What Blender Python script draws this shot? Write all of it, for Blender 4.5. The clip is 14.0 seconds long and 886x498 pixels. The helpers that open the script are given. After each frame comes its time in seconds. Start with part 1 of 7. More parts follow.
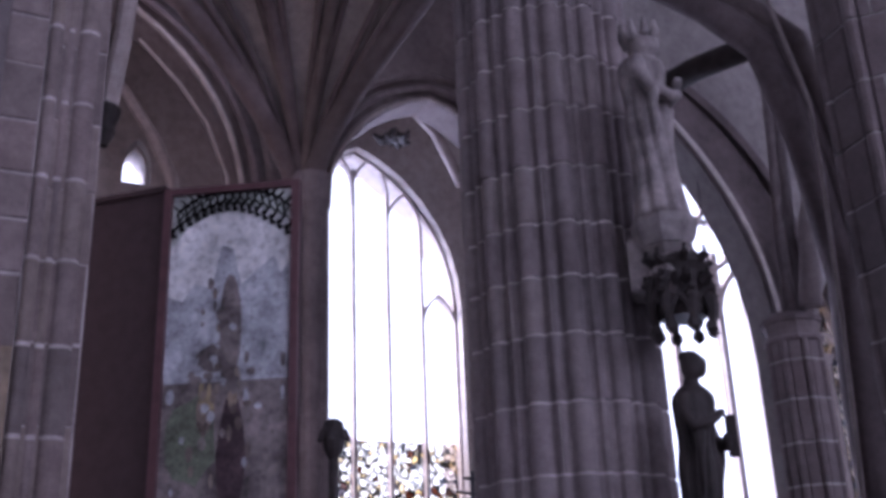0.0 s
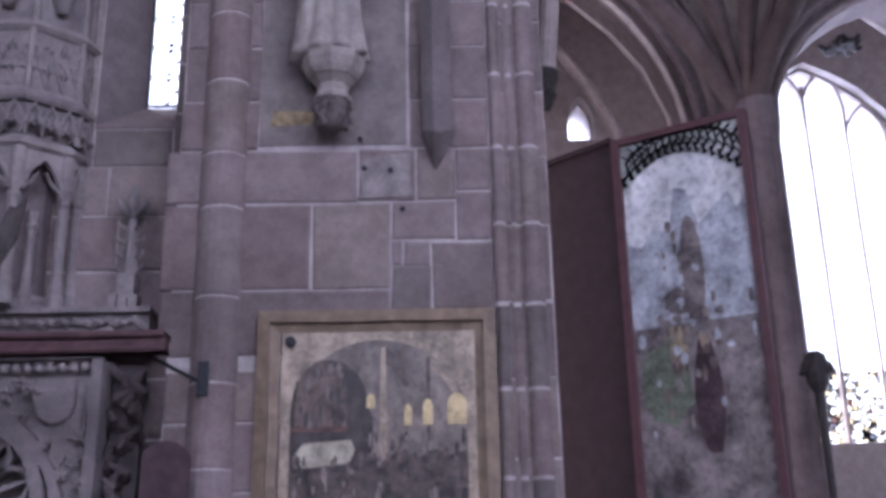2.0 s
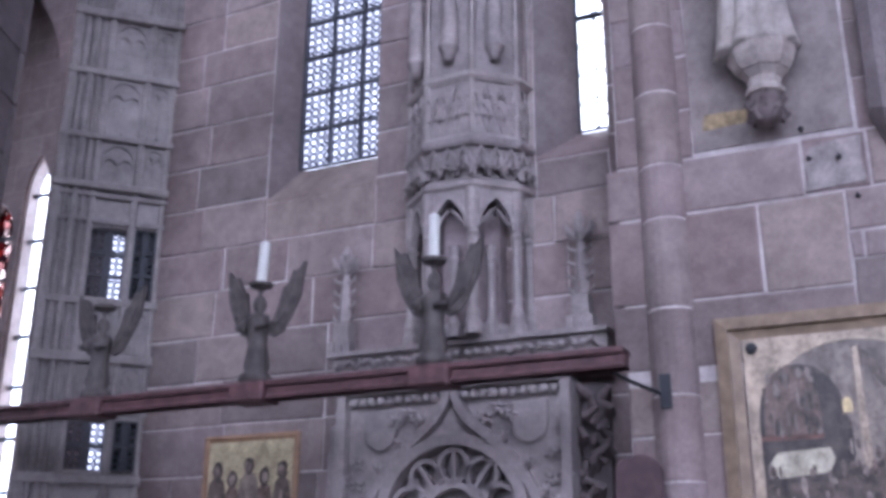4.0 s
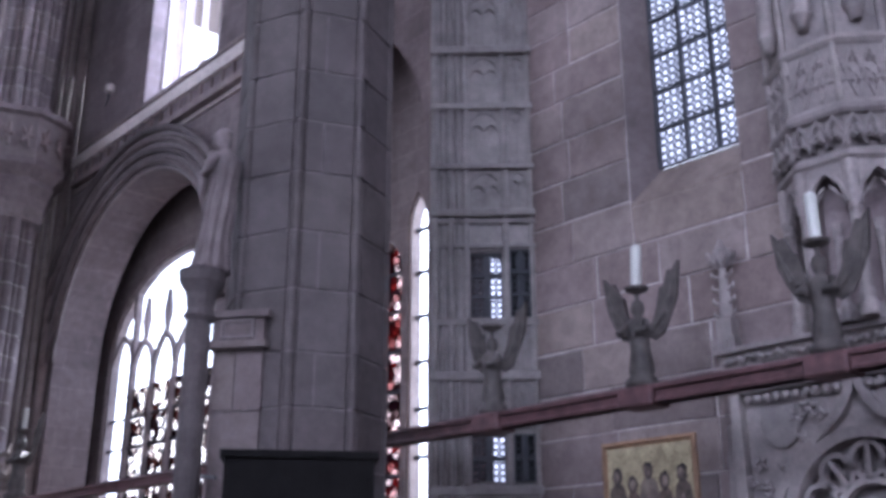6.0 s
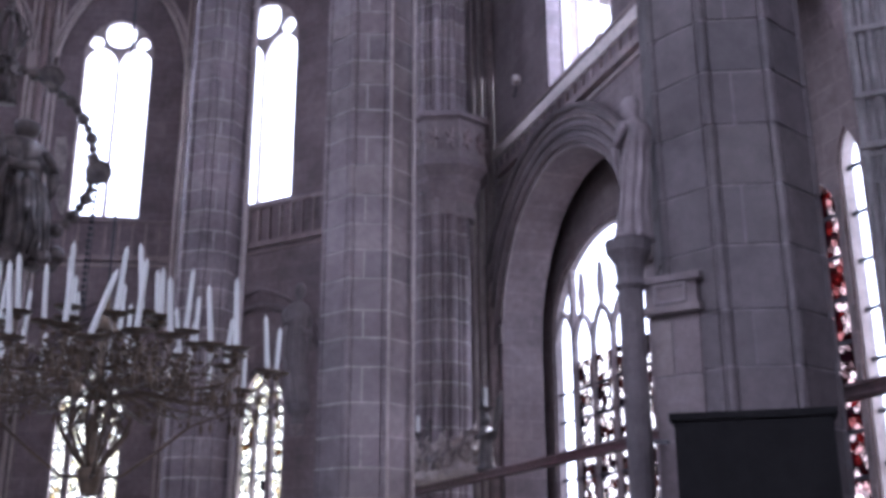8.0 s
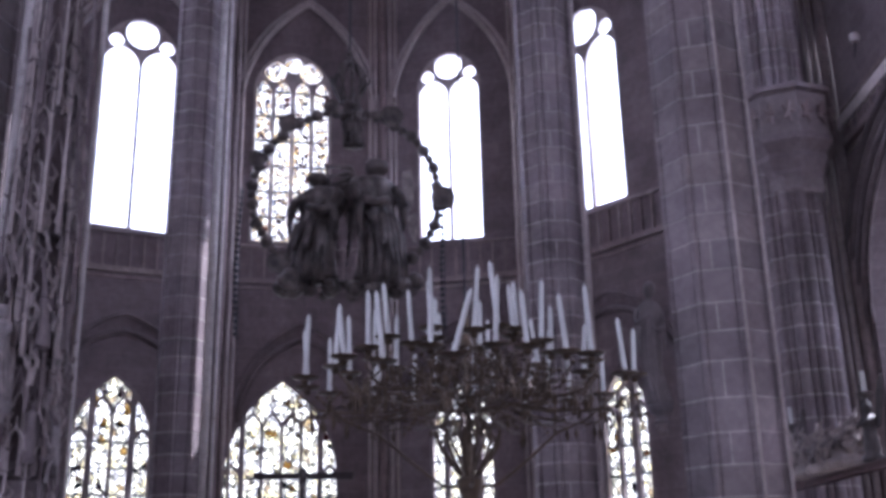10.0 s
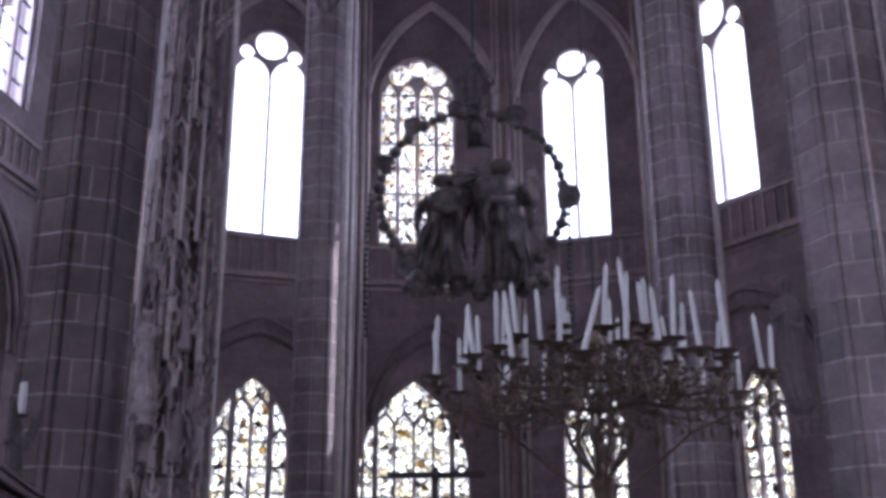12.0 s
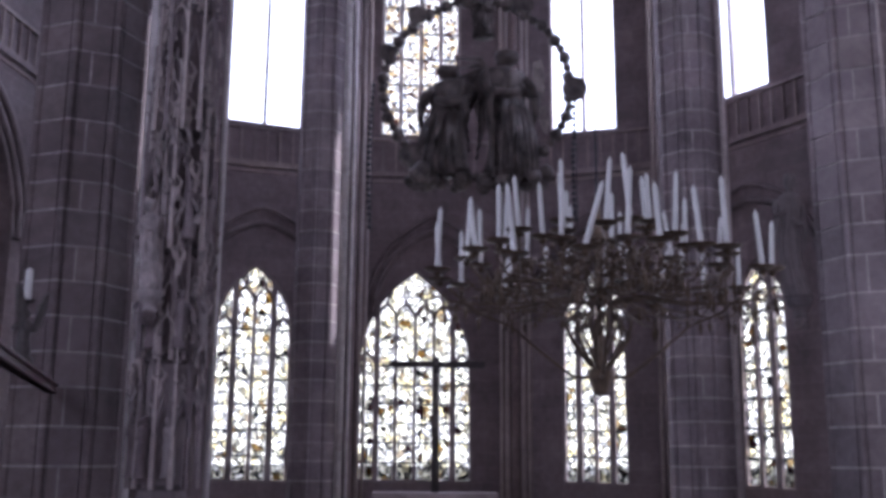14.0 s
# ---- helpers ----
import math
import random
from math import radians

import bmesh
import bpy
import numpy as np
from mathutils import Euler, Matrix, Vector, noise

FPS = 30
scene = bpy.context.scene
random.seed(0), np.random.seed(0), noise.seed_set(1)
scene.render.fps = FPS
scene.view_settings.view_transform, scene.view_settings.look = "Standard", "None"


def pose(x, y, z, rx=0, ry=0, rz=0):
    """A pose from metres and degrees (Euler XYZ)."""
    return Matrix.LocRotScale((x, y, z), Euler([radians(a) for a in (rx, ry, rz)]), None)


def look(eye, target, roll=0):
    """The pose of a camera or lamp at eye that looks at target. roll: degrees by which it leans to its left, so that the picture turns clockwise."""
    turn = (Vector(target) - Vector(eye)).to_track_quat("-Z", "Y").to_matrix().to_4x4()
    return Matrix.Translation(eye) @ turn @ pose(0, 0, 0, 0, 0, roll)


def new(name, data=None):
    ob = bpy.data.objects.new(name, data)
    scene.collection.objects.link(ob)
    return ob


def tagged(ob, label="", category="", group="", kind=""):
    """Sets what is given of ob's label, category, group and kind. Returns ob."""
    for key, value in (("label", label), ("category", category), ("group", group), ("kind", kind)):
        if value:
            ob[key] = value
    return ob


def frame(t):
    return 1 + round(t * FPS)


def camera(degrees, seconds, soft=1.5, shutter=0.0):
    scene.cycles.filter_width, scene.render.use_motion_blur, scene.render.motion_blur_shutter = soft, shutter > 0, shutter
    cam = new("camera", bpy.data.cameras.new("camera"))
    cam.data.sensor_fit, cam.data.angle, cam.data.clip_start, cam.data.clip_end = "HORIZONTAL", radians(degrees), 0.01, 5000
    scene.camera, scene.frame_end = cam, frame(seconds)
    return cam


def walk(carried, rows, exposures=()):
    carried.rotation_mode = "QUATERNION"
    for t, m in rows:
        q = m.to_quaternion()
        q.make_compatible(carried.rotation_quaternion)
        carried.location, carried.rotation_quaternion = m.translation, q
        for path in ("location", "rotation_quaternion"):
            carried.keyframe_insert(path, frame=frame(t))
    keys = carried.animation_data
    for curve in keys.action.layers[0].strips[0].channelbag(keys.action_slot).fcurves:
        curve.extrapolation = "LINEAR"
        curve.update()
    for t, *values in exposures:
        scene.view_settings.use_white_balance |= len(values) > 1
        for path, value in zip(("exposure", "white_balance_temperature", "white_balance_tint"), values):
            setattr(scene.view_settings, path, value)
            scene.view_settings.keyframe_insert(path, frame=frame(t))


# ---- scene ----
cam = camera(47.0, 14.0, soft=3.9)
EYE = 1.65
ROWS = [
    (0.0, -116.69, 20.47, 2.13),
    (0.5, -110.00, 20.12, 2.23),
    (1.0, -103.67, 19.57, 1.70),
    (1.5, -97.24, 18.72, 1.11),
    (2.0, -90.40, 18.01, 1.08),
    (2.5, -83.61, 17.54, 0.80),
    (3.0, -76.54, 18.44, 0.74),
    (3.5, -70.18, 18.93, 0.21),
    (3.7, -67.93, 18.87, -0.06),
    (5.8, -45.84, 19.40, 0.14),
    (6.0, -42.98, 19.08, 0.06),
    (6.5, -35.99, 18.18, 0.60),
    (7.0, -29.57, 17.75, 0.41),
    (7.5, -23.63, 17.50, 0.15),
    (8.0, -18.27, 17.23, 0.21),
    (8.5, -14.06, 16.87, 0.59),
    (9.0, -8.53, 16.81, 0.71),
    (9.2, -6.21, 16.81, 0.84),
    (11.3, 8.68, 18.83, 0.80),
    (11.5, 8.68, 18.59, 0.64),
    (12.0, 9.21, 17.66, 0.29),
    (12.5, 8.73, 16.50, -0.28),
    (13.0, 8.85, 15.13, -0.57),
    (13.5, 9.03, 13.30, -0.49),
    (14.0, 9.18, 11.62, -0.44),
]
EXPOSURE = [
    (0.0, 1.68, 5400, 33), (1.0, 1.78, 5400, 32), (1.5, 2.05, 5400, 29), (2.2, 2.55, 5400, 24), (3.0, 3.02, 5350, 22), (3.7, 3.15, 5350, 21),
    (5.8, 2.85, 5350, 19), (6.5, 2.85, 5350, 19), (7.5, 2.93, 5300, 21), (9.0, 2.65, 5300, 26), (11.5, 2.33, 5350, 29), (14.0, 2.29, 5400, 27)]
walk(cam, [(t, pose(0, 0, EYE, 90 + pitch, roll, yaw)) for t, yaw, pitch, roll in ROWS], EXPOSURE)

# ---- light ----
world = bpy.data.worlds.new("sky")
scene.world = world
world.use_nodes = True
wn = world.node_tree.nodes
sky = wn.new("ShaderNodeTexSky")
sky.sky_type = 'NISHITA'
sky.sun_disc = False
sky.sun_elevation = radians(38)
sky.sun_rotation = radians(47)
sky.dust_density, sky.ozone_density = 4.0, 0.5
world.node_tree.links.new(sky.outputs[0], wn["Background"].inputs[0])
wn["Background"].inputs[1].default_value = 0.15

sun_data = bpy.data.lights.new("sun", 'SUN')
sun_data.energy, sun_data.angle, sun_data.color = 3.0, radians(0.6), (1.0, 0.95, 0.86)
sun = new("sun", sun_data)
sun.matrix_world = look((0, 0, 0), (-math.sin(radians(47)) * math.cos(radians(38)), -math.cos(radians(47)) * math.cos(radians(38)), -math.sin(radians(38))))


# area lamp added outside an opening, standing in for sky light
def window_light(p, target, w, h, watts, color=(0.86, 0.9, 1.0)):
    d = bpy.data.lights.new("window_daylight", 'AREA')
    d.shape, d.size, d.size_y, d.energy, d.color = 'RECTANGLE', w, h, watts, color
    o = new("window_daylight", d)
    o.matrix_world = look(p, target)
    return o


# ---- materials ----
def mat(name, rough=0.8, metal=0.0):
    m = bpy.data.materials.new(name)
    m.use_nodes = True
    b = m.node_tree.nodes["Principled BSDF"]
    b.inputs["Roughness"].default_value, b.inputs["Metallic"].default_value = rough, metal
    b.inputs["Specular IOR Level"].default_value = 0.25
    return m, m.node_tree, b


def ramp(nt, fac, stops):
    r = nt.nodes.new("ShaderNodeValToRGB")
    el = r.color_ramp.elements
    while len(el) < len(stops):
        el.new(0.5)
    for e, (p, c) in zip(el, stops):
        e.position, e.color = p, (*c, 1)
    nt.links.new(fac, r.inputs[0])
    return r.outputs[0]


def noise_tex(nt, scale, detail=4, vec=None, rough=0.6):
    n = nt.nodes.new("ShaderNodeTexNoise")
    n.inputs["Scale"].default_value, n.inputs["Detail"].default_value, n.inputs["Roughness"].default_value = scale, detail, rough
    if vec:
        nt.links.new(vec, n.inputs["Vector"])
    return n.outputs["Fac"]


def mix(nt, a, b, fac, mode='MIX'):
    n = nt.nodes.new("ShaderNodeMix")
    n.data_type, n.blend_type = 'RGBA', mode
    for sock, v in ((n.inputs[6], a), (n.inputs[7], b), (n.inputs[0], fac)):
        if isinstance(v, (int, float)):
            sock.default_value = v
        elif isinstance(v, tuple):
            sock.default_value = (*v, 1)
        else:
            nt.links.new(v, sock)
    return n.outputs[2]


def geo_pos(nt):
    return nt.nodes.new("ShaderNodeNewGeometry").outputs["Position"]


def bump(nt, b, h, strength=0.4, dist=0.02):
    n = nt.nodes.new("ShaderNodeBump")
    n.inputs["Strength"].default_value, n.inputs["Distance"].default_value = strength, dist
    nt.links.new(h, n.inputs["Height"])
    nt.links.new(n.outputs[0], b.inputs["Normal"])


def stone(name, dark, light, vary=0.5, blotch=0.7, grain=40, courses=False):
    """Weathered sandstone: large stains, fine grain, each piece its own tone."""
    m, nt, b = mat(name, 0.88)
    p = geo_pos(nt)
    big = noise_tex(nt, blotch, 5, p)
    fine = noise_tex(nt, grain, 3, p)
    col = ramp(nt, big, [(0.3, dark), (0.7, light)])
    info = nt.nodes.new("ShaderNodeObjectInfo").outputs["Random"]
    tone = ramp(nt, info, [(0.0, (1 - vary * 0.55,) * 3), (0.3, (1 - vary * 0.2, 1 - vary * 0.31, 1 - vary * 0.32)), (0.55, (1 - vary * 0.1, 1 - vary * 0.16, 1 - vary * 0.14)), (0.8, (1 - vary * 0.04, 1 - vary * 0.1, 1 - vary * 0.2)), (1.0, (1.05, 1.03, 1.03))])
    col = mix(nt, col, tone, 1.0, 'MULTIPLY')
    spots = ramp(nt, noise_tex(nt, 6.0, 6, p, 0.75), [(0.35, (0.62, 0.6, 0.6)), (0.6, (1, 1, 1))])
    col = mix(nt, col, spots, 0.7, 'MULTIPLY')
    g = ramp(nt, fine, [(0.3, (0.8, 0.8, 0.8)), (0.7, (1.1, 1.1, 1.1))])
    col = mix(nt, col, g, 0.6, 'MULTIPLY')
    height = fine
    if courses:
        s = nt.nodes.new("ShaderNodeSeparateXYZ")
        nt.links.new(p, s.inputs[0])
        add = nt.nodes.new("ShaderNodeMath")
        nt.links.new(s.outputs[0], add.inputs[0])
        nt.links.new(s.outputs[1], add.inputs[1])
        c = nt.nodes.new("ShaderNodeCombineXYZ")
        nt.links.new(add.outputs[0], c.inputs[0])
        nt.links.new(s.outputs[2], c.inputs[1])
        br = nt.nodes.new("ShaderNodeTexBrick")
        for k, v in (("Scale", 1.0), ("Mortar Size", 0.014), ("Brick Width", 0.95), ("Row Height", 0.46), ("Mortar Smooth", 0.3)):
            br.inputs[k].default_value = v
        br.inputs["Color1"].default_value, br.inputs["Color2"].default_value, br.inputs["Mortar"].default_value = (0.75, 0.75, 0.75, 1), (1.1, 1.08, 1.08, 1), (1.5, 1.45, 1.45, 1)
        nt.links.new(c.outputs[0], br.inputs["Vector"])
        col = mix(nt, col, br.outputs["Color"], 0.45, 'MULTIPLY')
    nt.links.new(col, b.inputs["Base Color"])
    bump(nt, b, height, 0.35, 0.01)
    return m


def plain(name, c, rough=0.6, metal=0.0, vary=0.25, scale=8.0):
    m, nt, b = mat(name, rough, metal)
    n = noise_tex(nt, scale, 5, geo_pos(nt))
    col = ramp(nt, n, [(0.3, tuple(x * (1 - vary) for x in c)), (0.7, tuple(min(1, x * (1 + vary * 0.5)) for x in c))])
    nt.links.new(col, b.inputs["Base Color"])
    bump(nt, b, n, 0.15, 0.01)
    return m


STONE = stone("sandstone_grey_red", (0.16, 0.128, 0.122), (0.30, 0.245, 0.235), 0.62)
STONE_PIER = stone("sandstone_pier", (0.125, 0.103, 0.103), (0.25, 0.208, 0.207), 0.42)
# pier sandstone darkened so the colour carries the near pier's shade
STONE_SHADED = stone("sandstone_shaded", (0.06, 0.05, 0.05), (0.12, 0.1, 0.1), 0.35)
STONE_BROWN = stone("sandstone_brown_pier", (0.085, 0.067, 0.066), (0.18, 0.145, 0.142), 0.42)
STONE_PALE = stone("sandstone_carved_pale", (0.26, 0.22, 0.205), (0.40, 0.34, 0.32), 0.25)
STONE_FAR = stone("sandstone_masonry", (0.108, 0.087, 0.087), (0.195, 0.158, 0.155), courses=True)
MORTAR = stone("lime_mortar", (0.29, 0.25, 0.245), (0.54, 0.475, 0.46), 0.1, 2.6)
MORTAR_DARK = stone("grey_lime_mortar", (0.22, 0.19, 0.186), (0.42, 0.37, 0.355), 0.1, 2.6)
# joints darkened along with the shaded pier stone
MORTAR_SHADED = stone("shaded_mortar", (0.1, 0.087, 0.085), (0.19, 0.165, 0.16), 0.1, 2.6)
PLASTER = stone("vault_plaster", (0.44, 0.38, 0.35), (0.58, 0.51, 0.47), 0.1, 0.35)
VPLASTER = stone("darker_vault_plaster", (0.25, 0.215, 0.20), (0.36, 0.31, 0.29), 0.1, 0.5)
# vault plaster with the south arch wall's shade put into its colour
SHADE_PLASTER = stone("shaded_vault_plaster", (0.15, 0.13, 0.125), (0.23, 0.2, 0.19), 0.1, 0.5)
STATUE = stone("statue_stone", (0.24, 0.205, 0.19), (0.44, 0.38, 0.345), 0.2, 2.0)
STATUE_GREY = stone("statue_grey_stone", (0.16, 0.138, 0.135), (0.33, 0.285, 0.27), 0.2, 3.0)
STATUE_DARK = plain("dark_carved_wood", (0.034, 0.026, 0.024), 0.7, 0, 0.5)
BLACK_WOOD = plain("blackened_cabinet_wood", (0.009, 0.008, 0.008), 0.95)
BLACK_WOOD.node_tree.nodes["Principled BSDF"].inputs["Specular IOR Level"].default_value = 0.06
LEAD = plain("dark_lead_iron", (0.03, 0.03, 0.035), 0.55, 0.3)
RED_WOOD = plain("red_painted_wood", (0.085, 0.042, 0.044), 0.6, 0, 0.5)
BROWN = plain("brown_altar_wood", (0.036, 0.019, 0.02), 0.85)
GOLD = plain("gilded_frame", (0.195, 0.138, 0.095), 0.5, 0.05, 0.4)
BRASS = plain("aged_brass", (0.1, 0.071, 0.048), 0.4, 0.5, 0.5)
WAX = plain("candle_wax", (0.45, 0.435, 0.405), 0.5, 0, 0.08)
GILT = plain("old_gilt_and_paint", (0.085, 0.068, 0.06), 0.5, 0.25, 0.8, 4.0)
TURRET = stone("sandstone_turret", (0.17, 0.152, 0.146), (0.28, 0.25, 0.24), 0.2, 1.2)
GILT_PALE = plain("worn_pale_gilt", (0.2, 0.165, 0.15), 0.5, 0.1, 0.7, 5.0)


def clear_glass():
    m = bpy.data.materials.new("clear_leaded_glass")
    m.use_nodes = True
    nt = m.node_tree
    nt.nodes.remove(nt.nodes["Principled BSDF"])
    t = nt.nodes.new("ShaderNodeBsdfTransparent")
    t.inputs[0].default_value = (0.93, 0.95, 0.96, 1)
    nt.links.new(t.outputs[0], nt.nodes["Material Output"].inputs[0])
    return m


def stained_glass(name, scale, stops, line=0.05, wash=1.0):
    """Coloured glass pieces with dark lead between them; daylight comes through."""
    m = bpy.data.materials.new(name)
    m.use_nodes = True
    nt = m.node_tree
    nt.nodes.remove(nt.nodes["Principled BSDF"])
    p = geo_pos(nt)
    v = nt.nodes.new("ShaderNodeTexVoronoi")
    v.inputs["Scale"].default_value = scale
    nt.links.new(p, v.inputs["Vector"])
    sep = nt.nodes.new("ShaderNodeSeparateColor")
    nt.links.new(v.outputs["Color"], sep.inputs[0])
    col = ramp(nt, sep.outputs[0], stops)
    e = nt.nodes.new("ShaderNodeTexVoronoi")
    e.feature = 'DISTANCE_TO_EDGE'
    e.inputs["Scale"].default_value = scale
    nt.links.new(p, e.inputs["Vector"])
    lead = ramp(nt, e.outputs["Distance"], [(line, (0.01, 0.01, 0.01)), (line + 0.03, (1, 1, 1))])
    paint = ramp(nt, noise_tex(nt, scale * 2.2, 3, p), [(0.4 - 0.12 * (1 - wash), (0.06, 0.05, 0.045)), (0.52 - 0.3 * (1 - wash), (1, 1, 1))])
    col = mix(nt, col, paint, 0.75, 'MULTIPLY')
    col = mix(nt, col, lead, 1.0, 'MULTIPLY')
    t = nt.nodes.new("ShaderNodeBsdfTransparent")
    nt.links.new(col, t.inputs[0])
    nt.links.new(t.outputs[0], nt.nodes["Material Output"].inputs[0])
    return m


CLEAR = clear_glass()
DIM = stained_glass("greyed_lattice_glass", 9.0, [(0.0, (0.36, 0.36, 0.385)), (1.0, (0.5, 0.5, 0.53))], -0.05, 0.0)
STAINED = stained_glass("stained_glass_pale", 10.0, [(0.0, (0.95, 0.95, 0.9)), (0.5, (0.95, 0.92, 0.82)), (0.7, (0.85, 0.72, 0.45)), (0.82, (0.35, 0.38, 0.42)), (0.94, (0.3, 0.16, 0.1))])
FIGURED = stained_glass("stained_glass_figured", 5.0, [(0.0, (0.97, 0.96, 0.88)), (0.6, (0.95, 0.93, 0.76)), (0.76, (0.92, 0.85, 0.58)), (0.86, (0.85, 0.84, 0.76)), (0.955, (0.42, 0.3, 0.1)), (0.985, (0.1, 0.06, 0.06))], 0.04, 1.2)
STAINED_RED = stained_glass("stained_glass_red", 7.0, [(0.0, (0.2, 0.045, 0.04)), (0.25, (0.06, 0.02, 0.022)), (0.4, (0.75, 0.66, 0.62)), (0.66, (0.2, 0.05, 0.045)), (0.85, (0.05, 0.026, 0.034))], 0.04)
STAINED_BROWN = stained_glass("stained_glass_brown", 5.5, [(0.0, (0.9, 0.87, 0.82)), (0.46, (0.75, 0.68, 0.62)), (0.56, (0.13, 0.085, 0.07)), (0.76, (0.045, 0.035, 0.045)), (0.9, (0.13, 0.07, 0.06))], 0.03)


# ---- building helpers ----
def obj(name, bm, material, parent=None, label="", smooth=False):
    me = bpy.data.meshes.new(name)
    bmesh.ops.recalc_face_normals(bm, faces=bm.faces)
    bm.to_mesh(me)
    bm.free()
    if smooth:
        for f in me.polygons:
            f.use_smooth = True
    me.materials.append(material)
    o = new(name, me)
    if parent:
        o.parent = parent
    if label:
        tagged(o, label)
    return o


part = obj


def empty(name, m, label, category, group="", kind=""):
    o = new(name)
    o.matrix_world = m
    return tagged(o, label, category, group, kind)


def box(bm, x0, x1, y0, y1, z0, z1):
    v = [bm.verts.new(c) for c in ((x0, y0, z0), (x1, y0, z0), (x1, y1, z0), (x0, y1, z0), (x0, y0, z1), (x1, y0, z1), (x1, y1, z1), (x0, y1, z1))]
    for f in ((3, 2, 1, 0), (4, 5, 6, 7), (0, 1, 5, 4), (1, 2, 6, 5), (2, 3, 7, 6), (3, 0, 4, 7)):
        bm.faces.new([v[i] for i in f])
    return v


def prism(bm, pts, z0, z1):
    """Extrude a 2D outline (x, y) from z0 to z1."""
    lo = [bm.verts.new((x, y, z0)) for x, y in pts]
    hi = [bm.verts.new((x, y, z1)) for x, y in pts]
    n = len(pts)
    for i in range(n):
        bm.faces.new((lo[i], lo[(i + 1) % n], hi[(i + 1) % n], hi[i]))
    bm.faces.new(lo[::-1])
    bm.faces.new(hi)


def lathe(bm, profile, n=16, c=(0, 0, 0), squash=1.0):
    """Turn a profile [(r, z)] round the z axis through c."""
    rings = []
    for r, z in profile:
        rings.append([bm.verts.new((c[0] + r * math.cos(a), c[1] + r * squash * math.sin(a), c[2] + z)) for a in [2 * math.pi * k / n for k in range(n)]])
    for a, b in zip(rings, rings[1:]):
        for k in range(n):
            bm.faces.new((a[k], a[(k + 1) % n], b[(k + 1) % n], b[k]))
    bm.faces.new(rings[0][::-1])
    bm.faces.new(rings[-1])


def tube(bm, pts, r, n=8, r1=None):
    """A tapering round bar along points."""
    pts = [Vector(p) for p in pts]
    rings = []
    for i, p in enumerate(pts):
        d = (pts[min(i + 1, len(pts) - 1)] - pts[max(i - 1, 0)]).normalized()
        a = d.orthogonal().normalized() if abs(d.z) > 0.99 else d.cross(Vector((0, 0, 1))).normalized()
        b = d.cross(a)
        rr = r + ((r1 if r1 is not None else r) - r) * i / (len(pts) - 1)
        rings.append([bm.verts.new(p + (a * math.cos(t) + b * math.sin(t)) * rr) for t in [2 * math.pi * k / n for k in range(n)]])
    for a, b in zip(rings, rings[1:]):
        for k in range(n):
            bm.faces.new((a[k], a[(k + 1) % n], b[(k + 1) % n], b[k]))
    bm.faces.new(rings[0][::-1])
    bm.faces.new(rings[-1])


def arch_z(u, u0, u1, zs, zt):
    """Height of a pointed arch over u."""
    a, rise = (u1 - u0) / 2, zt - zs
    s = min(max(a - abs(u - (u0 + u1) / 2), 0), a)
    if rise <= 0:
        return zs
    if rise < a:
        return zs + rise * math.sqrt(max(0, 1 - ((a - s) / a) ** 2))
    R = (a * a + rise * rise) / (2 * a)
    return zs + math.sqrt(max(0, R * R - (R - s) ** 2))


def arch_pts(u0, u1, zs, zt, n=8):
    us = [u0 + (u1 - u0) * (0.5 - 0.5 * math.cos(math.pi * k / (2 * n))) for k in range(2 * n + 1)]
    return [(u, arch_z(u, u0, u1, zs, zt)) for u in us]


class Plane2:
    """An upright plane from p0 to p1; u runs along it, w outwards, away from the eye."""
    def __init__(self, p0, p1):
        self.p0, d = Vector((*p0, 0)), Vector((p1[0] - p0[0], p1[1] - p0[1], 0))
        self.length = d.length
        self.u = d.normalized()
        self.n = Vector((self.u.y, -self.u.x, 0))
        mid = self.p0 + d / 2
        if self.n.dot(mid) < 0:
            self.n = -self.n

    def at(self, u, z, w=0.0):
        return self.p0 + self.u * u + self.n * w + Vector((0, 0, z))


def slab(bm, pl, quad, w0, w1):
    """A solid between depths w0 and w1 over a (u, z) outline."""
    a = [bm.verts.new(pl.at(u, z, w0)) for u, z in quad]
    b = [bm.verts.new(pl.at(u, z, w1)) for u, z in quad]
    n = len(quad)
    bm.faces.new(a)
    bm.faces.new(b[::-1])
    for i in range(n):
        bm.faces.new((a[i], a[(i + 1) % n], b[(i + 1) % n], b[i]))


def wall(name, pl, z0, z1, thick, openings, material, label, w0=0.0):
    """An upright wall with pointed openings (u0, u1, z0, spring, top) that go right through."""
    cuts = {0.0, pl.length}
    for u0, u1, *_r in openings:
        cuts |= {u for u, _ in arch_pts(u0, u1, 0, 1, 7)}
    cuts = sorted(c for c in cuts if 0 <= c <= pl.length)
    bm = bmesh.new()
    for a, b in zip(cuts, cuts[1:]):
        if b - a < 1e-5:
            continue
        m = (a + b) / 2
        los, los2 = z0, z0
        for u0, u1, o0, zs, zt in sorted([o for o in openings if o[0] < m < o[1]], key=lambda o: o[2]):
            if o0 > los:
                slab(bm, pl, [(a, los), (b, los2), (b, o0), (a, o0)], w0, w0 + thick)
            los, los2 = arch_z(a, u0, u1, zs, zt), arch_z(b, u0, u1, zs, zt)
        if z1 > max(los, los2):
            slab(bm, pl, [(a, los), (b, los2), (b, z1), (a, z1)], w0, w0 + thick)
    bmesh.ops.remove_doubles(bm, verts=bm.verts, dist=0.0005)
    return tagged(obj(name, bm, material), label, "wall", kind="structure")


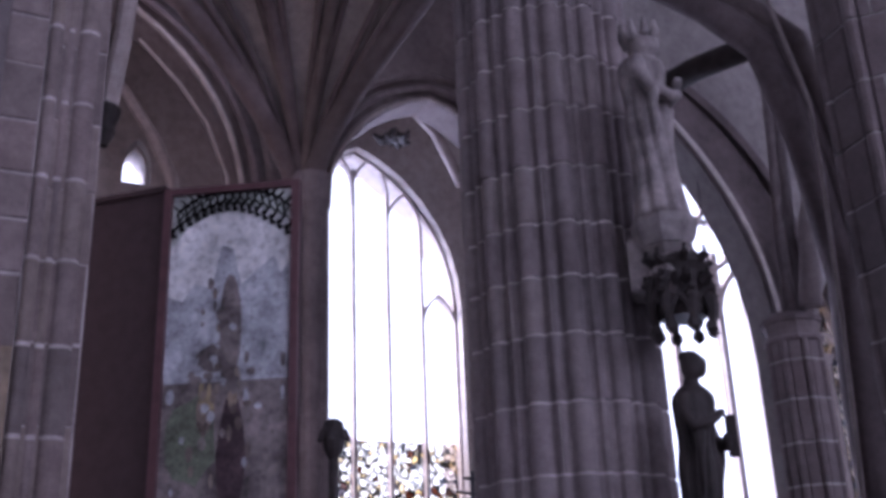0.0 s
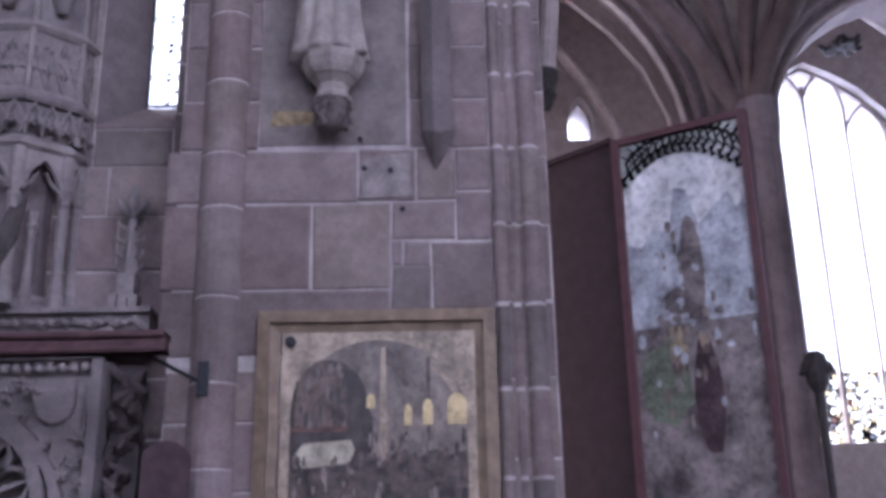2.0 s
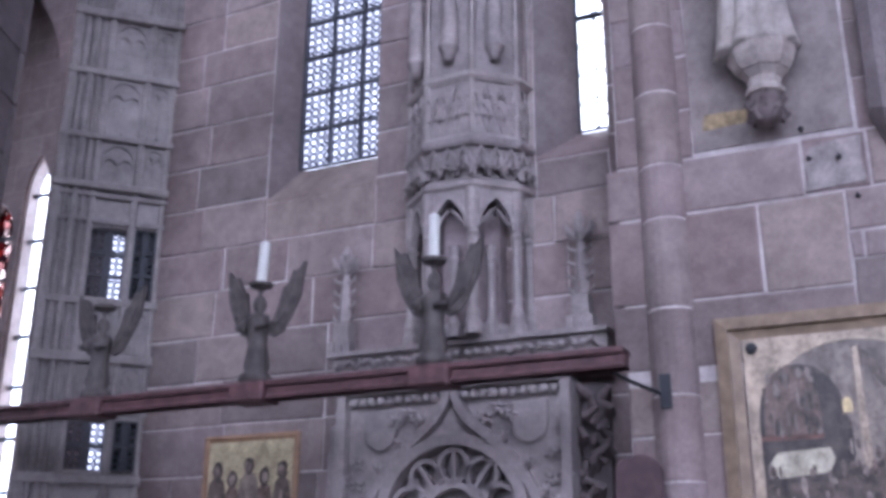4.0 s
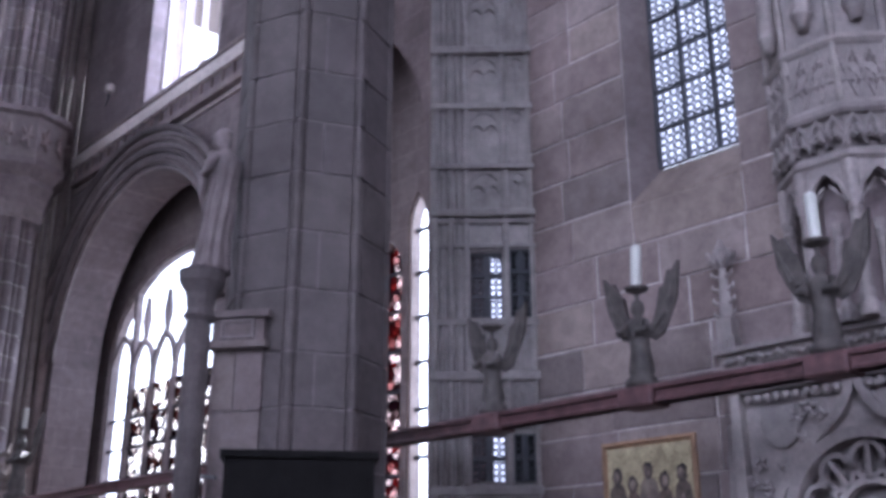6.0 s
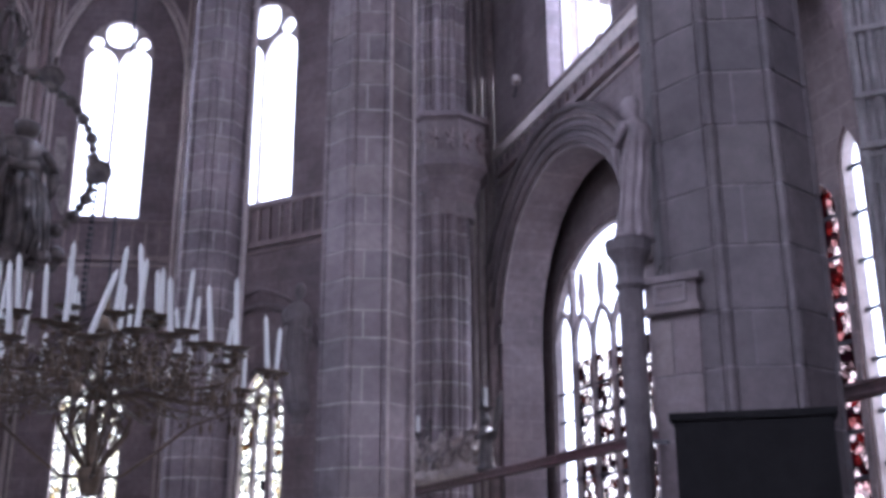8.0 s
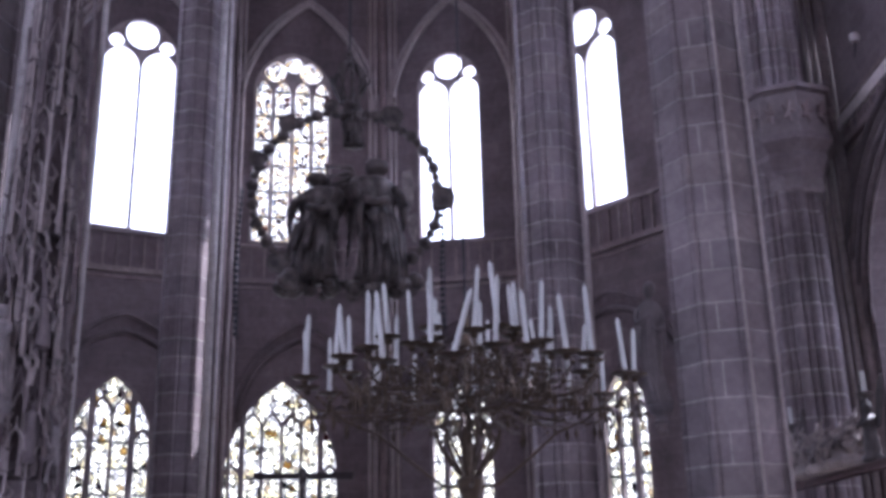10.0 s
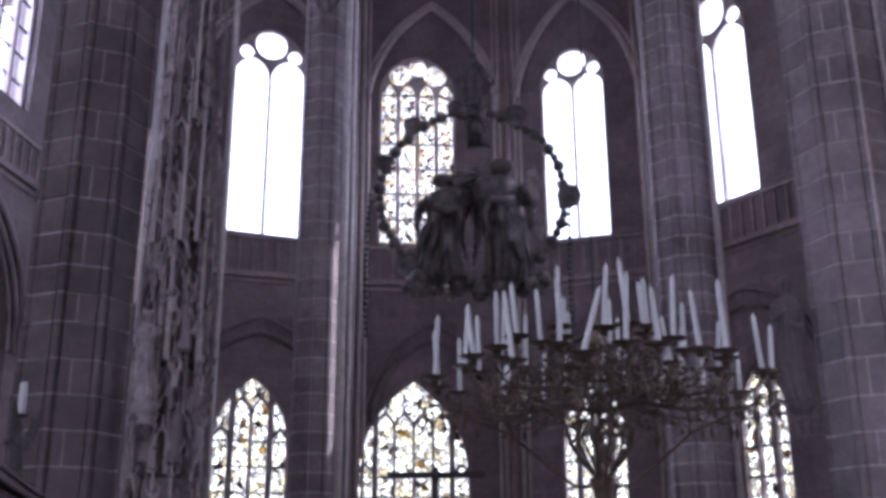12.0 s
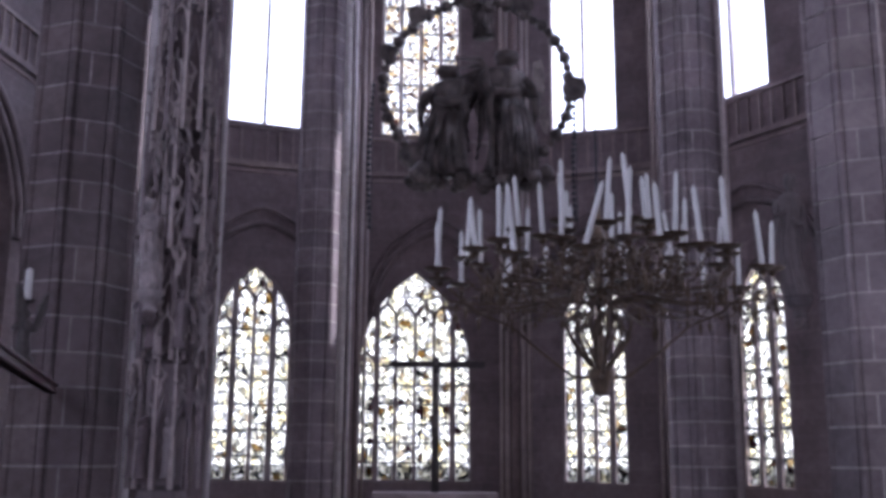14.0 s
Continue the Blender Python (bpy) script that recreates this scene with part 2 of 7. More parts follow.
def bar(bm, pl, pts, width, w0, w1):
    """A flat-sectioned bar along (u, z) points."""
    pts = [Vector(p) for p in pts]
    rows = []
    for i, p in enumerate(pts):
        d = (pts[min(i + 1, len(pts) - 1)] - pts[max(i - 1, 0)])
        d = d.normalized() if d.length else Vector((0, 1))
        n = Vector((-d.y, d.x)) * width / 2
        rows.append([bm.verts.new(pl.at(*(p + n), w0)), bm.verts.new(pl.at(*(p - n), w0)), bm.verts.new(pl.at(*(p - n), w1)), bm.verts.new(pl.at(*(p + n), w1))])
    for a, b in zip(rows, rows[1:]):
        for k in range(4):
            bm.faces.new((a[k], a[(k + 1) % 4], b[(k + 1) % 4], b[k]))
    bm.faces.new(rows[0][::-1])
    bm.faces.new(rows[-1])


def ring_pts(u, z, r, n=16):
    return [(u + r * math.cos(2 * math.pi * k / n), z + r * math.sin(2 * math.pi * k / n)) for k in range(n + 1)]


WIN = [0]


def window(pl, u0, u1, z0, zs, zt, lights, rows, glass, label, depth=0.3, mull=0.14, tracery=True, clear_from=None, sub=None, head=None, clear_lights=(), bars=None, watts=None, follow=False, plate=False, cells=False):
    """A traceried window: mullions, pointed heads, circles above, bars and panes of glass. sub: height where the lights' heads spring."""
    WIN[0] += 1
    sub = sub or zs - 0.25 * (u1 - u0)
    w = empty("window_%d" % WIN[0], Matrix.Translation(pl.at((u0 + u1) / 2, z0, depth)), label, "window", kind="structure")
    inv = Matrix.Translation(-pl.at((u0 + u1) / 2, z0, depth))

    def add(name, bm, material, parent=w):
        bm.transform(inv)
        return part(name, bm, material, parent)
    lw = (u1 - u0) / lights
    # cells: darker stone puts the backlit shade of the bars into their colour
    stone_mat = STONE_PIER if cells else STONE_PALE
    if cells:
        sub = zt - 0.3 * (u1 - u0) - lw * 0.95
    bm = bmesh.new()
    outline = [(u0, z0)] + arch_pts(u0, u1, zs, zt, 8) + [(u1, z0), (u0, z0)]
    bar(bm, pl, outline, mull * 1.5, depth - 0.1, depth + 0.1)
    add("window_frame", bm, stone_mat)
    for k in range(1, lights):
        u = u0 + lw * k
        top = arch_z(u, u0, u1, zs, zt) - lw * (0.5 if follow else 0.0)
        top = zt - 0.55 * (u1 - u0) if plate else top if follow else min(sub + lw * 0.9, top)
        hm = mull / 2
        if cells:
            outer = k in (1, lights - 1) and lights > 3 or k == lights - 1
            top, hm = (arch_z(u, u0, u1, zs, zt), mull * 0.75) if outer else (sub + 0.05, mull * 0.42)
        bm = bmesh.new()
        slab(bm, pl, [(u - hm, z0), (u + hm, z0), (u + hm, top), (u - hm, top)], depth - 0.08, depth + 0.08)
        add("mullion", bm, stone_mat)
    if tracery:
        for k in range(lights):
            a, b = u0 + lw * k, u0 + lw * (k + 1)
            s = sub if k not in (0, lights - 1) or lights == 2 else sub - lw * 0.3
            if follow:
                s = min(arch_z(a, u0, u1, zs, zt), arch_z(b, u0, u1, zs, zt)) - lw * 0.55
            if cells:
                s = sub if 0 < k < lights - 1 else min(arch_z(a, u0, u1, zs, zt), arch_z(b, u0, u1, zs, zt)) - lw * 0.3
            bm = bmesh.new()
            pts = [(u, min(z, arch_z(u, u0, u1, zs, zt))) for u, z in arch_pts(a, b, s, s + lw * 0.95, 5)]
            bar(bm, pl, pts, mull * 0.8, depth - 0.07, depth + 0.07)
            if plate:
                bm.free()
                continue
            if cells and 0 < k < lights - 1:
                um = (a + b) / 2
                for sg in (-1, 1):
                    bar(bm, pl, [(um, s + lw * 0.93), (um + sg * lw * 0.12, s + lw * 1.4), (um, min(s + lw * 1.95, arch_z(um, u0, u1, zs, zt)))], mull * 0.45, depth - 0.06, depth + 0.06)
            add("tracery_arch", bm, stone_mat)
        base = sub + lw * 0.95
        if follow or cells:
            circles = []
        elif lights == 2:
            circles = [((u0 + u1) / 2, sub + lw * 1.25, lw * 0.52), (u0 + lw * 0.42, sub + lw * 1.0, lw * 0.2), (u1 - lw * 0.42, sub + lw * 1.0, lw * 0.2)]
        elif lights == 3:
            circles = [(u0 + lw * 1.05, base + lw * 0.1, lw * 0.42), (u1 - lw * 1.05, base + lw * 0.1, lw * 0.42), ((u0 + u1) / 2, base + lw * 0.9, lw * 0.45)]
        else:
            circles = []
            for row in range(3):
                n = lights - 1 - row
                for k in range(n):
                    circles.append((u0 + lw * (k + 1 + row * 0.5), base + lw * (0.05 + row * 0.75), lw * 0.4))
        if plate:
            W = u1 - u0
            n = 2
            if lights == 4:
                circles = [((u0 + u1) / 2, zt - 0.16 * W, 0.12 * W), (u0 + 0.27 * W, zt - 0.27 * W, 0.15 * W), (u1 - 0.27 * W, zt - 0.27 * W, 0.15 * W)]
                heads = [(u0 + W * k / 4, u0 + W * (k + 1) / 4, zt - 0.62 * W, zt - 0.4 * W) for k in range(4)]
            else:
                circles = [((u0 + u1) / 2, zt - 0.225 * W, 0.215 * W), (u0 + 0.165 * W, zt - 0.375 * W, 0.095 * W), (u1 - 0.165 * W, zt - 0.375 * W, 0.095 * W)]
                heads = [(u0 + W * k / 2, u0 + W * (k + 1) / 2, zt - 0.74 * W, zt - 0.455 * W) for k in range(2)]
            base = min(h[2] for h in heads)
            bm = bmesh.new()
            steps = 72
            for i in range(steps):
                a, b2 = u0 + W * i / steps, u0 + W * (i + 1) / steps
                m = (a + b2) / 2
                gaps = [(base - 0.01, arch_z(m, h0 + 0.05, h1 - 0.05, hs, ht) if h0 + 0.05 < m < h1 - 0.05 else base) for h0, h1, hs, ht in heads if h0 <= m <= h1]
                gaps += [(cz - math.sqrt(r * r - (m - cu) ** 2), cz + math.sqrt(r * r - (m - cu) ** 2)) for cu, cz, r in circles if abs(m - cu) < r]
                z = base
                for g0, g1 in sorted(gaps) + [(arch_z(m, u0, u1, zs, zt) + 0.05,) * 2]:
                    if g0 > z + 0.005:
                        slab(bm, pl, [(a, z), (b2, z), (b2, g0), (a, g0)], depth - 0.06, depth + 0.06)
                    z = max(z, g1)
            add("tracery_plate", bm, STONE_PALE)
            circles = []
        for cu, cz, r in circles:
            if cz + r * 0.6 > arch_z(cu, u0, u1, zs, zt) or abs(cu - (u0 + u1) / 2) + r > (u1 - u0) / 2:
                continue
            bm = bmesh.new()
            bar(bm, pl, ring_pts(cu, cz, r), mull * 0.7, depth - 0.07, depth + 0.07)
            add("tracery_circle", bm, STONE_PALE)
    gl = depth + 0.02
    for k in range(lights):
        a, b = u0 + lw * k, u0 + lw * (k + 1)
        for r in range(rows):
            za, zb = z0 + (zs - z0) * r / rows, z0 + (zs - z0) * (r + 1) / rows
            bm = bmesh.new()
            slab(bm, pl, [(a, za + 0.02), (b, za + 0.02), (b, zb - 0.02), (a, zb - 0.02)], gl, gl + 0.006)
            g = CLEAR if k in clear_lights or (clear_from is not None and (za + zb) / 2 > clear_from) else glass
            add("pane", bm, g).visible_shadow = False
    for r in range(1, rows + 1):
        if clear_from is not None and not bars and z0 + (zs - z0) * (r + 0.5) / rows > clear_from:
            continue
        z = z0 + (zs - z0) * r / rows
        bm = bmesh.new()
        slab(bm, pl, [(u0, z - 0.032), (u1, z - 0.032), (u1, z + 0.032), (u0, z + 0.032)], gl - 0.03, gl + 0.01)
        add("saddle_bar", bm, LEAD)
    bm = bmesh.new()
    slab(bm, pl, [(u0, zs + 0.022), (u1, zs + 0.022)] + arch_pts(u0, u1, zs + 0.022, zt, 8)[::-1][1:-1], gl, gl + 0.006)
    add("pane", bm, CLEAR if clear_from == 0 else head or glass).visible_shadow = False
    c, t = pl.at((u0 + u1) / 2, (z0 + zt) / 2, depth + 0.85), pl.at((u0 + u1) / 2, (z0 + zt) / 2 - 0.6, -6)
    window_light(c, t, u1 - u0 + 1.2, zt - z0 + 1.2, watts or 9.0 * (u1 - u0 + 1.2) * (zt - z0 + 1.2))
    return w


# ---- the setting ----
def polar(az, d):
    """Plan point at a bearing (degrees, left positive) and distance from the visitor."""
    return (-math.sin(radians(az)) * d, math.cos(radians(az)) * d)


def flat(name, x0, x1, y0, y1, z0, z1, material, label, category):
    bm = bmesh.new()
    box(bm, x0, x1, y0, y1, z0, z1)
    return tagged(obj(name, bm, material), label, category, kind="structure")


flat("ground", -600, 600, -600, 600, -1.2, -0.6, plain("street_paving", (0.2, 0.19, 0.18), 0.9), "grey paving round the church", "ground")
flat("floor", -24, 20, -30, 40, -0.3, 0.0, plain("stone_floor", (0.22, 0.2, 0.19), 0.6), "worn grey stone slab floor", "floor")
flat("ceiling", -24, 20, -30, 33.7, 24.0, 24.5, PLASTER, "pale plastered high vault shell", "ceiling")

# bright hazy sky round the church
glow = bpy.data.materials.new("hazy_bright_sky")
glow.use_nodes = True
gn = glow.node_tree
gn.nodes.remove(gn.nodes["Principled BSDF"])
ge = gn.nodes.new("ShaderNodeEmission")
ge.inputs[0].default_value, ge.inputs[1].default_value = (0.95, 0.97, 1.0, 1), 1.0
gn.links.new(ge.outputs[0], gn.nodes["Material Output"].inputs[0])
bm = bmesh.new()
rings = [[bm.verts.new((320 * math.cos(2 * math.pi * k / 64), 320 * math.sin(2 * math.pi * k / 64), z)) for k in range(64)] for z in (-2.0, 225.0)]
for k in range(64):
    bm.faces.new((rings[0][k], rings[0][(k + 1) % 64], rings[1][(k + 1) % 64], rings[1][k]))
tagged(obj("backdrop", bm, glow), "bright hazy sky beyond the church windows", "sky", kind="structure")

# apse: inner faces of the outer wall, from the north side round to the south side
A = [(-14.0, 10.0), (-14.8, 24.5), (-13.4, 29.1), (-8.2, 31.9), (-3.0, 33.2), (2.0, 32.0), (6.2, 27.2), (9.4, 24.2), (9.4, 10.2)]
GAL = 12.3


def bearing_u(pl, az):
    """Where a bearing meets the plane, along it."""
    d = Vector((*polar(az, 1.0), 0))
    k = pl.p0.dot(pl.n) / d.dot(pl.n)
    return (d * k - pl.p0).dot(pl.u)


def apse_bay(i, a_up, a_low, n_up, n_low, low_top, up_top, glass_up, stained=None, low_z0=0.9):
    pl = Plane2(A[i], A[i + 1])
    ops = []
    u = sorted(bearing_u(pl, a) for a in a_up)
    v = sorted(bearing_u(pl, a) for a in a_low)
    wu, wv = u[1] - u[0], v[1] - v[0]
    ops.append((v[0], v[1], low_z0, low_top - wv * 0.85, low_top))
    ops.append((u[0], u[1], GAL, up_top - wu * 0.56, up_top))
    wall("wall_apse_%d" % i, pl, 0, 24.0, 0.26, ops, STONE_FAR, "grey-red sandstone apse wall with two rows of windows")
    window(pl, *ops[0], n_low, 6, stained or FIGURED, "tall pointed stained glass window with stone tracery", depth=0.14, mull=0.12, cells=True)
    window(pl, *ops[1], n_up, 6, glass_up, "tall pointed upper window of bright clear glass" if glass_up is CLEAR else "tall upper window of pale stained glass", clear_from=0 if glass_up is CLEAR else None, mull=0.12, head=glass_up, plate=True, depth=0.14)
    return pl


# out of view: openings made up to hold fill lamps
NORTH = (-24, -17, -10, -3, 4)
wall("wall_north", Plane2((-14.0, -30), A[0]), 0, 24, 0.9, [(30 + y, 33.4 + y, 6, 15, 18) for y in NORTH], STONE_FAR, "unseen sandstone north wall with openings for added fill lamps")
pl0 = Plane2(A[0], A[1])
wall("wall_apse_0", pl0, 0, 24, 0.9, [(5.3, 12.9, 0, 7.0, 10.7), (9.6, 12.55, 13.3, 18.0, 20.5)], STONE_FAR, "sandstone choir wall with a deep arched recess below an upper window")
wall("wall_north_recess", Plane2((-16.4, 14.6), (-16.9, 24.0)), 0, 12, 0.4, [], STONE_FAR, "plain back wall of the north recess")
for y in (14.7, 23.5):
    wall("wall_north_side", Plane2((-15.1, y), (-16.8, y)), 0, 12, 0.3, [], STONE_FAR, "side wall of the north recess")
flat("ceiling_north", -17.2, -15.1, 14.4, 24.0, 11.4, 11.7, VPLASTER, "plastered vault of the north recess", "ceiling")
window(pl0, 9.6, 12.55, 13.3, 18.0, 20.5, 4, 6, CLEAR, "tall upper choir window of clear glass", clear_from=0, bars=True)
wall("wall_apse_1", Plane2(A[1], A[2]), 0, 24, 0.9, [], STONE_FAR, "plain sandstone choir wall")
apse_bay(2, (21.9, 17.5), (21.9, 17.65), 2, 4, 7.65, 19.9, CLEAR)
apse_bay(3, (13.0, 8.3), (14.0, 7.6), 4, 6, 7.7, 19.45, STAINED)
apse_bay(4, (3.05, -0.85), (2.6, -1.0), 2, 4, 7.6, 19.4, CLEAR)
apse_bay(5, (-5.3, -9.35), (-6.9, -9.5), 2, 3, 7.3, 19.35, CLEAR)
wall("wall_apse_6", Plane2(A[6], A[7]), 0, 24, 0.9, [], STONE_FAR, "sandstone choir wall behind the corner pier")
pl7 = Plane2(A[7], A[8])
ops7 = [(24.2 - 23.6, 24.2 - 16.3, 0.0, 7.0, 10.7), (24.2 - 20.25, 24.2 - 17.0, 12.5, 18.0, 21.0), (24.2 - 14.7, 24.2 - 10.4, 0.0, 8.0, 11.2)]
wall("wall_south_choir", pl7, 0, 24, 1.1, ops7, STONE_FAR, "sandstone choir wall with a deep arched recess below a gallery")
window(pl7, *ops7[1], 4, 6, CLEAR, "tall upper window of bright clear glass", clear_from=0, depth=0.5, mull=0.06)
pl8 = Plane2((10.9, 25.0), (10.9, 11.9))
ops8 = [(1.1, 7.3, 1.5, 7.2, 9.5), (11.45, 12.27, 1.5, 7.1, 7.72), (12.41, 12.93, 1.5, 7.75, 8.4)]
wall("wall_south_chapel", pl8, 0, 12.4, 0.32, ops8, STONE_FAR, "sandstone chapel wall with stained windows")
window(pl8, *ops8[0], 6, 8, STAINED_BROWN, "pointed window with clear head and red stained lower panels", clear_from=6.7, clear_lights=(0,), head=CLEAR, mull=0.1, watts=45, cells=True, depth=0.16)
window(pl8, *ops8[1], 1, 8, STAINED_RED, "narrow stained glass lancet in red and white", mull=0.06, watts=20, depth=0.16, tracery=False)
window(pl8, *ops8[2], 1, 8, CLEAR, "narrow clear glass lancet beside the red one", clear_from=0, bars=True, mull=0.06, watts=20, depth=0.16, tracery=False)
for y in (24.6, 15.2):
    wall("wall_chapel_side", Plane2((9.4, y), (10.95, y)), 0, 12, 0.4, [], STONE_FAR, "sandstone side wall of the chapel recess")
flat("ceiling_chapel", 9.3, 11.6, 11.9, 25.2, 12.0, 12.3, PLASTER, "plastered chapel vault", "ceiling")

# south side near the visitor
pl4 = Plane2((7.8, 1.9), (7.8, 7.0))
ops4 = [(4.38 - 1.9, 5.62 - 1.9, 5.34, 8.5, 9.2), (2.12 - 1.9, 2.78 - 1.9, 5.28, 9.0, 9.2)]
wall("wall_altar", pl4, 0, 24, 0.6, ops4, STONE, "ashlar sandstone wall above the stone altar")
pl3 = Plane2((7.2, -0.9), (7.2, 1.9))
wall("wall_picture", pl3, 0, 24, 1.2, [], STONE, "ashlar sandstone pier wall with a framed painting")
pl5 = Plane2((7.8, 6.92), (7.02, 7.70))
ops5 = [(0.35, 0.69, 4.48, 5.2, 5.22), (0.35, 0.69, 2.78, 3.24, 3.26)]
wall("wall_turret", pl5, 0, 24, 0.25, ops5, TURRET, "sandstone stair turret wall with leaded lights")
wall("wall_turret_return", Plane2((7.02, 7.70), (8.3, 9.15)), 0, 24, 0.08, [], STONE, "sandstone stair turret side")
plS = Plane2((14.7, 2.0), (14.7, -20.0))
opsS = [(2 + 4.2, 2 + 7.96, 3.4, 6.8, 9.5), (2 + 11.6, 2 + 15.2, 1.0, 8.5, 11.5), (4.2, 4.62, 8.2, 8.5, 8.95)]
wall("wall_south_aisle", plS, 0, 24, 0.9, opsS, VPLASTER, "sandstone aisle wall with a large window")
window(plS, *opsS[0], 6, 3, STAINED, "large pointed window, clear above stained panels", clear_from=4.55, head=CLEAR, mull=0.05, follow=True)
window(plS, *opsS[1], 3, 6, CLEAR, "tall bright clear aisle window", clear_from=0)
window(plS, *opsS[2], 1, 1, CLEAR, "small round-headed clear window", clear_from=0, tracery=False, mull=0.05)
# out of view as well, with one made-up opening for fill
wall("wall_west", Plane2((20, -30), (-24, -30)), 0, 24, 0.9, [(18, 26, 8, 15, 20)], STONE_FAR, "unseen west wall with an opening for an added fill lamp")


def pier_outline(r, sr, turn):
    """Eight flat faces; at every corner a slim roll between two hollows."""
    h, q, pts = r * math.tan(math.pi / 8), sr * 1.55, []
    for j in range(8):
        th = turn + j * math.pi / 4
        c, s = math.cos(th), math.sin(th)

        def on(x, y):
            pts.append((x * c - y * s, x * s + y * c))
        on(r, -h + q)
        on(r, -h + q + 0.36 * (2 * h - 2 * q))
        on(r, h - q)
        on(r - sr * 0.6, h - q + sr * 0.35)
        ph, R = th + math.pi / 8, r / math.cos(math.pi / 8) - sr * 0.75
        for k in range(7):
            a = ph + radians(-105 + 35 * k)
            pts.append((R * math.cos(ph) + sr * math.cos(a), R * math.sin(ph) + sr * math.sin(a)))
        th2 = th + math.pi / 4
        x, y = r - sr * 0.6, -h + q - sr * 0.35
        pts.append((x * math.cos(th2) - y * math.sin(th2), x * math.sin(th2) + y * math.cos(th2)))
    return pts


def shared(name, bm, material):
    me = bpy.data.meshes.new(name)
    bmesh.ops.recalc_face_normals(bm, faces=bm.faces)
    bm.to_mesh(me)
    bm.free()
    me.materials.append(material)
    return me


def pier(name, c, r, z1, label, sr=0.055, face=0.0, course=0.52, whole=False, material=None, joint=None):
    joint_gap = 0.016 + 0.0009 * math.hypot(*c)
    """A tall octagonal pier of coursed blocks; face turns one flat side away from the visitor, in degrees."""
    p = empty(name, Matrix.Translation((*c, 0)), label, "pier", "choir piers", "structure")
    pts = pier_outline(r, sr, math.atan2(-c[1], -c[0]) + radians(face))
    n = len(pts)
    bm = bmesh.new()
    prism(bm, [(x * (1 - 0.013 / r), y * (1 - 0.013 / r)) for x, y in pts], 0, z1)
    part("mortar_core", bm, joint or MORTAR, p)
    rows = []
    for cuts in ((1, 25, 49, 73), (15, 39, 63, 87)):
        row = []
        for k, a in enumerate(cuts):
            b = cuts[(k + 1) % 4] + (n if k == 3 else 0)
            arc = [Vector(pts[i % n]) for i in range(a, b + 1)]
            arc[0] = arc[0] + (arc[1] - arc[0]).normalized() * joint_gap * 0.45
            arc[-1] = arc[-1] + (arc[-2] - arc[-1]).normalized() * joint_gap * 0.45
            bm = bmesh.new()
            prism(bm, pts if whole else [tuple(v) for v in arc], 0, 1)
            row.append(shared("stone_block", bm, material or STONE_PIER))
            if whole:
                break
        rows.append(row)
    z, i, rng = 0.0, 0, random.Random(int(r * 1000 + c[0] * 10))
    while z < min(z1, 23.5):
        h = min(course * rng.uniform(0.86, 1.14), z1 - z)
        for me in rows[i % 2]:
            o = new("stone_block", me)
            o.parent, o.location, o.scale = p, (0, 0, z), (1, 1, h - joint_gap)
        z += h
        i += 1
    return p


pier("pier", polar(-13.95, 17), 0.78, 24, "tall grey sandstone pier with slim corner rolls", 0.06, 0, joint=MORTAR_DARK)
pier("pier", polar(-35.1, 8.85), 0.67, 24, "sandstone pier with slim corner rolls, its shade in the colour", 0.045, 12, material=STONE_SHADED, joint=MORTAR_SHADED)
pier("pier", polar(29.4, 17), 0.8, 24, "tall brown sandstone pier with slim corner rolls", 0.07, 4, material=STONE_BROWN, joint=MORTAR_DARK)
pier("pier", polar(16.4, 27), 0.56, 24, "sandstone apse pier beside a bright slender shaft", 0.06, 10, whole=True, joint=MORTAR_DARK)
pier("pier", polar(-4.85, 26), 0.74, 24, "sandstone apse pier with slender shafts", 0.08, 10, joint=MORTAR_DARK)
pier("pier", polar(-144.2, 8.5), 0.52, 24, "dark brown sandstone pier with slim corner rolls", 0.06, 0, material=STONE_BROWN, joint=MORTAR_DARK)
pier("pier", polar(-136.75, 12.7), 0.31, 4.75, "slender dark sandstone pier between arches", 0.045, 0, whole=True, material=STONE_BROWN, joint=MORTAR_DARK)


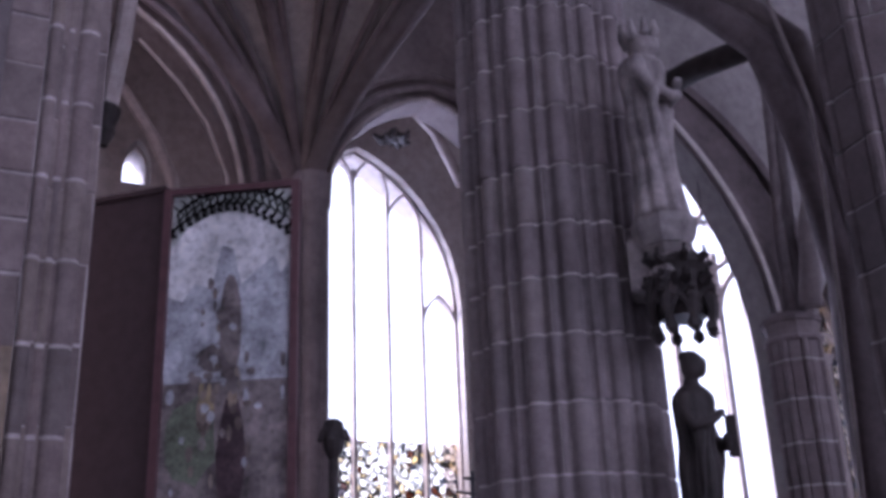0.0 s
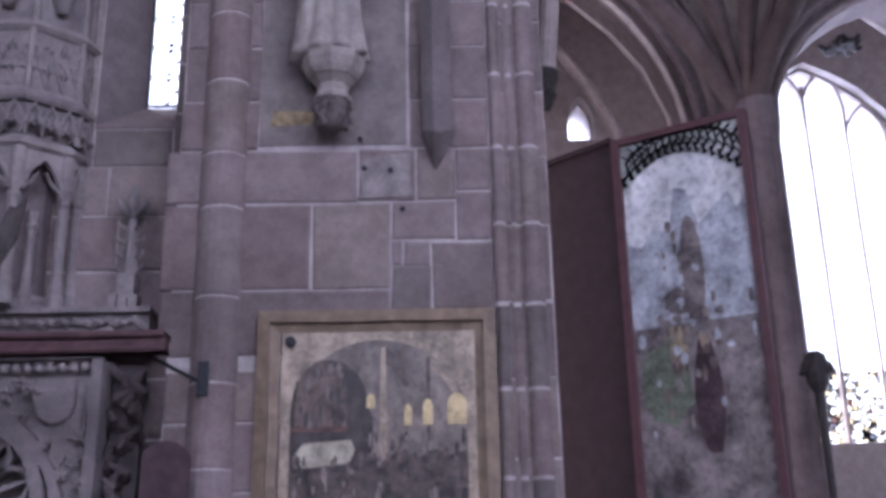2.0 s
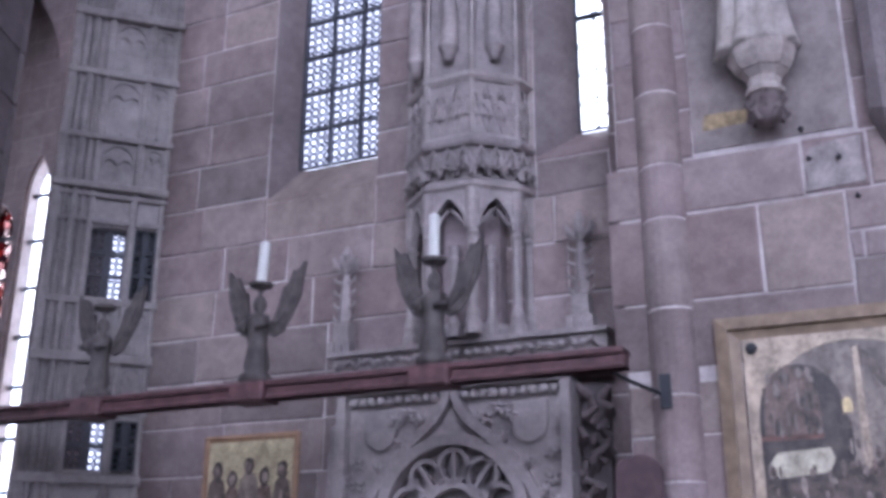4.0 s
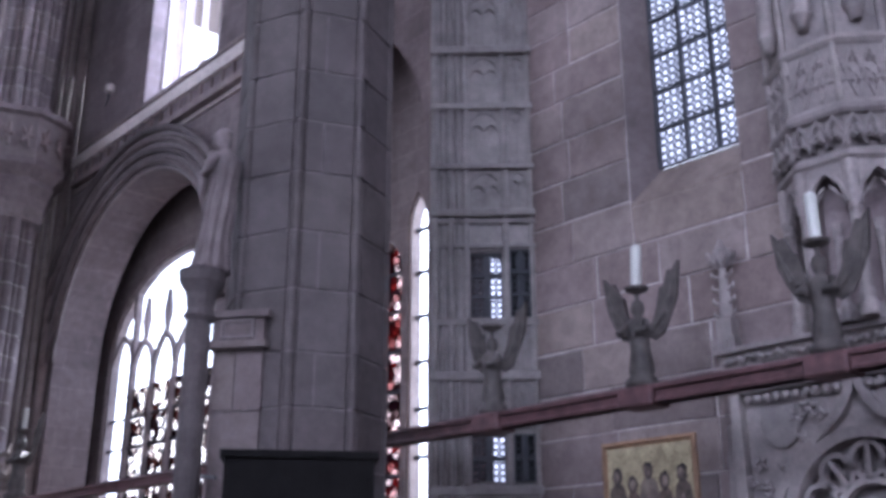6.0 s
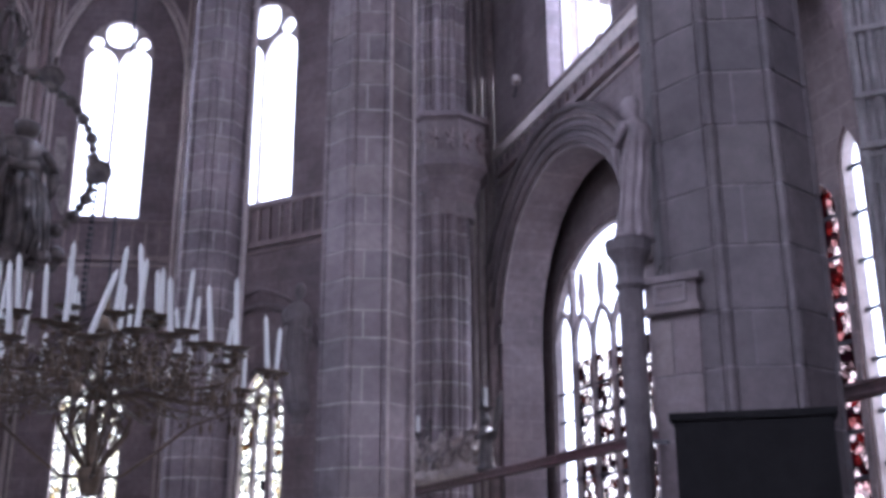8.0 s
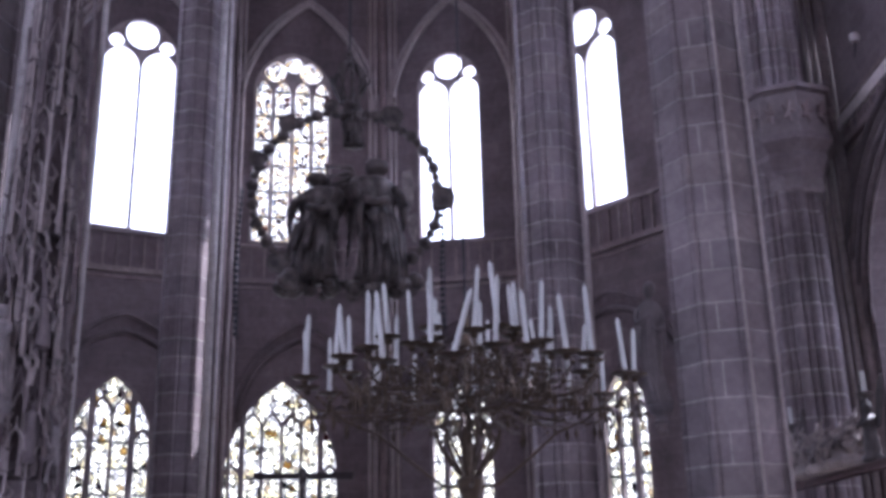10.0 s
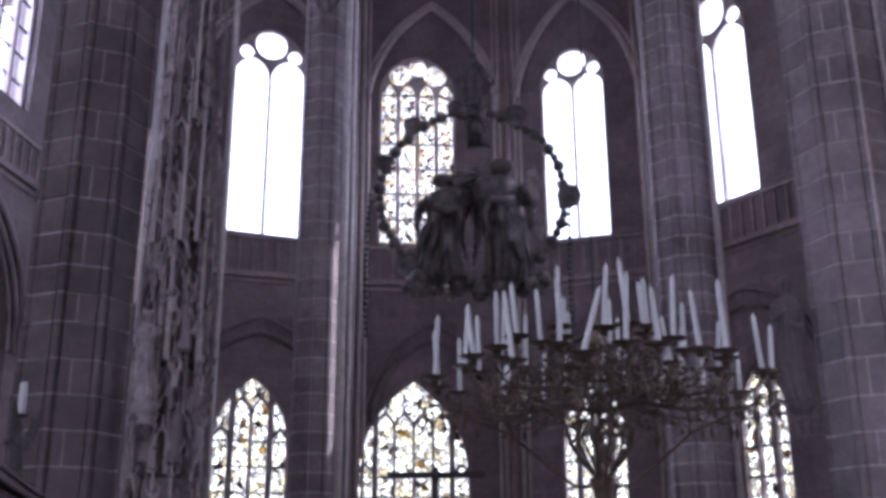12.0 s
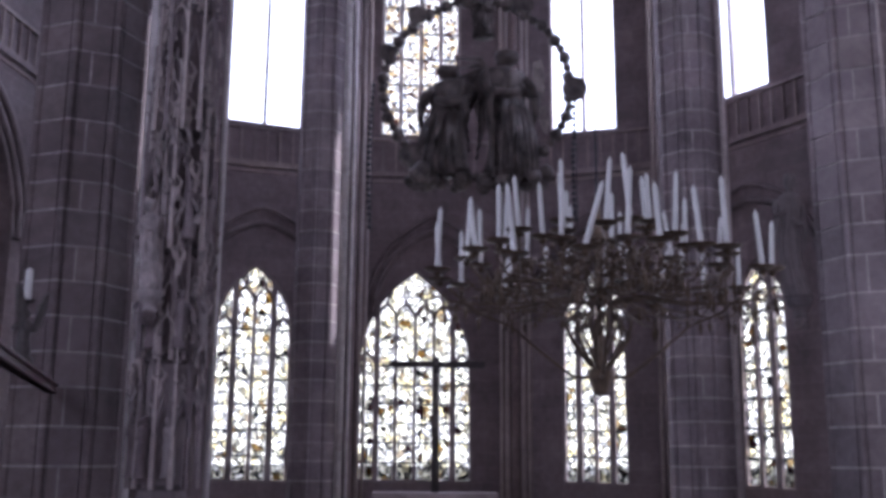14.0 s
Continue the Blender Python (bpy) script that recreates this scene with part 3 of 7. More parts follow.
def cluster(c, r, shafts, sr, turn, label, joint, whole=False, course=0.52, z1=24):
    """A round pier closely set with shafts, in wavy courses."""
    p = empty("pier", Matrix.Translation((*c, 0)), label, "pier", "choir piers", "structure")
    n, pts = 256, []
    for k in range(n):
        a = 2 * math.pi * k / n
        best = r
        for j in range(shafts):
            big = sr * (1.15 if j % 2 else 0.6)
            d = (a - (j + 0.5) * 2 * math.pi / shafts + math.pi) % (2 * math.pi) - math.pi
            if abs(d) < 0.5 and abs(r * math.sin(d)) < big:
                best = max(best, r * math.cos(d) + math.sqrt(big * big - (r * math.sin(d)) ** 2))
        pts.append((best * math.cos(a + turn), best * math.sin(a + turn)))
    bm = bmesh.new()
    prism(bm, [(x * (1 - 0.014 / r), y * (1 - 0.014 / r)) for x, y in pts], 0, z1)
    part("mortar_core", bm, joint, p)
    rows = []
    for ph in (0, n // 8):
        row = []
        for k in range(1 if whole else 4):
            arc = [Vector(pts[(ph + k * n // 4 + i) % n]) for i in range(n // 4 + 1)]
            arc[0], arc[-1] = arc[0].lerp(arc[1], 0.15), arc[-1].lerp(arc[-2], 0.15)
            bm = bmesh.new()
            prism(bm, pts if whole else [tuple(v) for v in arc], 0, 1)
            row.append(shared("stone_block", bm, STONE_PIER))
        rows.append(row)
    z, i, rng = 0.0, 0, random.Random(17)
    while z < 23.5:
        h = course * rng.uniform(0.88, 1.12)
        for me in rows[i % 2]:
            o = new("stone_block", me)
            o.parent, o.location, o.scale = p, (0, 0, z), (1, 1, h - 0.018 - 0.0008 * math.hypot(*c))
        z += h
        i += 1
    return p


cluster(polar(-124.2, 8.5), 0.74, 28, 0.07, 0.1, "clustered sandstone pier carrying statues", MORTAR)
cluster(polar(-18.2, 24.5), 0.64, 20, 0.1, 0.0, "clustered sandstone corner pier below the gallery", MORTAR_DARK, True)
for az, r in ((-110.35, 0.07), (-109.7, 0.13), (-108.9, 0.09)):
    bm = bmesh.new()
    lathe(bm, [(r * 1.3, 0), (r * 1.3, 0.4), (r, 0.5), (r, 6.5), (r * 1.3, 6.6), (r * 1.5, 6.85), (r * 1.6, 7.0)], 14)
    o = tagged(obj("wall_shaft", bm, STONE_PIER), "slender vaulting shaft beside the window", "shaft", kind="structure")
    o.location = (*polar(az, 11.65), 0)

def carpet_beam(x, y0, y1, z0, z1, label):
    e = empty("carpet_beam", Matrix.Identity(4), label, "beam", "beams")
    for nm, w, a, c in (("beam_core", 0.06, z0, z1), ("lower_moulding", 0.085, z0, z0 + 0.035), ("upper_moulding", 0.1, z1 - 0.045, z1)):
        bm = bmesh.new()
        box(bm, x - w, x + w, y0, y1, a, c)
        bmesh.ops.bevel(bm, geom=bm.edges[:], offset=0.01, segments=1, affect='EDGES')
        part(nm, bm, RED_WOOD, e)
    return e


carpet_beam(6.5, 1.72, 23.0, EYE + 1.43, EYE + 1.57, "long red-painted moulded timber beam between the piers")

# fill lamps added in the unseen north and west openings
for y in NORTH:
    window_light((-14.5, y + 1.7, 11.5), (0, y + 1.7, 6), 3.2, 11, 90 if y > -5 else 260)
window_light((-2, -30.4, 14), (-2, 0, 6), 7.5, 11, 350)


# ---- near south side: ashlar, picture, altar ----
def block(parent, pl, u0, u1, z0, z1, proud=0.014, material=None, gap=0.009, cache={}):
    """One dressed stone with chamfered arrises, on a wall's face."""
    a, b, c, d = u0 + gap, u1 - gap, z0 + gap, z1 - gap
    if b - a < 0.04 or d - c < 0.04:
        return None
    e = 0.012
    rng = random.Random(int(u0 * 917 + z0 * 7919))
    bm = bmesh.new()
    back = [bm.verts.new(pl.at(u, z, 0.02)) for u, z in ((a, c), (b, c), (b, d), (a, d))]
    mid = [bm.verts.new(pl.at(u, z, -proud + 0.006)) for u, z in ((a, c), (b, c), (b, d), (a, d))]
    tip = [bm.verts.new(pl.at(u, z, -proud)) for u, z in ((a + e, c + e), (b - e, c + e), (b - e, d - e), (a + e, d - e))]
    for i in range(4):
        off = pl.u * rng.uniform(-0.009, 0.009) + Vector((0, 0, rng.uniform(-0.008, 0.008)))
        mid[i].co += off
        tip[i].co += off * 1.3
    for p, q in ((back, mid), (mid, tip)):
        for i in range(4):
            bm.faces.new((p[i], p[(i + 1) % 4], q[(i + 1) % 4], q[i]))
    bm.faces.new(tip)
    return part("stone_block", bm, material or STONE, parent)


def ashlar(parent, pl, z0, z1, course, openings, lengths=(0.55, 1.15), seed=1, u0=0.0, u1=None):
    """Courses of stones that stop at the openings."""
    rng = random.Random(seed)
    z, u1 = z0, u1 if u1 is not None else pl.length
    while z < z1 - 0.05:
        h = min(course * rng.uniform(0.9, 1.1), z1 - z)
        spans = [(u0, u1)]
        for a, b, o0, zs, zt in openings:
            if z + h > o0 and z < zs:
                nxt = []
                for s, t in spans:
                    nxt += [(s, min(t, a)), (max(s, b), t)]
                spans = [(s, t) for s, t in nxt if t - s > 0.05]
        for a, b, o0, zs, zt in openings:
            if z < o0 < z + h:
                block(parent, pl, max(a, u0), min(b, u1), z, o0)
        for s, t in spans:
            u = s
            while u < t - 0.02:
                w = rng.uniform(*lengths)
                e = t if t - (u + w) < 0.25 else u + w
                block(parent, pl, u, e, z, z + h, rng.uniform(0.008, 0.02))
                u = e
        z += h


def shaft(name, c, r, joints, label, z0=0.0, z1=24.0):
    """A round shaft of drums with pale joints."""
    s = empty(name, Matrix.Translation((*c, 0)), label, "shaft", kind="structure")
    bm = bmesh.new()
    lathe(bm, [(r * 0.96, z0), (r * 0.96, z1)], 20)
    part("mortar_core", bm, MORTAR, s)
    zs = [z0] + joints + [z1]
    for a, b in zip(zs, zs[1:]):
        bm = bmesh.new()
        lathe(bm, [(r - 0.006, a + 0.009), (r, a + 0.02), (r, b - 0.02), (r - 0.006, b - 0.009)], 20)
        part("drum", bm, STONE, s, smooth=False)
    return s


for m, n in ((bpy.data.objects["wall_picture"], 0), (bpy.data.objects["wall_altar"], 0)):
    q = {"wall_picture": pl3, "wall_altar": pl4}[m.name]
    m.data.materials[0] = MORTAR
    m.data.materials.append(STONE)
    for f in m.data.polygons:
        f.material_index = 0 if abs(f.normal.dot(q.n)) > 0.9 else 1
wp = bpy.data.objects["wall_picture"]
Y = 0.9  # along the wall from its west end
for a, b, c, d in ((0.88, 1.99, 3.69, 4.36), (0.29, 0.88, 3.69, 4.36), (-0.01, 0.2, 4.06 - 0.2, 4.06), (-0.01, 0.29, 3.5, 3.86), (-0.47, -0.01, 3.52, 4.05), (-0.2, 0.29, 4.06, 4.37),
                   (-0.47, -0.2, 4.05, 4.45), (0.54, 1.99, 4.37, 4.80), (0.1, 0.54, 4.37, 4.80), (-0.2, 0.1, 4.37, 4.8), (-0.47, -0.2, 4.45, 4.8), (0.29, 1.99, 3.2, 3.69), (-0.47, 0.29, 3.1, 3.5), (0.2, 0.29, 3.86, 4.06)):
    block(wp, pl3, a + Y, b + Y, c, d)
ashlar(wp, pl3, 0.0, 3.1, 0.45, [], seed=3, u0=Y - 0.47)
ashlar(wp, pl3, 0.0, 9.6, 0.6, [], seed=8, u1=Y - 0.47, lengths=(0.5, 0.6))
ashlar(wp, pl3, 4.8, 9.6, 0.44, [(0.15 + Y, 1.3 + Y, 4.81, 9, 9.2)], seed=4, u0=Y - 0.47, lengths=(0.3, 0.6))
wa = bpy.data.objects["wall_altar"]
ashlar(wa, pl4, 0.0, 10.1, 0.44, ops4, seed=5)
bm = bmesh.new()
slab(bm, pl3, [(0.17 + Y, 4.84), (1.3 + Y, 4.84), (1.3 + Y, 9.3), (0.17 + Y, 9.3)], -0.012, 0.02)
part("painted_plaster", bm, stone("worn_painted_plaster", (0.155, 0.133, 0.126), (0.27, 0.222, 0.208), 0.1, 2.2), wp, "worn grey painted plaster panel")
bm = bmesh.new()
slab(bm, pl3, [(0.75 + Y, 5.02), (1.22 + Y, 5.0), (1.2 + Y, 5.13), (0.8 + Y, 5.12)], -0.016, 0.0)
part("ochre_strip", bm, plain("ochre_paint", (0.27, 0.2, 0.115), 0.9, 0, 0.6, 14), wp, "faded ochre paint strip")

shaft("corner_shaft", (7.24, 1.56), 0.178, [0.6, 1.2, 1.8, 2.4, 3.0, 3.63, 4.32, 4.75, 5.36, 5.95, 6.6, 7.2, 7.9, 8.6, 9.3, 10], "round grey-red sandstone corner shaft with pale joints")
for y, x, r in ((-0.52, 7.19, 0.05), (-0.63, 7.22, 0.045), (-0.76, 7.22, 0.085), (-0.87, 7.3, 0.04)):
    shaft("wall_shaft", (x, y), r, [0.45 + 0.62 * k for k in range(14)], "slim sandstone shaft beside the pier wall")

# corbelled rib springing: an upright prism with a pointed foot
bm = bmesh.new()
sec = [(7.2, 0.055), (7.06, 0.045), (6.99, -0.04), (6.99, -0.09), (7.06, -0.185), (7.2, -0.19)]
tip = [bm.verts.new((7.19, -0.06 + 0.02 * (k < 3), 4.62)) for k in range(6)]
lo = [bm.verts.new((x, y, 4.9 - 0.05 * (k in (2, 3)))) for k, (x, y) in enumerate(sec)]
hi = [bm.verts.new((x - 0.1 * (k not in (0, 5)), y, 9.6)) for k, (x, y) in enumerate(sec)]
for p, q in ((tip, lo), (lo, hi)):
    for i in range(6):
        bm.faces.new((p[i], p[(i + 1) % 6], q[(i + 1) % 6], q[i]))
bm.faces.new(hi)
bmesh.ops.remove_doubles(bm, verts=bm.verts, dist=0.001)
tagged(obj("vault_rib_corbel", bm, STONE_PIER), "dark upright sandstone rib with a pointed foot on the wall", "rib", kind="structure")


def flat_poly(name, pl, pts, w, material, parent, th=0.003):
    bm = bmesh.new()
    slab(bm, pl, pts, w, w + th)
    return part(name, bm, material, parent)


def blob(u, z, ru, rz, n=12, seed=0):
    rng = random.Random(seed)
    return [(u + ru * math.cos(2 * math.pi * k / n) * rng.uniform(0.8, 1.1), z + rz * math.sin(2 * math.pi * k / n) * rng.uniform(0.85, 1.1)) for k in range(n)]


def picture_frame(parent, pl, u0, u1, z0, z1, w, d, material, name="frame_rail"):
    """Four mitred moulded rails."""
    o = [(u0, z0), (u1, z0), (u1, z1), (u0, z1)]
    i = [(u0 + w, z0 + w), (u1 - w, z0 + w), (u1 - w, z1 - w), (u0 + w, z1 - w)]
    h = [((a[0] * 0.45 + b[0] * 0.55), (a[1] * 0.45 + b[1] * 0.55)) for a, b in zip(o, i)]
    for k in range(4):
        j = (k + 1) % 4
        bm = bmesh.new()
        rows = []
        for pts, dep in ((o, 0.0), (o, -d * 0.75), (h, -d), (h, -d * 0.6), (i, -d * 0.35), (i, 0.0)):
            rows.append((bm.verts.new(pl.at(*pts[k], dep)), bm.verts.new(pl.at(*pts[j], dep))))
        for a, b in zip(rows, rows[1:] + rows[:1]):
            bm.faces.new((a[0], a[1], b[1], b[0]))
        bm.faces.new([r[0] for r in rows]), bm.faces.new([r[1] for r in rows][::-1])
        part(name, bm, material, parent)


def paint(name, c, vary=0.5, scale=9.0):
    """Old oil paint: soft patches, finer strokes and a little gloss."""
    m, nt, b = mat(name, 0.4)
    p = geo_pos(nt)
    big = noise_tex(nt, scale * 0.6, 3, p)
    fine = noise_tex(nt, scale * 3.5, 4, p, 0.7)
    col = ramp(nt, big, [(0.32, tuple(x * (1 - vary) for x in c)), (0.68, tuple(min(1, x * (1 + vary * 0.5)) for x in c))])
    stroke = ramp(nt, fine, [(0.36, (0.62, 0.58, 0.55)), (0.5, (1, 1, 1)), (0.66, (1.25, 1.2, 1.12))])
    nt.links.new(mix(nt, col, stroke, 0.8, 'MULTIPLY'), b.inputs["Base Color"])
    bump(nt, b, fine, 0.12, 0.005)
    return m


P_PALE = paint("painted_pale_grey", (0.33, 0.255, 0.19))
P_DARK = paint("painted_dark_hall", (0.06, 0.046, 0.042), 0.6, 14)
P_MID = paint("painted_grey_brown", (0.185, 0.146, 0.125), 0.6, 5)
P_CROWD = paint("painted_dark_crowd", (0.095, 0.071, 0.061), 0.7, 16)
P_LIGHT = paint("painted_cream", (0.38, 0.335, 0.26), 0.4)
P_GOLD = paint("painted_yellow_light", (0.55, 0.42, 0.22), 0.3)
P_RED = paint("painted_dull_red", (0.13, 0.062, 0.05), 0.6)
P_BROWN = paint("painted_brown_robe", (0.13, 0.09, 0.075), 0.7, 14)
P_EARTHY = paint("painted_brown_ground", (0.13, 0.1, 0.08), 0.6, 12)
P_FLESH = paint("painted_ochre_pink", (0.19, 0.145, 0.125), 0.7, 18)

# large framed painting: a vaulted hall with a crowd
pic = empty("framed_painting", Matrix.Identity(4), "large painting of a vaulted hall in a wide gilded frame", "painting")
picture_frame(pic, pl3, Y - 0.46, Y + 1.25, 1.35, 3.52, 0.165, 0.09, GOLD)
W = Y - 0.31
canvas = [(W, 1.5), (W + 1.38, 1.5), (W + 1.38, 3.36), (W, 3.36)]
flat_poly("canvas", pl3, canvas, -0.035, P_PALE, pic, 0.03)


def pp(x, y):
    """Across and up the canvas, from its top left corner as the visitor sees it."""
    return (W + 1.38 - x * 1.38, 3.36 - y)


hall = [pp(0.05, 1.8), pp(0.05, 0.62)] + [pp(0.5 - 0.45 * math.cos(math.pi * k / 12), 0.62 - 0.56 * math.sin(math.pi * k / 12)) for k in range(13)] + [pp(0.95, 0.62), pp(0.95, 1.8)]
flat_poly("painted_hall", pl3, hall, -0.038, P_MID, pic)
flat_poly("painted_arch", pl3, [pp(0.05, 1.2), pp(0.05, 0.62)] + [pp(0.25 - 0.2 * math.cos(math.pi * k / 8), 0.55 - 0.35 * math.sin(math.pi * k / 8)) for k in range(9)] + [pp(0.47, 0.62), pp(0.47, 1.2)], -0.041, P_DARK, pic)
flat_poly("painted_pillar", pl3, [pp(0.5, 1.3), pp(0.51, 0.12), pp(0.535, 0.11), pp(0.55, 1.3)], -0.041, P_PALE, pic)
flat_poly("painted_pillar", pl3, [pp(0.74, 1.0), pp(0.745, 0.2), pp(0.765, 0.18), pp(0.76, 1.0)], -0.041, P_CROWD, pic)
flat_poly("painted_vault", pl3, [pp(0.5, 0.1), pp(0.56, 0.14), pp(0.62, 0.24), pp(0.66, 0.4), pp(0.63, 0.4), pp(0.58, 0.28), pp(0.52, 0.2)], -0.0405, P_CROWD, pic)
flat_poly("painted_vault", pl3, [pp(0.77, 0.2), pp(0.84, 0.26), pp(0.9, 0.4), pp(0.93, 0.55), pp(0.9, 0.5), pp(0.84, 0.36), pp(0.77, 0.28)], -0.0405, P_PALE, pic)
flat_poly("painted_altar_ledge", pl3, [pp(0.05, 0.68), pp(0.34, 0.68), pp(0.34, 0.71), pp(0.05, 0.71)], -0.044, P_RED, pic)
flat_poly("painted_altar_cloth", pl3, [pp(0.07, 0.88), pp(0.12, 0.79), pp(0.36, 0.77), pp(0.38, 0.84), pp(0.35, 0.93), pp(0.12, 0.96)], -0.044, P_LIGHT, pic)
for x, y, w, h in ((0.46, 0.5, 0.022, 0.05), (0.65, 0.6, 0.02, 0.075), (0.75, 0.58, 0.026, 0.09), (0.9, 0.56, 0.05, 0.11)):
    flat_poly("painted_window", pl3, [pp(x - w, y + h), pp(x + w, y + h)] + [pp(x + w * math.cos(math.pi * k / 8), y - h * 0.2 - h * 0.8 * math.sin(math.pi * k / 8)) for k in range(9)], -0.044, P_GOLD, pic)
rng = random.Random(8)
flat_poly("painted_crowd", pl3, [pp(0.06, 1.8), pp(0.06, 1.0), pp(0.4, 0.98), pp(0.45, 0.86), pp(0.52, 0.92), pp(0.6, 0.84), pp(0.7, 0.9), pp(0.78, 0.84), pp(0.86, 0.88), pp(0.95, 0.85), pp(0.95, 1.8)], -0.0435, P_CROWD, pic)
flat_poly("painted_retable", pl3, [pp(0.07, 0.68), pp(0.08, 0.4), pp(0.12, 0.27), pp(0.2, 0.2), pp(0.29, 0.27), pp(0.33, 0.4), pp(0.34, 0.68)], -0.0438, P_BROWN, pic)
for k in range(170):
    g = k % 5
    if g == 0:
        x, y = rng.uniform(0.08, 0.34), rng.uniform(0.26, 0.66)
    elif g == 1:
        x, y = rng.uniform(0.4, 0.94), rng.uniform(0.74, 0.95)
    else:
        x, y = rng.uniform(0.07, 0.94), rng.uniform(0.9, 1.6)
    flat_poly("painted_shape", pl3, blob(*pp(x, y), rng.uniform(0.008, 0.022), rng.uniform(0.02, 0.07), 9, k), -0.046 - 0.0002 * k, rng.choice((P_CROWD, P_FLESH, P_MID, P_DARK, P_CROWD, P_MID, P_BROWN)), pic)
bm = bmesh.new()
lathe(bm, [(0.03, 0), (0.04, 0.015), (0.02, 0.03)], 12)
bm.transform(Matrix.Translation(pl3.at(*pp(0.045, 0.07), -0.05)) @ Matrix.Rotation(radians(-90), 4, 'Y'))
part("mounting_stud", bm, LEAD, pic)


# ---- statues: each one plain mesh ----
def robe(bm, h, r, folds=9, seed=1, lean=0.0, arms=True, crown=False, n=56):
    """A standing robed figure as one plain mesh, base at the origin, looking along -x."""
    rng = random.Random(seed)
    prof = ((1.06, 0.0), (1.0, 0.03), (0.93, 0.1), (0.86, 0.18), (0.82, 0.26), (0.82, 0.34), (0.86, 0.42), (0.86, 0.48), (0.8, 0.54), (0.76, 0.6), (0.84, 0.66), (0.93, 0.72), (0.98, 0.765), (0.92, 0.795), (0.7, 0.82), (0.38, 0.838), (0.29, 0.852), (0.28, 0.865), (0.36, 0.88), (0.43, 0.9), (0.46, 0.925), (0.45, 0.95), (0.39, 0.975), (0.26, 0.993), (0.05, 1.0))
    ph = [rng.uniform(0, 6.28) for _ in range(5)]
    side = rng.choice((-1, 1))
    rings = []
    for s, t in prof:
        ring = []
        for k in range(n):
            a = 2 * math.pi * k / n
            front = 0.5 - 0.5 * math.cos(a)
            deep = (1 - abs(math.sin(folds * 0.5 * a + ph[0] + 0.8 * math.sin(4 * t + ph[1])))) ** 2
            swag = math.sin(16 * t + side * 2.2 * math.sin(a) + ph[2]) * math.exp(-((t - 0.52) / 0.12) ** 2)
            w = 1.0 if t < 0.6 else max(0.0, 1 - (t - 0.6) / 0.16)
            f = 1 + w * (0.1 - 0.3 * deep) + 0.1 * swag * front + 0.03 * math.sin((folds + 5) * a + ph[3] - 6 * t) * w
            if t > 0.87:
                f *= 1 + 0.1 * front
            y = lean * math.sin(t * 2.6) + side * r * 0.12 * math.sin(t * 5.5)
            flat_x = 0.78 if t < 0.83 else 1.0
            ring.append(bm.verts.new((r * s * f * math.cos(a) * flat_x - (r * 0.14 if 0.87 < t < 0.97 else 0), y + r * s * f * math.sin(a), h * t)))
        rings.append(ring)
    for a, b in zip(rings, rings[1:]):
        for k in range(n):
            bm.faces.new((a[k], a[(k + 1) % n], b[(k + 1) % n], b[k]))
    bm.faces.new(rings[0][::-1]), bm.faces.new(rings[-1])
    if arms:
        for s in (-1, 1):
            y, up = lean * 0.9, 0.05 * s * side
            tube(bm, [(0, y + s * r * 0.85, h * 0.775), (-r * 0.1, y + s * r * 1.12, h * 0.7), (-r * 0.35, y + s * r * 1.12, h * (0.62 + up * 0.3)), (-r * 0.9, y + s * r * 0.55, h * (0.62 + up)), (-r * 1.08, y + s * r * 0.12, h * (0.655 + up))], r * 0.3, 10, r * 0.15)
            tube(bm, [(-r * 0.5, y + s * r * 1.0, h * 0.62), (-r * 0.45, y + s * r * 1.1, h * 0.5), (-r * 0.35, y + s * r * 0.95, h * 0.36)], r * 0.24, 8, r * 0.04)
    if crown:
        y = lean * math.sin(2.5)
        for k in range(9):
            a = 2 * math.pi * k / 9
            tube(bm, [(r * 0.42 * math.cos(a), y + r * 0.42 * math.sin(a), h * 0.95), (r * 0.6 * math.cos(a), y + r * 0.6 * math.sin(a), h * 1.01), (r * 0.62 * math.cos(a), y + r * 0.62 * math.sin(a), h * 1.06)], r * 0.16, 6, r * 0.07)


def statue(p, h, r, material, label, face=0.0, **kw):
    bm = bmesh.new()
    robe(bm, h, r, **kw)
    o = obj("statue", bm, material, smooth=True)
    o.matrix_world = Matrix.Translation(p) @ Matrix.Rotation(radians(face), 4, 'Z')
    return tagged(o, label, "statue")


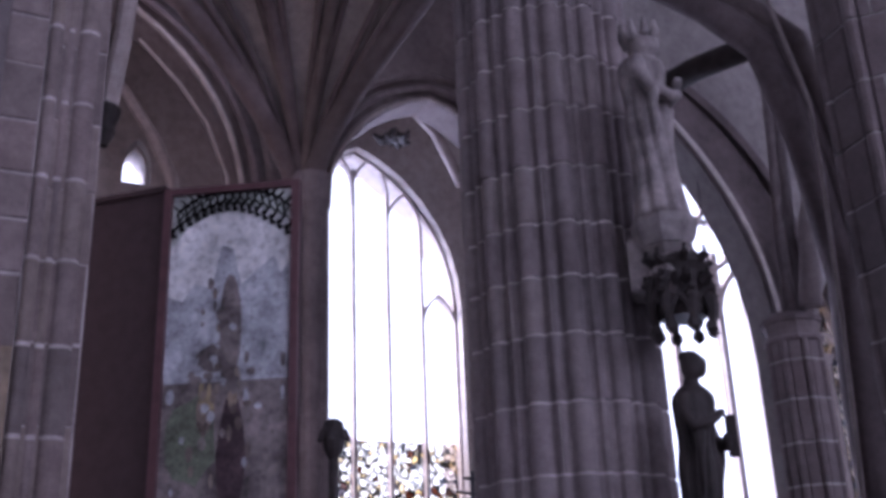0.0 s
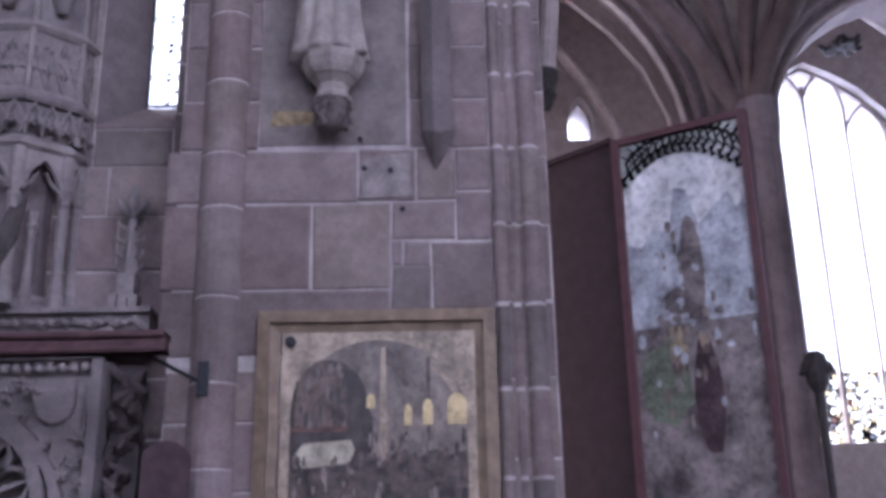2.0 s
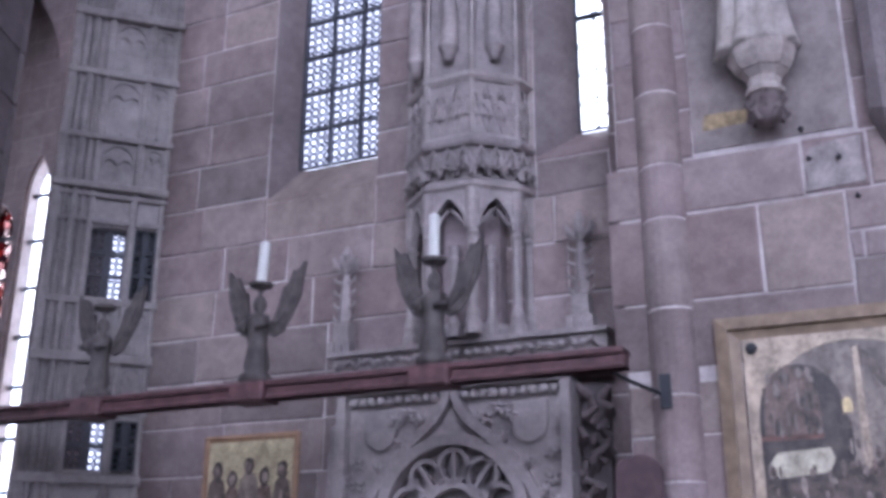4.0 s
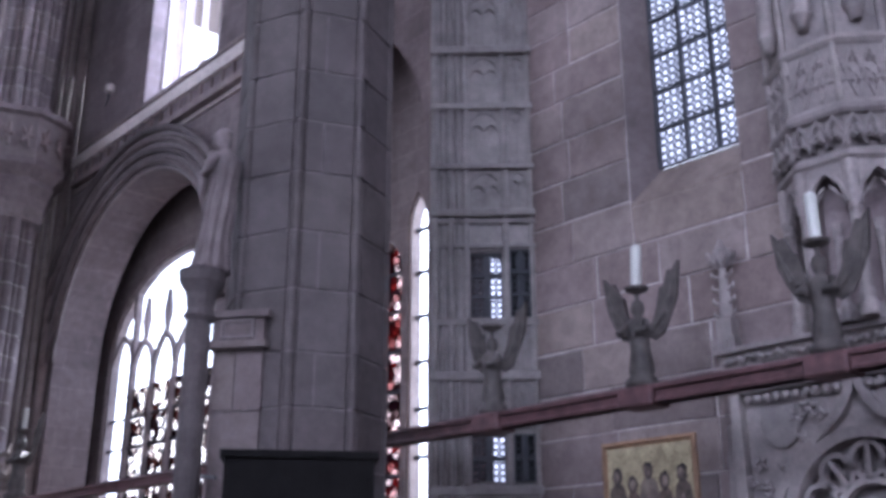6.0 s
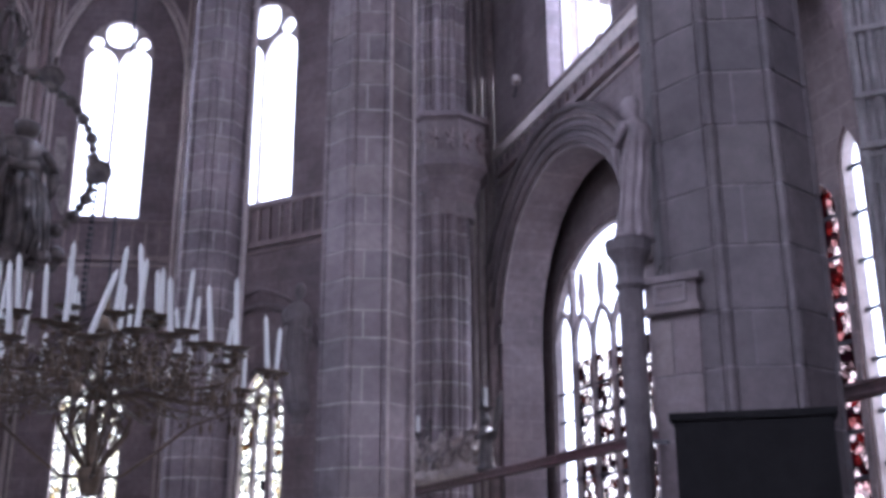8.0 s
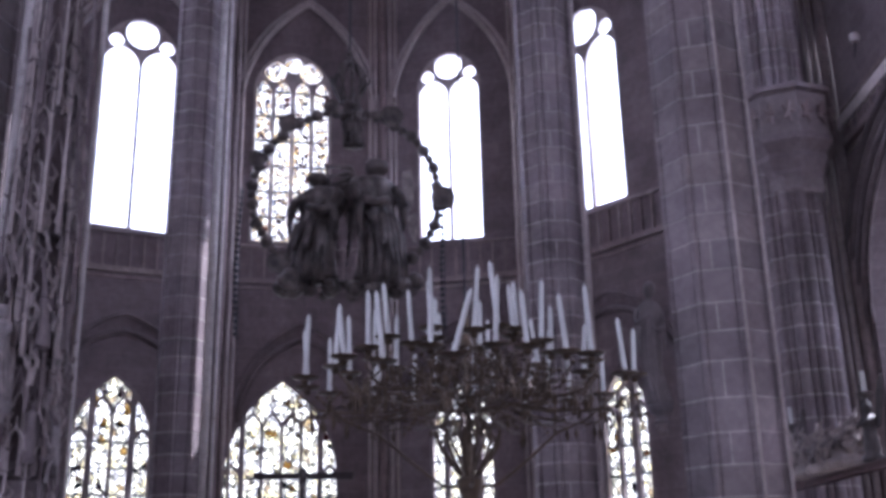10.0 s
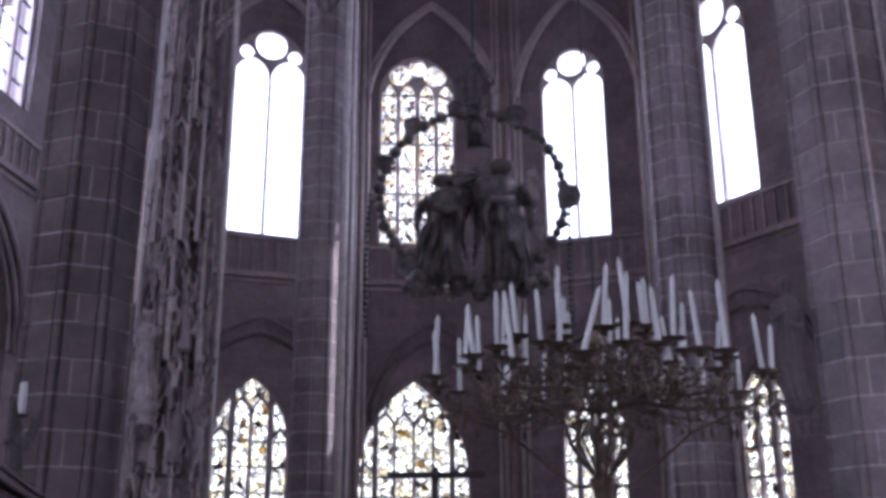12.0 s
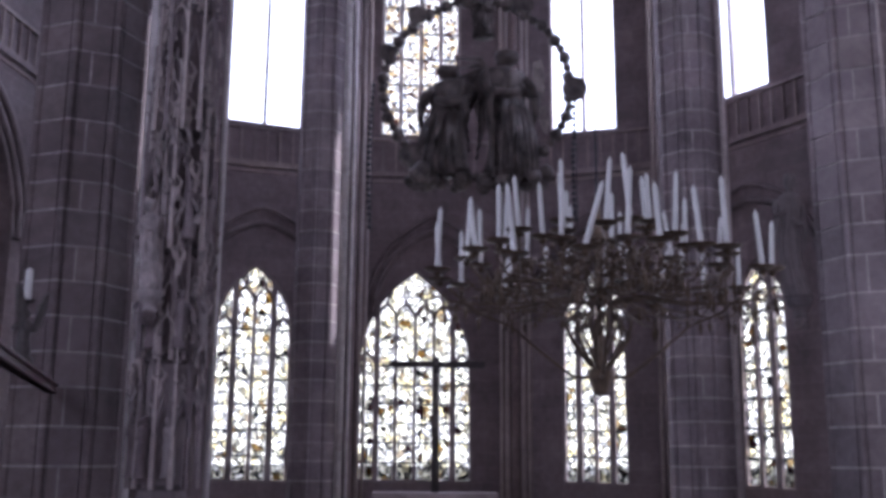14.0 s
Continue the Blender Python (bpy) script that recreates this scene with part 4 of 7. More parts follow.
def console(p, r, h, material, label, n=8, fancy=True):
    """A carved bracket under a statue: moulded slab over a tapering foliage knob."""
    c = empty("statue_console", Matrix.Translation(p), label, "console")
    bm = bmesh.new()
    lathe(bm, [(r * 0.8, -h * 0.3), (r * 0.95, -h * 0.22), (r * 1.05, -h * 0.1), (r * 1.05, -0.001)], n)
    part("top_slab", bm, material, c)
    bm = bmesh.new()
    lathe(bm, [(r * 0.5, -h * 0.62), (r * 0.62, -h * 0.6), (r * 0.62, -h * 0.54), (r * 0.5, -h * 0.5), (r * 0.52, -h * 0.4), (r * 0.76, -h * 0.31)], n)
    part("neck", bm, material, c)
    bm = bmesh.new()
    lathe(bm, [(r * 0.12, -h), (r * 0.4, -h * 0.95), (r * 0.5, -h * 0.82), (r * 0.46, -h * 0.7), (r * 0.48, -h * 0.62)], 14)
    part("knob", bm, STONE_BROWN, c, smooth=True)
    for k in range(10):
        a = 2 * math.pi * k / 10
        z = -h * (0.72 if k % 2 else 0.86)
        bm = bmesh.new()
        tube(bm, [(r * 0.4 * math.cos(a), r * 0.4 * math.sin(a), z - h * 0.08), (r * 0.62 * math.cos(a), r * 0.62 * math.sin(a), z), (r * 0.55 * math.cos(a + 0.2), r * 0.55 * math.sin(a + 0.2), z + h * 0.09)], r * 0.15, 6, r * 0.06)
        part("leaf", bm, STONE_BROWN, c)
    return c


console((7.0, 0.72, 5.47), 0.23, 0.6, STATUE, "carved pale stone console below a statue")
statue((7.0, 0.75, 5.47), 1.75, 0.27, STATUE, "weathered pale stone figure on a wall console", seed=3, lean=0.06)

s0 = Vector((*polar(-130.6, 7.75), 0))
console(s0 + Vector((0, 0, 4.62)), 0.25, 0.75, STATUE_GREY, "carved stone console on the clustered pier")
statue(s0 + Vector((0, 0, 4.62)), 1.64, 0.255, STATUE_GREY, "tall crowned stone figure on the pier", face=40, seed=5, lean=0.17, crown=True)
bm = bmesh.new()
prism(bm, [(-0.17, -0.04), (0.17, -0.04), (0.17, 0.3), (-0.17, 0.3)], -0.56, -0.1)
bmesh.ops.bevel(bm, geom=bm.edges[:], offset=0.02, segments=2, affect='EDGES')
bm.transform(Matrix.Translation(Vector((*polar(-129.6, 7.8), 4.62))) @ Matrix.Rotation(radians(-129.6), 4, 'Z'))
tagged(obj("trim_bracket", bm, STATUE_GREY), "square stone bracket block behind the console", "bracket", kind="structure")
s1 = Vector((*polar(-131.1, 7.8), 0))
canopy = empty("statue_canopy", Matrix.Translation(s1 + Vector((0, 0, 3.82))), "dark carved canopy with pointed crockets over a figure", "canopy")
bm = bmesh.new()
lathe(bm, [(0.19, 0.0), (0.21, 0.06), (0.18, 0.12), (0.19, 0.36), (0.23, 0.42), (0.22, 0.47), (0.15, 0.52)], 8)
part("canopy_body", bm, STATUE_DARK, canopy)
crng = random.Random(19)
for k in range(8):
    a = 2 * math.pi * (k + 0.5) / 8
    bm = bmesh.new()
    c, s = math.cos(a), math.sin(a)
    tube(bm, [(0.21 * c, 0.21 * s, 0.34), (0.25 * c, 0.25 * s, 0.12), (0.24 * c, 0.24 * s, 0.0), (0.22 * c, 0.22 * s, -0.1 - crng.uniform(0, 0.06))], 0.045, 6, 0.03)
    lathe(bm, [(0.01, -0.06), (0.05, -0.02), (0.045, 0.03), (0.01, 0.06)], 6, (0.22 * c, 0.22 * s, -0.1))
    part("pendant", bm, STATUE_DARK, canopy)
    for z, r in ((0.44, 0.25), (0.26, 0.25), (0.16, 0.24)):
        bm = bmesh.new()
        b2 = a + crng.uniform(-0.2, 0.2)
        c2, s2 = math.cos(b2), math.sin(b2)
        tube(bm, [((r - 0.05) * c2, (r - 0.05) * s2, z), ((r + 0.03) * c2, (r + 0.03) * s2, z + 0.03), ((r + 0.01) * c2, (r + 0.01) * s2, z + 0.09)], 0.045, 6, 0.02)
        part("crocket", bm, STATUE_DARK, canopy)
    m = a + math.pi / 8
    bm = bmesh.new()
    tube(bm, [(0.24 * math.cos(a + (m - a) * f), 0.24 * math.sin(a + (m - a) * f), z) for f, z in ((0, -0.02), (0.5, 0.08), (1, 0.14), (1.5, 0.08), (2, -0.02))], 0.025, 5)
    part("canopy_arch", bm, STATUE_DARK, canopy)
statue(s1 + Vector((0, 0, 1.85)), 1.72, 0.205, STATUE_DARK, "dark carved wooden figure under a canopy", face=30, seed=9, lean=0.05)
bm = bmesh.new()
lathe(bm, [(0.2, 0.0), (0.24, 0.2), (0.2, 0.3), (0.2, 1.5), (0.3, 1.7), (0.3, 1.849)], 8)
tagged(obj("pedestal", bm, STATUE_DARK), "dark moulded pedestal below the wooden figure", "pedestal").location = s1


# ---- beam angels with candles ----
def angel(p, lift=0.0, size=1.0, label="carved wooden angel candle-bearer with raised wings on the beam", tilt=0.0, lit=True):
    bm = bmesh.new()
    lathe(bm, [(0.13, 0.0), (0.13, 0.06), (0.09, 0.09), (0.095, 0.14), (0.075, 0.3), (0.08, 0.42), (0.095, 0.5), (0.07, 0.55), (0.03, 0.57), (0.05, 0.6), (0.058, 0.64), (0.045, 0.69), (0.02, 0.71), (0.02, 0.74)], 14)
    for v in bm.verts:
        if 0.1 < v.co.z < 0.5:
            f = 1 + 0.15 * math.sin(7 * math.atan2(v.co.y, v.co.x) + 9 * v.co.z)
            v.co.x *= f
            v.co.y *= f
    oak = bpy.data.materials.get("carved_oak") or plain("carved_oak", (0.07, 0.058, 0.054), 0.65, 0, 0.5)
    o = empty("angel_candlestick", Matrix.Translation((p[0], p[1], p[2] + lift)), label, "candlestick", "beam angels")
    for s in (-1, 1):
        tube(bm, [(0.0, s * 0.07, 0.52), (-0.09, s * 0.13, 0.44), (-0.12, s * 0.05, 0.42)], 0.035, 8, 0.025)
    pieces = [("figure", bm)]
    bm = bmesh.new()
    lathe(bm, [(0.02, 0.74), (0.025, 0.76), (0.09, 0.79), (0.1, 0.815), (0.03, 0.815)], 14)
    pieces.append(("drip_dish", bm))
    for s in (-1, 1):
        bm = bmesh.new()
        w = [(0.04, 0.42), (0.1, 0.38), (0.2, 0.42), (0.28, 0.55), (0.34, 0.7), (0.37, 0.98), (0.31, 0.91), (0.27, 0.92), (0.22, 0.8), (0.18, 0.78), (0.14, 0.62), (0.08, 0.5)]
        a = [bm.verts.new((0.05, s * y, z)) for y, z in w]
        b = [bm.verts.new((0.085 + 0.02 * math.sin(9 * z), s * y, z)) for y, z in w]
        bm.faces.new(a), bm.faces.new(b[::-1])
        for i in range(len(w)):
            bm.faces.new((a[i], a[(i + 1) % len(w)], b[(i + 1) % len(w)], b[i]))
        for k in range(4):
            t = 0.3 + 0.17 * k
            bar_pts = [(0.045, s * (0.1 + 0.05 * k), 0.45 + 0.04 * k), (0.04, s * (0.2 + 0.04 * k), 0.55 + 0.09 * k)]
            tube(bm, bar_pts, 0.018, 6, 0.008)
        pieces.append(("wing", bm))
    for nm, b in pieces:
        b.transform(Matrix.Scale(size, 4))
        part(nm, b, oak, o, smooth=nm == "figure")
    if not lit:
        return
    bm = bmesh.new()
    lathe(bm, [(0.042, 0.0), (0.042, 0.345), (0.03, 0.355), (0.006, 0.36), (0.005, 0.375)], 12)
    c = tagged(obj("candle", bm, WAX), "thick white wax candle on an angel's dish", "candle", "beam candles")
    c.matrix_world = Matrix.Translation((p[0], p[1], p[2] + lift + 0.816 * size)) @ Matrix.Rotation(radians(tilt), 4, 'X')


BZ = EYE + 1.57
angel((6.5, 4.69, BZ), 0.0, tilt=3)
angel((6.5, 3.14, BZ), 0.0)
angel((6.5, 6.32, BZ), 0.0, lit=False)
angel((6.5, 17.2, BZ), 0.0, 1.4)
angel((6.5, 21.4, BZ), 0.0, 1.45)
for y in (3.13, 4.69, 6.32):
    bm = bmesh.new()
    box(bm, 6.37, 6.63, y - 0.16, y + 0.16, BZ - 0.16, BZ - 0.001)
    bmesh.ops.bevel(bm, geom=bm.edges[:], offset=0.015, segments=1, affect='EDGES')
    tagged(obj("beam_block", bm, RED_WOOD), "dark red wooden block carrying an angel", "block")
for y in (18.3, 19.4, 20.5):
    rng = random.Random(int(y * 10))
    crest = empty("carved_cresting", Matrix.Translation((6.5, y, BZ)), "carved foliage cresting on the beam", "carving", "beam cresting")
    bm = bmesh.new()
    lathe(bm, [(0.4, 0), (0.46, 0.1), (0.36, 0.22), (0.3, 0.3), (0.26, 0.5), (0.16, 0.62), (0.1, 0.64)], 14)
    part("cresting_base", bm, STATUE, crest)
    for k in range(22):
        a = rng.uniform(0, 6.28)
        h = rng.uniform(0.15, 0.7)
        bm = bmesh.new()
        tube(bm, [(0.24 * math.cos(a), 0.24 * math.sin(a), h - 0.08), (0.42 * math.cos(a), 0.42 * math.sin(a), h + 0.03), (0.5 * math.cos(a + 0.3), 0.5 * math.sin(a + 0.3), h + 0.14), (0.4 * math.cos(a + 0.5), 0.4 * math.sin(a + 0.5), h + rng.uniform(0.2, 0.32))], 0.085, 6, 0.025)
        part("leaf", bm, STATUE if k % 3 else STATUE_GREY, crest)


# ---- stone altar, cornice, pinnacles, oriel on the altar wall ----
CARVE = stone("carved_altar_stone", (0.20, 0.175, 0.17), (0.32, 0.275, 0.265), 0.2, 2.0)
V0 = 1.9
plQ = Plane2((7.6, 1.9), (7.6, 7.0))
alt = empty("stone_altar_reredos", Matrix.Identity(4), "carved grey stone reredos with ogee arch, shields and tracery", "altar")
bm = bmesh.new()
cuts = [2.46 - V0] + [3.43 - V0 - 0.58 * math.cos(math.pi * k / 24) for k in range(25)] + [4.44 - V0]
for a, c in zip(cuts, cuts[1:]):
    lo = [2.22 + math.sqrt(max(0, 0.58 ** 2 - (q - 3.43 + V0) ** 2)) if abs(q - 3.43 + V0) <= 0.581 and cuts[1] <= (a + c) / 2 <= cuts[-2] else 0.0 for q in (a, c)]
    slab(bm, plQ, [(a, lo[0]), (c, lo[1]), (c, 3.28), (a, 3.28)], -0.1, 0.2)
bmesh.ops.remove_doubles(bm, verts=bm.verts, dist=0.001)
part("back_panel", bm, CARVE, alt)
bm = bmesh.new()
slab(bm, plQ, [(2.5 - V0, 0.0), (4.4 - V0, 0.0), (4.4 - V0, 3.2), (2.5 - V0, 3.2)], 0.03, 0.19)
part("tracery_ground", bm, CARVE, alt)
for k, (du, z) in enumerate(((0.86, 2.68), (0.83, 2.5), (0.9, 2.34), (0.4, 3.08), (0.3, 3.0), (0.88, 2.2), (0.95, 2.55), (0.5, 3.02))):
    for sg in (-1, 1):
        bm = bmesh.new()
        for j in range(5):
            a = j * 1.26 + k
            p = plQ.at(3.43 - V0 + sg * du, z, -0.1)
            q = plQ.at(3.43 - V0 + sg * du + 0.075 * math.cos(a), z + 0.065 * math.sin(a), -0.16)
            tube(bm, [p, (p + q) / 2 + Vector((-0.03, 0, 0)), q], 0.028, 6, 0.012)
        part("carved_leaf", bm, CARVE, alt)
for u in (2.46, 4.44):
    bm = bmesh.new()
    slab(bm, plQ, [(u - V0 - 0.04, 0), (u - V0 + 0.04, 0), (u - V0 + 0.04, 3.3), (u - V0 - 0.04, 3.3)], -0.2, 0.0)
    part("side_post", bm, CARVE, alt)
bm = bmesh.new()
slab(bm, plQ, [(2.42 - V0, 3.25), (4.48 - V0, 3.25), (4.48 - V0, 3.31), (2.42 - V0, 3.31)], -0.22, 0.0)
part("top_moulding", bm, CARVE, alt)
uc = 3.43 - V0
for s in (-1, 1):
    bm = bmesh.new()
    bar(bm, plQ, [(uc + s * 0.03, 3.26), (uc + s * 0.05, 3.15), (uc + s * 0.15, 3.0), (uc + s * 0.33, 2.85), (uc + s * 0.52, 2.68), (uc + s * 0.68, 2.45), (uc + s * 0.78, 2.2), (uc + s * 0.8, 1.8)], 0.07, -0.2, -0.08)
    part("ogee_moulding", bm, CARVE, alt)
    for k, (du, z) in enumerate(((0.24, 2.98), (0.45, 2.82), (0.64, 2.62), (0.78, 2.4))):
        bm = bmesh.new()
        for j in range(4):
            a = 0.8 + j * 0.9
            p = plQ.at(uc + s * du, z, -0.14)
            q = plQ.at(uc + s * (du + 0.07 * math.cos(a)), z + 0.07 * math.sin(a), -0.19)
            tube(bm, [p, (p + q) / 2 + Vector((-0.02, 0, 0)), q], 0.03, 6, 0.012)
        part("crocket", bm, CARVE, alt)
    bm = bmesh.new()
    su = uc + s * 0.66
    pts = [(su - 0.15, 3.12), (su + 0.15, 3.12), (su + 0.15, 2.93), (su + 0.12, 2.84), (su + 0.05, 2.79), (su, 2.78), (su - 0.05, 2.79), (su - 0.12, 2.84), (su - 0.15, 2.93)]
    slab(bm, plQ, pts, -0.15, -0.09)
    bmesh.ops.bevel(bm, geom=bm.edges[:], offset=0.008, segments=1, affect='EDGES')
    part("shield", bm, CARVE, alt)
for k in range(22):
    bm = bmesh.new()
    u = 2.52 - V0 + 1.86 * (k + 0.5) / 22
    p = plQ.at(u, 3.2, -0.16)
    lathe(bm, [(0.01, -0.045), (0.035, -0.03), (0.04, 0.0), (0.02, 0.03)], 6)
    bm.transform(Matrix.Translation(p))
    part("leaf_boss", bm, CARVE, alt)
bm = bmesh.new()
bar(bm, plQ, [(uc + 0.62 * math.cos(math.pi * k / 16), 2.22 + 0.62 * math.sin(math.pi * k / 16)) for k in range(17)], 0.09, -0.2, -0.08)
part("round_arch", bm, CARVE, alt)
for k in range(5):
    a = math.pi * (k + 0.5) / 5
    bm = bmesh.new()
    bar(bm, plQ, ring_pts(uc + 0.42 * math.cos(a), 2.22 + 0.42 * math.sin(a), 0.13, 12), 0.035, -0.13, -0.02)
    bar(bm, plQ, [(uc + 0.3 * math.cos(a), 2.22 + 0.3 * math.sin(a)), (uc + 0.56 * math.cos(a), 2.22 + 0.56 * math.sin(a))], 0.03, -0.12, -0.02)
    part("tracery_loop", bm, CARVE, alt)
bm = bmesh.new()
bar(bm, plQ, [(uc + 0.27 * math.cos(math.pi * k / 12), 2.22 + 0.27 * math.sin(math.pi * k / 12)) for k in range(13)], 0.05, -0.13, -0.02)
part("inner_arch", bm, CARVE, alt)

cor = empty("altar_cornice", Matrix.Identity(4), "carved stone cornice with leaf frieze above the altar", "cornice")
bm = bmesh.new()
slab(bm, pl4, [(2.14 - V0, 3.32), (4.62 - V0, 3.32), (4.62 - V0, 3.62), (2.14 - V0, 3.62)], -0.27, 0.0)
part("cornice_body", bm, CARVE, cor)
bm = bmesh.new()
slab(bm, pl4, [(2.12 - V0, 3.62), (4.64 - V0, 3.62), (4.64 - V0, 3.66), (2.12 - V0, 3.66)], -0.34, 0.0)
part("cornice_edge", bm, CARVE, cor)
for k in range(26):
    bm = bmesh.new()
    u = 2.2 - V0 + 2.36 * (k + 0.5) / 26
    fr = random.Random(k)
    tube(bm, [pl4.at(u - 0.05, 3.52 + 0.03 * (k % 2), -0.26), pl4.at(u, 3.56 + fr.uniform(-0.02, 0.02), -0.31), pl4.at(u + 0.05, 3.55 - 0.02 * (k % 2), -0.29)], 0.034, 6, 0.026)
    part("frieze_leaf", bm, CARVE, cor)
for u in (4.58, 2.36):
    pin = empty("pinnacle", Matrix.Translation(pl4.at(u - V0, 3.66, -0.16)), "carved stone pinnacle with leafy finial on the altar", "pinnacle", "altar pinnacles")
    bm = bmesh.new()
    prism(bm, [(-0.07, -0.07), (0.07, -0.07), (0.07, 0.07), (-0.07, 0.07)], 0, 0.3)
    part("pinnacle_base", bm, CARVE, pin)
    bm = bmesh.new()
    lathe(bm, [(0.075, 0.3), (0.03, 0.8)], 4)
    part("spire", bm, CARVE, pin)
    for k in range(4):
        for s in (-1, 1):
            bm = bmesh.new()
            z = 0.32 + k * 0.12
            tube(bm, [(0, s * (0.06 - 0.01 * k), z), (-0.02, s * 0.1, z + 0.03), (-0.01, s * 0.105, z + 0.065)], 0.022, 6, 0.01)
            part("crocket", bm, CARVE, pin)
    for s in range(6):
        a = s * math.pi / 3
        bm = bmesh.new()
        tube(bm, [(0, 0, 0.78), (0.08 * math.cos(a), 0.1 * math.sin(a), 0.84), (0.09 * math.cos(a), 0.13 * math.sin(a), 0.92)], 0.035, 6, 0.02)
        part("finial_leaf", bm, CARVE, pin)
    bm = bmesh.new()
    lathe(bm, [(0.03, 0.78), (0.035, 0.9), (0.05, 0.95), (0.02, 1.03)], 8)
    part("finial", bm, CARVE, pin)
    bm = bmesh.new()
    for k in range(3):
        box(bm, -0.1, 0.02, -0.11 + k * 0.08, -0.05 + k * 0.08, 0.0, 0.12 - 0.02 * (k % 2))
    part("battlement", bm, CARVE, pin)

# carved figures and foliage flanking the reredos
statue(pl4.at(4.56 - V0, 2.35, -0.2), 0.85, 0.1, CARVE, "small weathered stone figure beside the altar", seed=14, arms=False)
bm = bmesh.new()
lathe(bm, [(0.13, 0.0), (0.13, 2.2), (0.18, 2.349)], 8)
tagged(obj("pedestal", bm, CARVE), "slim stone pedestal beside the altar", "pedestal").location = pl4.at(4.56 - V0, 0, -0.2)
rng = random.Random(4)
pil = empty("foliage_pilaster", Matrix.Identity(4), "dark carved foliage pilaster beside the altar", "pilaster")
for k in range(26):
    bm = bmesh.new()
    z = 1.9 + 1.3 * k / 26
    a = rng.uniform(-0.12, 0.12)
    p = pl4.at(2.3 - V0 + a, z, -0.1)
    tube(bm, [p, p + Vector((-0.1, rng.uniform(-0.06, 0.06), 0.04)), p + Vector((-0.13, rng.uniform(-0.09, 0.09), 0.1))], 0.05, 6, 0.02)
    part("leaf_carving", bm, STONE_BROWN, pil)
bm = bmesh.new()
slab(bm, pl4, [(2.2 - V0, 0), (2.42 - V0, 0), (2.42 - V0, 3.25), (2.2 - V0, 3.25)], -0.1, 0.0)
part("shaft", bm, STONE_SHADED, pil)

brk = empty("iron_bracket", Matrix.Identity(4), "black iron bracket on the wall beside the beam", "bracket")
bm = bmesh.new()
tube(bm, [(7.1, 1.62, 3.0), (6.75, 1.75, 3.04), (6.55, 1.84, 3.08)], 0.015, 8)
part("arm", bm, LEAD, brk)
bm = bmesh.new()
box(bm, 7.04, 7.1, 1.56, 1.64, 2.9, 3.14)
part("wall_plate", bm, LEAD, brk)

# small gold-ground painting
sp = empty("small_painting", Matrix.Identity(4), "small gold-ground painting in a thin wooden frame", "painting")
picture_frame(sp, pl4, 5.08 - V0, 6.12 - V0, 1.9, 3.06, 0.06, 0.05, plain("dull_gilt_rail", (0.25, 0.15, 0.09), 0.5))
flat_poly("canvas", pl4, [(5.14 - V0, 1.96), (6.06 - V0, 1.96), (6.06 - V0, 3.0), (5.14 - V0, 3.0)], -0.03, paint("painted_dull_gold", (0.36, 0.3, 0.19), 0.4, 12), sp, 0.025)
for k, (u, w, h) in enumerate(((5.24, 0.085, 0.68), (5.43, 0.075, 0.63), (5.6, 0.1, 0.73), (5.78, 0.07, 0.62), (5.95, 0.09, 0.7))):
    c, t = u - V0, 1.96 + h
    pts = [(c - w * 1.2, 1.97), (c + w * 1.2, 1.97), (c + w * 1.15, t - 0.2), (c + w * 0.9, t - 0.03), (c + w * 0.4, t + 0.02), (c - w * 0.4, t + 0.02), (c - w * 0.9, t - 0.03), (c - w * 1.2, t - 0.2)]
    flat_poly("painted_robe", pl4, pts, -0.034 - 0.001 * k, (P_CROWD, P_BROWN, P_MID, P_BROWN, P_CROWD)[k], sp)
    flat_poly("painted_hair", pl4, blob(c, t + 0.08, 0.06, 0.085, 12, 80 + k), -0.0395 - 0.0005 * k, P_DARK, sp)
    flat_poly("painted_face", pl4, blob(c + 0.008 * (-1) ** k, t + 0.075, 0.036, 0.052, 12, 90 + k), -0.0425 - 0.0005 * k, P_FLESH, sp)
    flat_poly("painted_fold", pl4, [(c - w * 0.5, 2.0), (c - w * 0.1, 2.0), (c + w * 0.3, t - 0.12), (c - w * 0.1, t - 0.08)], -0.0415 - 0.0005 * k, P_FLESH, sp)
flat_poly("painted_ground", pl4, [(5.14 - V0, 1.965), (6.06 - V0, 1.965), (6.06 - V0, 2.28), (5.8 - V0, 2.34), (5.5 - V0, 2.3), (5.14 - V0, 2.36)], -0.032, P_EARTHY, sp)


# oriel gallery
def octo(r, c=(7.8, 3.4)):
    return [(c[0] + r * math.cos(a) * 0.86, c[1] + r * 0.94 * math.sin(a)) for a in [radians(90 + 22.5 * k) for k in (0, 1, 3, 5, 7, 8)]]


ori = empty("stone_oriel", Matrix.Identity(4), "polygonal carved stone oriel with niches, leaf band and panels", "oriel")


def oring(name, levels, material=CARVE):
    bm = bmesh.new()
    rows = [[bm.verts.new((x, y, z)) for x, y in octo(r)] for r, z in levels]
    for a, b in zip(rows, rows[1:]):
        for k in range(5):
            bm.faces.new((a[k], a[k + 1], b[k + 1], b[k]))
    bm.faces.new(rows[0]), bm.faces.new(rows[-1][::-1])
    for a, b in zip(rows, rows[1:]):
        bm.faces.new((a[0], b[0], b[-1], a[-1]))
    return part(name, bm, material, ori)


oring("base", [(0.5, 3.67), (0.5, 3.74), (0.44, 3.8)])
oring("niche_core", [(0.36, 3.8), (0.36, 4.95)], STONE_PIER)
oring("lower_string", [(0.57, 4.92), (0.635, 4.96), (0.635, 5.0), (0.57, 5.05)])
